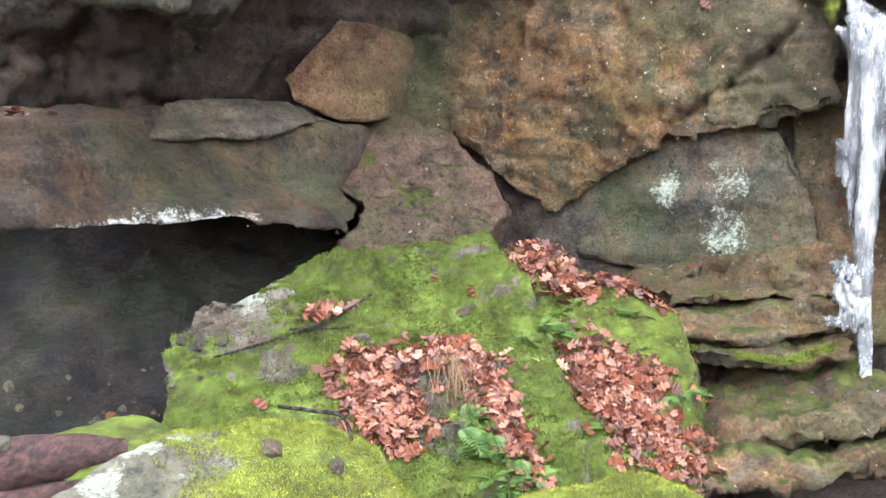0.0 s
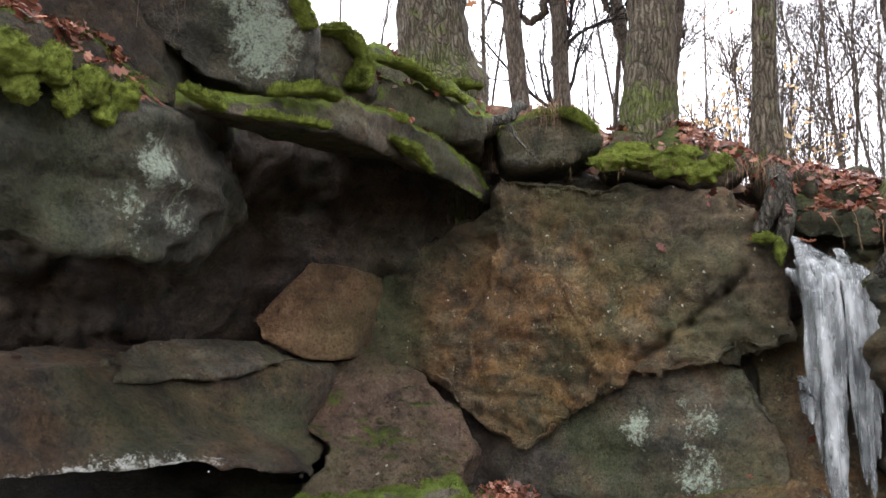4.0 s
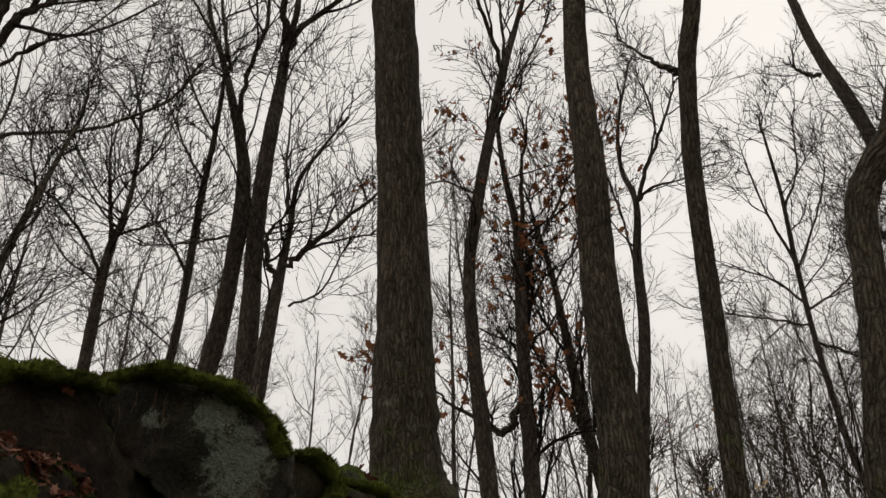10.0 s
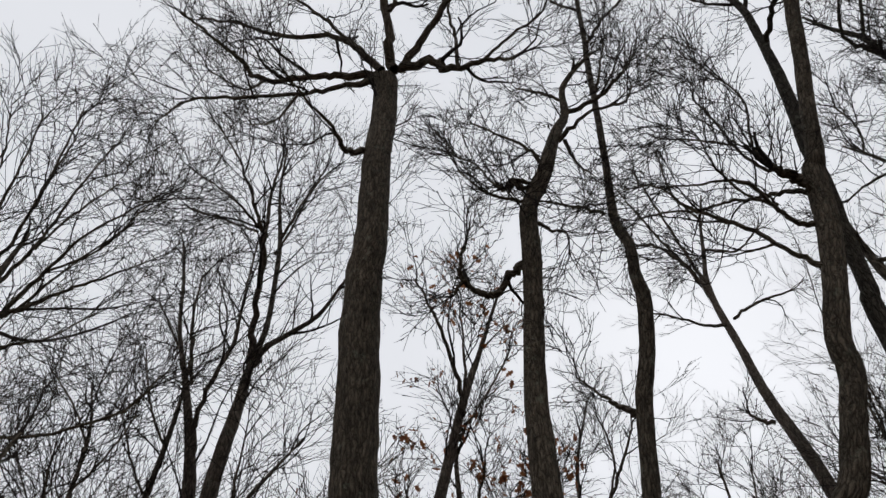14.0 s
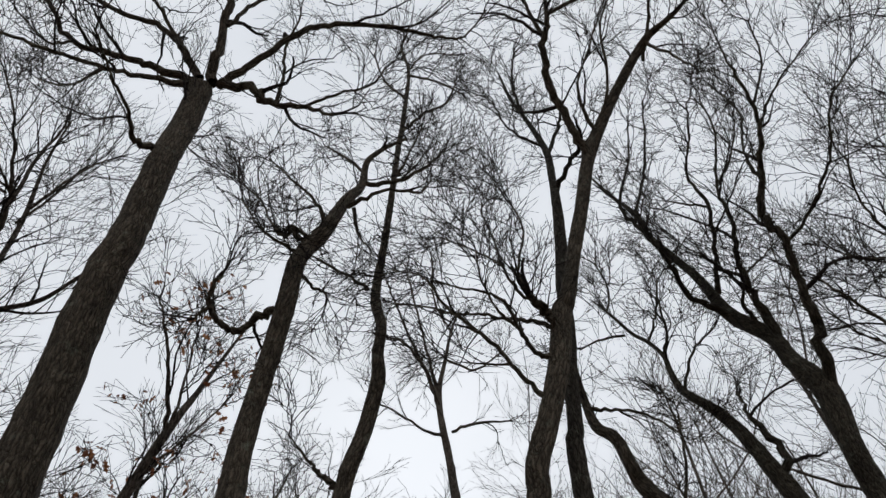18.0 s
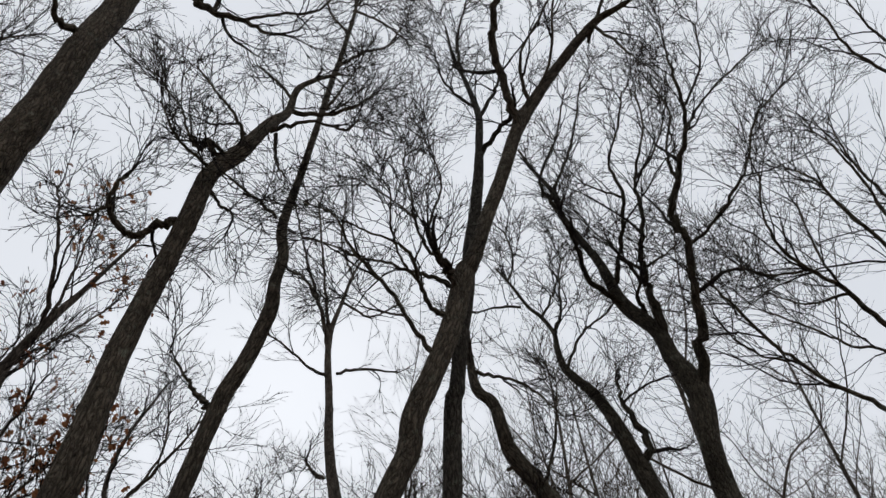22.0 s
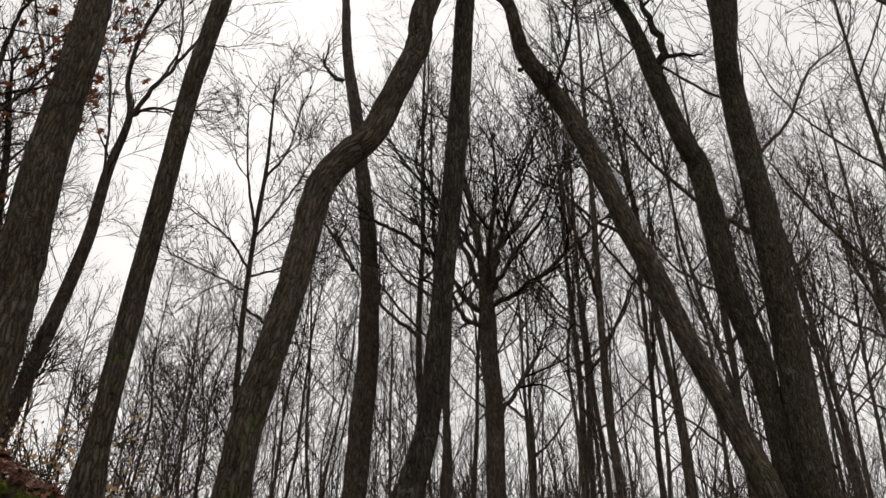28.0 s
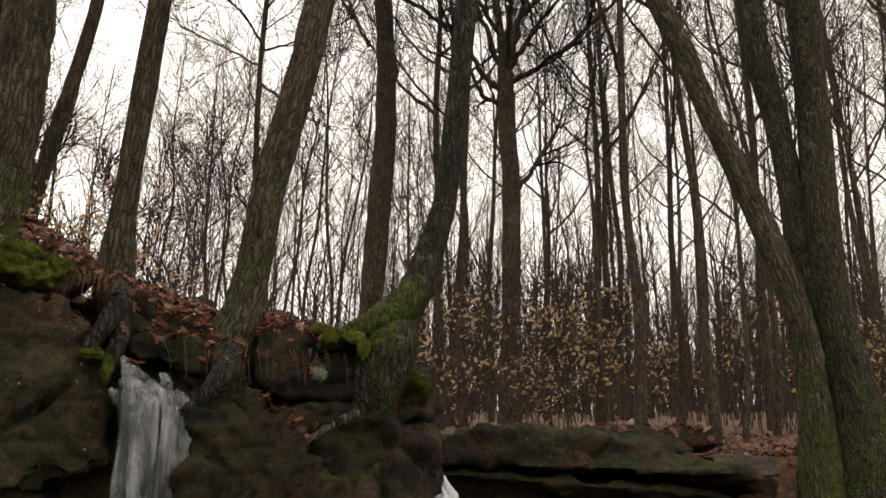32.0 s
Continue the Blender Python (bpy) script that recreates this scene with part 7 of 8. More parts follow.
# the sloping apron above them, and small hanging icicles
for k in range(9):
    u = k / 8
    strand("ice_apron", [(3.26 + 0.05 * u, 7.26, 2.86 - 0.03 * u, 0.008), (3.265 + 0.08 * u, 7.18, 2.8 - 0.03 * u, 0.022), (3.27 + 0.13 * u, 7.08, 2.7 - 0.03 * u, 0.032), (3.25 + 0.28 * u, 6.98 - 0.08 * u, 2.56 - 0.03 * u, 0.042), (3.23 + 0.44 * u, 6.95 - 0.2 * u, 2.44, 0.038), (3.23 + 0.45 * u, 6.92 - 0.2 * u, 2.36, 0.015)], 0.06)
for x0, y0, z0, z1, r0 in ((3.51, 6.86, 2.67, 2.47, 0.022), (3.54, 6.85, 2.66, 2.42, 0.026), (3.57, 6.85, 2.62, 2.45, 0.018), (3.73, 6.69, 2.26, 2.02, 0.035), (3.77, 6.68, 2.24, 2.08, 0.025), (3.70, 6.68, 2.2, 1.75, 0.014), (3.13, 6.83, 1.62, 1.1, 0.03), (3.17, 6.81, 1.6, 0.98, 0.032), (3.2, 6.8, 1.5, 1.2, 0.025)):
    strand("icicle", [(x0, y0 + 0.06, z0, r0 * 0.8), (x0, y0, z0 - 0.05, r0), (x0, y0, (z0 + z1) / 2, r0 * 0.8), (x0, y0, z1 + 0.04, r0 * 0.45), (x0, y0, z1, 0.004)])


def blob(name, centre, size, material, parent=None, rough=0.25, freq=3.0, seed=1, subdiv=4, off=(0, 0, 0)):
    bm = bmesh.new()
    bmesh.ops.create_icosphere(bm, subdivisions=subdiv, radius=1.0)
    co = np.array([v.co for v in bm.verts])
    d = 1 + rough * fbm(co, freq * 0.5, 4, seed)
    co = co * d[:, None] * np.array(size) + np.array(centre) - np.array(off)
    for v, p in zip(bm.verts, co):
        v.co = p
    for f in bm.faces:
        f.smooth = True
    return part(name, bm, material, parent)


for c, s, q in (((3.12, 6.56, 0.5), (0.08, 0.07, 0.2), 4), ((3.07, 6.55, 0.62), (0.06, 0.06, 0.1), 5), ((3.18, 6.56, 0.32), (0.08, 0.07, 0.14), 6), ((3.05, 6.6, 0.22), (0.08, 0.06, 0.04), 7)):
    blob("ice_mound", c, s, M_ICE, ice, 0.6, 5.0, q, 4, ice.location)

cascade = tagged(new("small_cascade"), "small white cascade spilling past the dark ledge", "waterfall")
for k in range(5):
    x0, y0 = 6.2 + 0.07 * k, 6.85 - 0.05 * k
    c = bend([(x0, y0 + 0.1, 2.02, 0.02), (x0 + 0.01, y0, 1.85, 0.04), (x0 + 0.06, y0 - 0.15, 1.62, 0.06), (x0 + 0.12, y0 - 0.3, 1.5, 0.05)], 6)
    v, f = tubes(c[None, :, :3], c[None, :, 3], 8, 0.15)
    part("jet", mesh_of("jet", v, f), M_FOAM, cascade)
blob("foam", (6.35, 6.4, 1.55), (0.4, 0.25, 0.07), M_FOAM, cascade, 0.5, 6, 9)

def moss_mat(name, tone):
    n = Nodes(name)
    col = n.ramp(n.noise(22, 6, 0.75), (0.3, tuple(c * 0.35 for c in tone)), (0.6, tone), (0.8, tuple(c * 1.6 for c in tone)))
    col = n.mix(0.85, col, n.ramp(n.noise(2.3, 5, 0.7), (0.38, 0.4), (0.6, 1.2)), "MULTIPLY")
    return n.done(col, 0.95, n.bump(n.noise(120, 5, 0.8), 1.0, 0.03), 0.1)


M_CUSHION = moss_mat("green_moss", (0.25, 0.3, 0.055))
M_SHOOT = moss_mat("moss_shoots", (0.18, 0.24, 0.04))
M_GLOW = moss_mat("yellow_moss_shoots", (0.46, 0.52, 0.08))


# ---- roots, log and twigs ----
M_ROOT = bark_mat("pale_root", (0.06, 0.055, 0.045), (0.2, 0.19, 0.16), -0.6, 3.0)


def stick(name, pts, label, material, category="twig", side=(), sides=8):
    root = tagged(new(name), label, category)
    root.location = pts[0][:3]
    off = np.array(pts[0][:3])
    c = bend(pts, 6)
    v, f = tubes(c[None, :, :3] - off, c[None, :, 3], sides, 0.05)
    part("stem", mesh_of("stem", v, f), material, root)
    for s_ in side:
        c = bend(s_, 5)
        v, f = tubes(c[None, :, :3] - off, c[None, :, 3], 6, 0.05)
        part("side_shoot", mesh_of("side_shoot", v, f), material, root)
    return root


stick("root", [(1.05, 7.9, 4.2, 0.05), (0.99, 7.7, 4.12, 0.05), (0.9, 7.65, 4.0, 0.055), (0.74, 7.66, 3.97, 0.045)], "pale dead root stub over the cliff edge", M_ROOT, "root", [[(0.9, 7.66, 3.97, 0.018), (0.95, 7.62, 3.82, 0.014), (1.08, 7.64, 3.68, 0.012), (1.19, 7.66, 3.57, 0.008)]])
stick("root", [(3.42, 7.9, 3.6, 0.1), (3.25, 7.32, 3.35, 0.1), (3.14, 7.2, 3.12, 0.09), (3.0, 7.22, 2.85, 0.06)], "grey-green tree root gripping the cliff", M_GRIP, "root", [[(3.3, 7.35, 3.3, 0.09), (3.24, 7.2, 3.0, 0.085), (3.17, 7.16, 2.75, 0.06)]])
stick("root", [(5.12, 6.2, 2.62, 0.07), (5.05, 6.19, 2.44, 0.06), (4.8, 6.24, 2.32, 0.04), (4.62, 6.3, 2.19, 0.032), (4.41, 6.38, 2.07, 0.02)], "pale root running down the dark rock", M_ROOT, "root", [[(4.62, 6.3, 2.19, 0.02), (4.5, 6.28, 2.08, 0.014), (4.46, 6.3, 1.98, 0.01)]])
stick("root", [(5.5, 5.95, 3.62, 0.15), (5.32, 5.98, 3.4, 0.17), (5.12, 6.05, 3.24, 0.15), (4.95, 6.12, 3.14, 0.11), (4.8, 6.26, 3.05, 0.08), (4.72, 6.42, 2.98, 0.05)], "thick mossy root arm gripping the cliff edge", M_FOOT, "root", [], 14)
stick("root", [(4.05, 6.85, 2.9, 0.16), (3.92, 6.62, 2.7, 0.12), (3.75, 6.6, 2.48, 0.07), (3.62, 6.75, 2.35, 0.03)], "gnarled root at the foot of the leaning tree", M_GRIP, "root")
n = Nodes("wet_red_wood")
v_ = n.scaled(6, 1.5, 6)
M_LOG = n.done(n.ramp(n.noise(5, 7, 0.7, v_), (0.38, (0.02, 0.012, 0.011)), (0.52, (0.06, 0.03, 0.025)), (0.66, (0.11, 0.055, 0.04))), 0.5, n.bump(n.noise(9, 7, 0.7, v_), 1.0, 0.03))
stick("fallen_log", [(-2.6, 3.1, 0.22, 0.13), (-2.1, 3.5, 0.2, 0.13), (-1.75, 3.8, 0.17, 0.11), (-1.52, 3.97, 0.15, 0.05)], "wet reddish-brown rotting log beside the boulders", M_LOG, "log", [[(-1.9, 3.5, 0.08, 0.06), (-1.7, 3.72, 0.05, 0.05), (-1.6, 3.85, 0.06, 0.02)]], 12)
stick("twig", [(-1.4, 5.15, 0.30, 0.007), (-1.1, 5.42, 0.34, 0.01), (-0.8, 5.7, 0.40, 0.009), (-0.5, 5.95, 0.55, 0.006)], "dark forked twig lying on the mossy boulder", M_TWIG, "twig", [[(-1.0, 5.5, 0.4, 0.01), (-0.8, 5.5, 0.4, 0.007), (-0.6, 5.45, 0.42, 0.004)]])
stick("twig", [(-0.63, 3.2, 0.6, 0.007), (-0.5, 3.15, 0.6, 0.009), (-0.38, 3.14, 0.58, 0.008), (-0.34, 3.1, 0.5, 0.006)], "short dark twig on the near boulder", M_TWIG, "twig")

# ---- things that lie on the surfaces ----
bpy.context.view_layer.update()
DEPS = bpy.context.evaluated_depsgraph_get()


def drop(x, y, z0):
    """The first surface under a place: point and normal."""
    hit, p, nn, _, ob, _ = scene.ray_cast(DEPS, Vector((x, y, z0)), Vector((0, 0, -1)))
    return (p, nn) if hit and ob.name.split(".")[0] not in ("crown", "trunk", "limb", "icicle", "ice_sheet", "foliage") else (None, None)


n = Nodes("single_leaves")
one_rnd = n.t.nodes.new("ShaderNodeObjectInfo").outputs["Random"]
one_col = n.ramp(one_rnd, (0.0, (0.08, 0.026, 0.017)), (0.2, (0.22, 0.085, 0.05)), (0.4, (0.42, 0.22, 0.15)), (0.6, (0.16, 0.05, 0.025)), (0.8, (0.34, 0.14, 0.08)), (1.0, (0.05, 0.02, 0.015)))
M_ONE = n.done(n.mix(0.5, one_col, n.ramp(n.noise(30, 4), (0.35, 0.4), (0.65, 1.0)), "MULTIPLY"), 0.36)
ONE_LEAF = []
for curl_ in (-0.7, 0.5, 1.0, 1.6):
    v, f = leaf_shape(curl_)
    v[:, 2] += 0.12 * np.sin(v[:, 1] * 5 + curl_)
    me = mesh_of("leaf", v - (0, 0.5, 0), f, False)
    me.materials.append(M_ONE)
    ONE_LEAF.append(me)


def litter(name, label, spots, size, seed, lift=0.02, singles=0):
    """Fallen leaves: spots are (x, y, drop height, spread along, spread across, turn, count)."""
    rng = np.random.default_rng(seed)
    P, N = [], []
    for x, y, z, a, b, turn, count in spots:
        c, s = math.cos(radians(turn)), math.sin(radians(turn))
        for _ in range(count):
            u, v = rng.normal(0, a), rng.normal(0, b)
            p, nn = drop(x + u * c - v * s, y + u * s + v * c, z)
            if p and nn.z > 0.15:
                P.append(p + nn * lift * rng.random())
                N.append(nn)
    ob = part(name, scatter_leaves(name, np.array(P), np.array(N), size, 0.45, seed), M_LITTER)
    for p, nn in list(zip(P, N))[:: max(1, len(P) // singles) if singles else len(P) + 1][:singles]:
        one = new("leaf", ONE_LEAF[rng.integers(0, 4)])
        one.parent = ob
        tilt = (nn + Vector(rng.normal(0, 0.3, 3))).to_track_quat("Z", "Y").to_matrix().to_4x4()
        one.matrix_basis = Matrix.Translation(p + nn * 0.035) @ tilt @ pose(0, 0, 0, 0, 0, rng.uniform(0, 360)) @ Matrix.Scale(size * rng.uniform(0.8, 1.25), 4)
    return tagged(ob, label, "leaves", kind="" if singles else "stuff")


litter("leaf_drift", "drift of wet pinkish-brown oak leaves on the mossy boulder", [(-0.44, 5.4, 2.5, 0.14, 0.09, 20, 400), (-0.33, 5.22, 2.5, 0.12, 0.1, 0, 330), (-0.02, 5.63, 2.5, 0.2, 0.055, 8, 290), (0.26, 5.5, 2.5, 0.12, 0.07, -50, 250), (0.44, 5.25, 2.5, 0.14, 0.06, -70, 200), (-0.85, 5.75, 2.5, 0.1, 0.03, 35, 24)], 0.105, 21, 0.05, 150)
litter("leaf_drift", "drift of rusty fallen leaves between the boulders", [(1.2, 6.0, 2.5, 0.2, 0.14, -50, 640), (1.42, 5.72, 2.5, 0.22, 0.14, -60, 680), (0.76, 7.2, 2.2, 0.12, 0.14, -60, 200), (1.0, 7.0, 2.0, 0.16, 0.12, -30, 200), (1.6, 6.95, 1.4, 0.3, 0.08, -15, 200)], 0.105, 22, 0.05, 150)
litter("leaf_drift", "rusty fallen leaves along the cliff top", [(1.3, 8.4, 5.2, 0.5, 0.25, 0, 300), (2.4, 7.95, 4.9, 0.45, 0.2, -20, 520), (2.9, 7.8, 4.6, 0.3, 0.2, -20, 260), (3.8, 7.4, 4.2, 0.35, 0.2, -40, 420), (4.2, 7.2, 4.0, 0.3, 0.2, -40, 200), (4.8, 6.9, 4.0, 0.4, 0.25, -20, 420), (4.3, 6.85, 3.9, 0.35, 0.12, -35, 260), (5.1, 6.6, 3.7, 0.3, 0.12, -20, 160), (3.5, 7.3, 3.4, 0.25, 0.12, 0, 90), (-2.1, 4.5, 5, 0.4, 0.12, 25, 260), (4.45, 6.6, 3.7, 0.3, 0.08, -30, 80), (-1.95, 4.3, 5, 0.25, 0.06, 45, 120), (-0.2, 7.2, 6, 0.5, 0.3, 45, 120), (-2.0, 5.6, 6, 0.5, 0.4, 0, 120)], 0.1, 23, 0.04)
litter("leaf_drift", "carpet of dry leaves on the woodland floor", [(10.0, 6.2, 6, 0.8, 0.5, -40, 700), (11.0, 5.0, 6, 0.8, 0.8, 0, 700), (12.5, 7.5, 8, 1.8, 1.6, 0, 1100), (9.0, 8.6, 6, 1.2, 0.7, 0, 600), (10.0, 3.6, 6, 0.5, 0.5, 0, 260), (14.5, 8.5, 9, 1.6, 1.6, 0, 800), (13.0, 10.5, 9, 1.5, 1.5, 0, 700), (17.0, 11.0, 10, 2.0, 2.0, 0, 800)], 0.13, 24, 0.04)



def pebbles(name, label, spots, material, seed):
    """Small stones: spots are (x, y, drop height, spread, size, count)."""
    rng = np.random.default_rng(seed)
    t = (1 + 5**0.5) / 2
    ico = np.array([(-1, t, 0), (1, t, 0), (-1, -t, 0), (1, -t, 0), (0, -1, t), (0, 1, t), (0, -1, -t), (0, 1, -t), (t, 0, -1), (t, 0, 1), (-t, 0, -1), (-t, 0, 1)]) / 1.9
    tri = np.array([(0, 11, 5), (0, 5, 1), (0, 1, 7), (0, 7, 10), (0, 10, 11), (1, 5, 9), (5, 11, 4), (11, 10, 2), (10, 7, 6), (7, 1, 8), (3, 9, 4), (3, 4, 2), (3, 2, 6), (3, 6, 8), (3, 8, 9), (4, 9, 5), (2, 4, 11), (6, 2, 10), (8, 6, 7), (9, 8, 1)])
    V, F, k = [], [], 0
    for x, y, z, spread_, size, count in spots:
        for _ in range(count):
            p, nn = drop(x + rng.normal(0, spread_), y + rng.normal(0, spread_), z)
            if p:
                V.append(ico * rng.uniform(0.6, 1.3, (12, 1)) * size * rng.uniform(0.4, 1.4) * rng.uniform(0.6, 1.2, 3) + np.array(p))
                F.append(tri + k)
                k += 12
    return tagged(part(name, mesh_of(name, np.vstack(V), np.vstack(F), False), material), label, "stones", kind="stuff")


pebbles("rubble", "brown crumbled stones and dirt on the rocks", [(0.05, 7.5, 1.9, 0.3, 0.03, 160), (-0.1, 7.2, 1.6, 0.25, 0.025, 120), (0.5, 7.7, 1.7, 0.2, 0.025, 60)], M_DIRT, 31)
pebbles("gravel", "grey gravel on the floor of the hollow", [(-1.7, 5.6, 0.9, 0.25, 0.03, 80), (-2.2, 5.4, 0.9, 0.3, 0.03, 80), (0.3, 1.0, 1.0, 1.5, 0.05, 250)], M_GREY, 32)


def straw(name, label, tufts, material, seed):
    """Dry roots and grass hanging in tufts: (x, y, z, spread, length, count)."""
    rng = np.random.default_rng(seed)
    P = []
    for x, y, z, spread_, length, count in tufts:
        a = np.array((x, y, z)) + rng.normal(0, 1, (count, 3)) * (spread_, spread_ * 0.5, 0.02)
        side = rng.normal(0, 0.12, (count, 2)) + (0.0, -0.18)
        ln = length * rng.uniform(0.4, 1.1, count)
        u = np.linspace(0, 1, 5)
        q = np.stack([a[:, :1] + side[:, :1] * ln[:, None] * np.sqrt(u), a[:, 1:2] + side[:, 1:] * ln[:, None] * np.sqrt(u), a[:, 2:] - ln[:, None] * u**1.3 + 0.02], -1)
        P.append(q + rng.normal(0, 0.008, q.shape))
    P = np.vstack(P)
    R = np.full(P.shape[:2], 0.0028) * np.linspace(1, 0.5, 5)
    v, f = tubes(P, R, 3)
    return tagged(part(name, mesh_of(name, v, f), material), label, "roots", kind="stuff")


M_STRAW = leaf_mat("dry_straw", (0.22, 0.13, 0.07), (0.34, 0.22, 0.12), (0.14, 0.08, 0.05))
straw("dry_roots", "dry brown rootlets and grass hanging from the edges", [(0.05, 5.55, 0.2, 0.06, 0.5, 60), (0.12, 5.45, 0.1, 0.05, 0.45, 40), (1.25, 7.7, 4.15, 0.08, 0.3, 40), (-2.0, 5.0, 4.1, 0.35, 0.4, 40), (-1.5, 5.1, 4.15, 0.2, 0.3, 20), (3.05, 7.35, 3.5, 0.15, 0.3, 40), (4.1, 6.75, 2.9, 0.3, 0.3, 40), (4.7, 6.4, 2.9, 0.2, 0.3, 30), (2.2, 7.5, 3.5, 0.4, 0.12, 60)], M_STRAW, 33)

# ferns
n = Nodes("fern_green")
M_FERN = n.done(n.ramp(n.noise(9, 4), (0.3, (0.025, 0.055, 0.012)), (0.7, (0.09, 0.16, 0.03))), 0.5)


def frond_mesh(length, pairs, droop, seed):
    rng = np.random.default_rng(seed)
    V, F = [], []
    for k in range(pairs):
        u = (k + 0.6) / pairs
        x, z = length * u, 0.35 * length * u - droop * length * u * u
        w = 0.3 * length * math.sin(math.pi * (0.12 + 0.86 * u)) + 0.01
        t = length / pairs * 0.5
        for sgn in (1, -1):
            b = len(V)
            V += [(x - t, 0, z), (x + t * 0.6, 0, z), (x + t * 0.9 + w * 0.25, sgn * w, z - 0.15 * w + rng.normal(0, 0.004)), (x + t * 0.1, sgn * w * 0.55, z + 0.004)]
            F.append((b, b + 1, b + 2, b + 3))
    for k in range(pairs):
        u0, u1 = k / pairs, (k + 1) / pairs
        b = len(V)
        V += [(length * u, s_ * 0.004, 0.35 * length * u - droop * length * u * u + 0.003) for u in (u0, u1) for s_ in (1, -1)]
        F.append((b, b + 1, b + 3, b + 2))
    return mesh_of("frond", V, F, False)


FRONDS = [frond_mesh(0.24, 13, 0.75, 1), frond_mesh(0.3, 15, 0.9, 2), frond_mesh(0.19, 11, 0.65, 3)]
for me in FRONDS:
    me.materials.append(M_FERN)
rf = random.Random(5)
for x, y, z, k in ((0.24, 5.4, 2, 6), (0.3, 5.26, 2, 7), (0.36, 5.12, 2, 7), (0.22, 5.14, 2, 6), (0.42, 5.0, 2, 6), (0.3, 4.98, 2, 6), (0.5, 5.05, 2, 6), (0.12, 5.2, 2, 5), (0.72, 6.22, 2, 6), (0.62, 5.98, 2, 6), (0.8, 6.45, 2, 5), (0.98, 6.75, 2, 5), (1.4, 5.55, 2, 6), (1.55, 5.62, 2, 6), (1.3, 5.4, 2, 6), (1.65, 5.9, 2, 5), (1.1, 5.7, 2, 5), (0.95, 6.2, 2, 4), (1.5, 6.6, 1.4, 5), (0.17, 5.4, 2, 6), (0.28, 5.32, 2, 6), (0.45, 5.12, 2, 6), (0.57, 5.0, 2, 6), (0.4, 4.95, 2, 5), (0.22, 5.1, 2, 6), (1.14, 5.2, 2, 6), (1.25, 5.3, 2, 6), (1.36, 5.45, 2, 6), (0.88, 6.4, 2, 6), (0.92, 6.55, 2, 5), (0.7, 6.08, 2, 5), (3.2, 7.7, 6, 4), (3.0, 7.75, 6, 4)):
    p, nn = drop(x, y, z)
    if not p:
        continue
    fern = tagged(new("fern"), "small green polypody fern growing among the leaves", "fern", "ferns on the boulders")
    fern.location = p
    for j in range(k):
        fr = new("frond", FRONDS[rf.randrange(3)])
        fr.parent = fern
        fr.matrix_basis = pose(0, 0, -0.01, rf.uniform(-15, 15), rf.uniform(-45, 5), 360 * j / k + rf.uniform(-25, 25)) @ Matrix.Scale(rf.uniform(0.45, 0.8), 4)


# moss: cushions on the edge, and short shoots on the boulders
def shoots(ob, density, height, least, seed, material, label="", bare=()):
    """Moss shoots on the upward faces of a thing: one joined mesh."""
    me = ob.data
    rng = np.random.default_rng(seed)
    me.calc_loop_triangles()
    tri = np.empty(len(me.loop_triangles) * 3, np.int32)
    me.loop_triangles.foreach_get("vertices", tri)
    co = np.empty(len(me.vertices) * 3, np.float32)
    me.vertices.foreach_get("co", co)
    co, tri = co.reshape(-1, 3).astype(float), tri.reshape(-1, 3)
    A, B, C_ = co[tri[:, 0]], co[tri[:, 1]], co[tri[:, 2]]
    nr = np.cross(B - A, C_ - A)
    area = np.linalg.norm(nr, axis=1) / 2
    nr = nr / (2 * area[:, None] + 1e-12)
    w = area * np.clip((nr[:, 2] - least + 0.5 * fbm(A, 3.2, 3, seed)) * 3, 0, 1) * (nr @ np.array([0, -0.5, 0.85]) > 0.0)
    for p, radius in bare:
        w = w * (np.linalg.norm(A - np.array(p), axis=1) > radius * (0.8 + 0.4 * fbm(A, 6, 2, seed)))
    count = int(w.sum() * density)
    i = rng.choice(len(w), count, p=w / w.sum())
    a, b = rng.random((2, count, 1))
    flip = a + b > 1
    a, b = np.where(flip, 1 - a, a), np.where(flip, 1 - b, b)
    p = A[i] + a * (B[i] - A[i]) + b * (C_[i] - A[i])
    d = nr[i] + 0.55 * rng.standard_normal((count, 3)) + (0, 0, 0.3)
    d /= np.linalg.norm(d, axis=1, keepdims=True)
    s = np.cross(d, rng.standard_normal((count, 3)))
    s /= np.linalg.norm(s, axis=1, keepdims=True)
    h = height * (0.5 + rng.random((count, 1)))
    V = np.stack([p - s * h * 0.22 - d * 0.004, p + s * h * 0.22 - d * 0.004, p + d * h], 1).reshape(-1, 3)
    sh = part("moss", mesh_of("moss", V, np.arange(count * 3).reshape(-1, 3), False), material, ob, label)
    tagged(sh, kind="stuff")


for ob in list(scene.objects):
    base = ob.name.split(".")[0]
    if base == "near_boulder":
        shoots(ob, 22000, 0.014, 0.35, 3, M_GLOW, bare=[((-1.08, 2.9, 0.45), 0.24), ((-1.25, 2.7, 0.4), 0.3)])
    elif base == "main_boulder":
        shoots(ob, 8000, 0.02, 0.3, 4, M_SHOOT, bare=[((-1.45, 5.75, 0.5), 0.4), ((-0.05, 5.2, 0.0), 0.3)])
    elif base in ("side_boulder", "cap_boulder", "moss_rock", "roof_slab", "left_bench"):
        shoots(ob, 3500, 0.022, 0.55, 5, M_CUSHION)

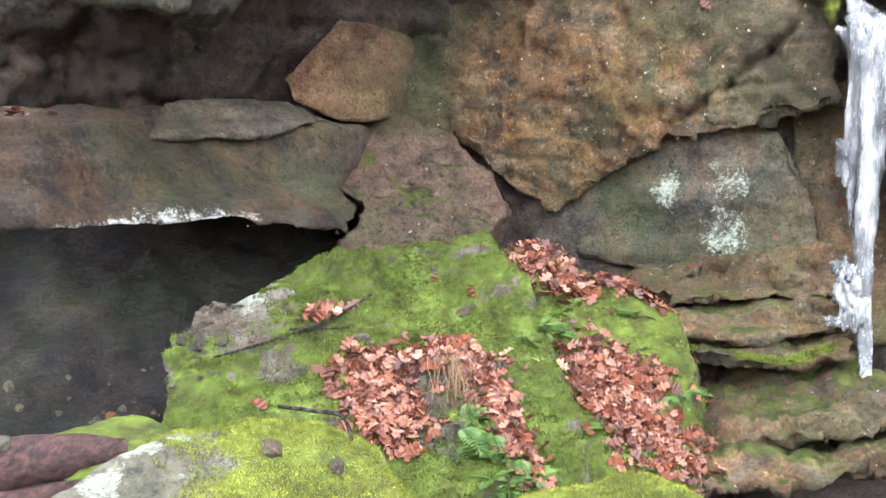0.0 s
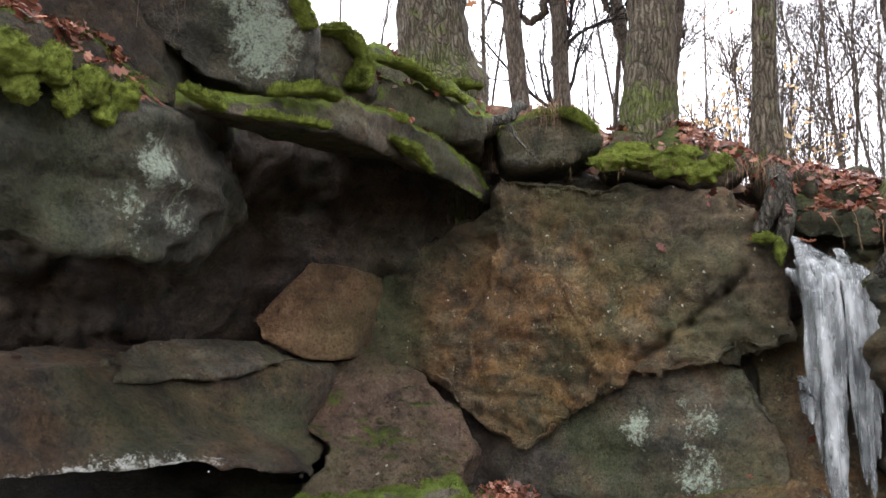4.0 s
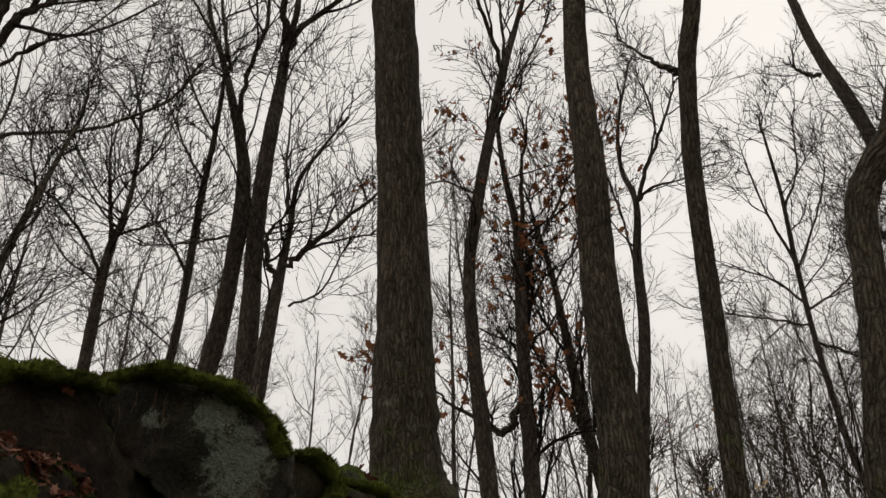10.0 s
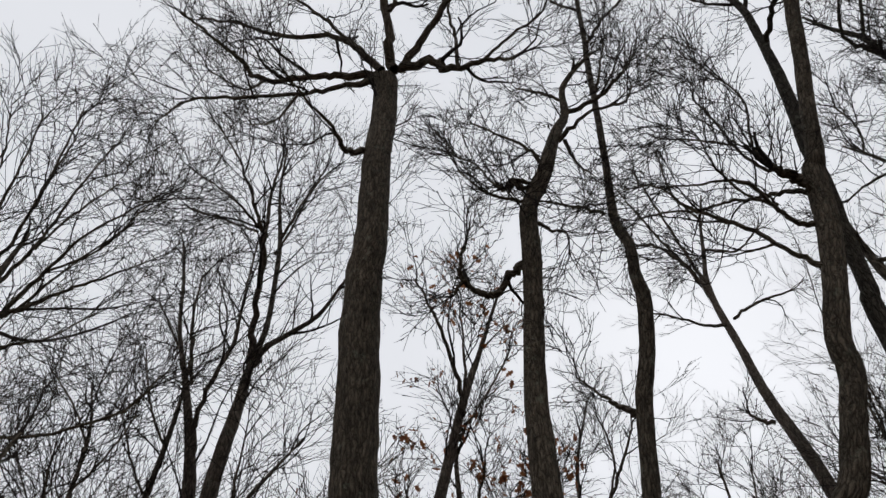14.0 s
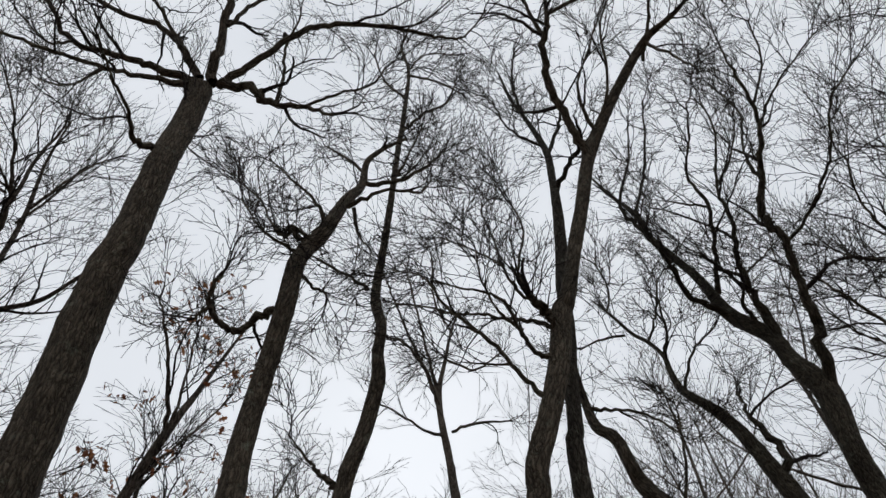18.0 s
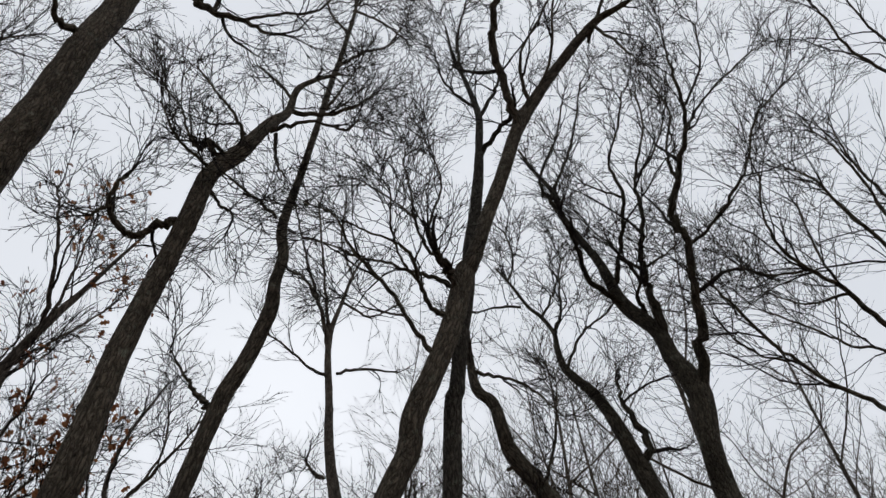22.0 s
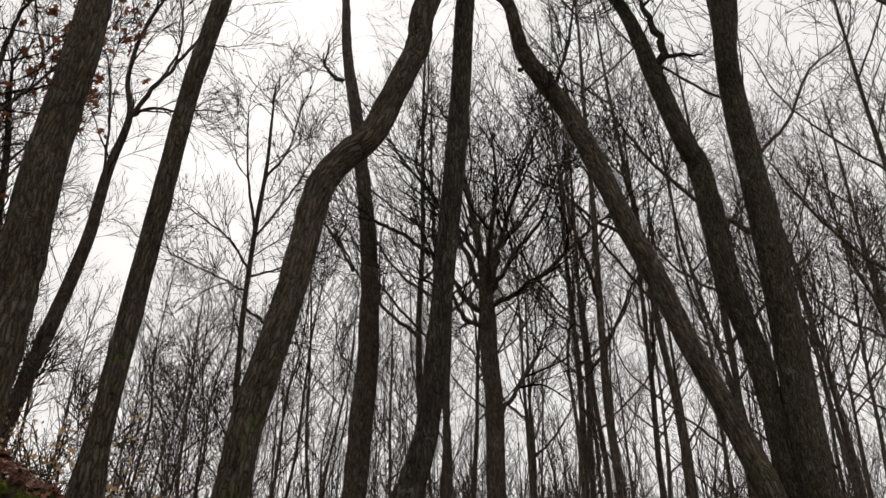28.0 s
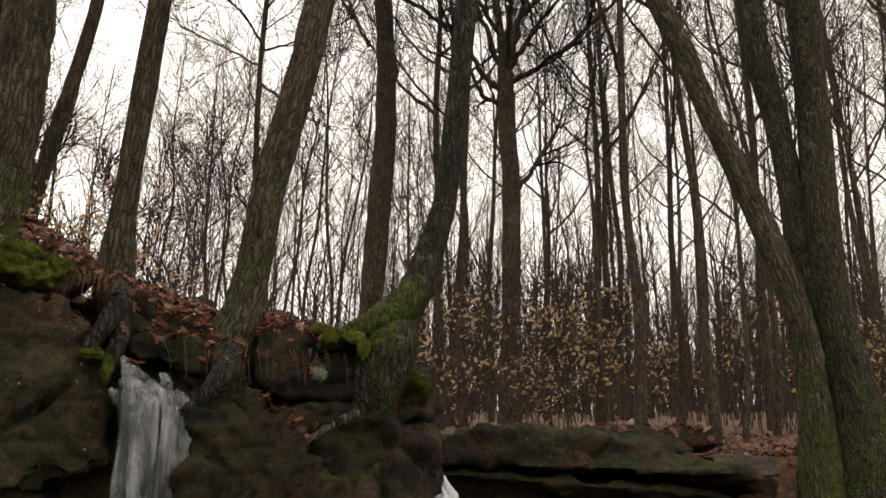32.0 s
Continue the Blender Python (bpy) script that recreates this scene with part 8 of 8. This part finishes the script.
for c, s, q in (((1.86, 7.6, 3.6), (0.26, 0.16, 0.12), 1), ((2.1, 7.52, 3.58), (0.22, 0.16, 0.11), 2), ((2.35, 7.46, 3.5), (0.24, 0.16, 0.12), 3), ((2.6, 7.42, 3.44), (0.22, 0.16, 0.13), 4), ((2.45, 7.5, 3.62), (0.2, 0.16, 0.1), 5), ((2.02, 7.6, 3.68), (0.2, 0.16, 0.1), 6), ((2.75, 7.4, 3.5), (0.14, 0.14, 0.12), 7),
                ((-1.97, 4.02, 3.22), (0.2, 0.14, 0.15), 8), ((-1.8, 4.2, 3.22), (0.12, 0.12, 0.13), 9), ((-1.68, 4.4, 3.16), (0.13, 0.12, 0.14), 10), ((-1.56, 4.55, 3.16), (0.12, 0.12, 0.12), 11), ((-2.2, 3.95, 3.3), (0.22, 0.15, 0.16), 12), ((-1.9, 4.1, 3.1), (0.1, 0.09, 0.12), 15), ((-1.75, 4.28, 3.08), (0.09, 0.09, 0.11), 16), ((-1.62, 4.46, 3.05), (0.08, 0.08, 0.09), 17), ((-2.08, 3.98, 3.2), (0.12, 0.1, 0.14), 18), ((-2.35, 3.9, 3.36), (0.16, 0.12, 0.13), 19), ((3.13, 7.12, 2.68), (0.06, 0.07, 0.14), 13), ((3.02, 7.16, 2.8), (0.14, 0.08, 0.06), 14), ((4.86, 6.1, 3.06), (0.13, 0.09, 0.08), 20), ((4.92, 6.03, 2.95), (0.07, 0.07, 0.11), 21), ((4.7, 6.22, 3.04), (0.1, 0.08, 0.06), 22)):
    cushion = blob("moss_cushion", c, tuple(0.78 * w for w in s), M_CUSHION, None, 0.35, 4.0, q, 4)
    tagged(cushion, "plump bright green moss cushion on the cliff edge", "moss", "moss cushions")
    shoots(cushion, 9000, 0.02, -0.4, q, M_CUSHION)

for q, line in enumerate(MOSS_RIMS):
    c = bend(line, 8)
    v, f = tubes(c[None, :, :3], c[None, :, 3], 14)
    ring = v.reshape(len(c), 14, 3)
    mid = ring.mean(1, keepdims=True)
    ring = mid + (ring - mid) * (1 + 0.75 * fbm(v * 1.0, 8.0, 3, q + 3)).reshape(len(c), 14, 1) * np.array((1.1, 1.1, 0.45))
    ends = np.vstack([ring.reshape(-1, 3), mid[0], mid[-1]])
    k = len(c) * 14
    caps = [(k, (j + 1) % 14, j, j) for j in range(14)] + [(k + 1, k - 14 + j, k - 14 + (j + 1) % 14, k - 14 + (j + 1) % 14) for j in range(14)]
    bm = bmesh.new()
    vs = [bm.verts.new(p) for p in ends]
    for face in list(map(tuple, f)) + [tuple(int(i) for i in cp[:3]) for cp in caps]:
        bm.faces.new([vs[i] for i in face]).smooth = True
    rim = part("moss_strip", bm, M_CUSHION)
    tagged(rim, "thick green moss draped over the rock rim", "moss", "moss along the rims")
    shoots(rim, 12000, 0.03, -0.6, q + 40, M_CUSHION)
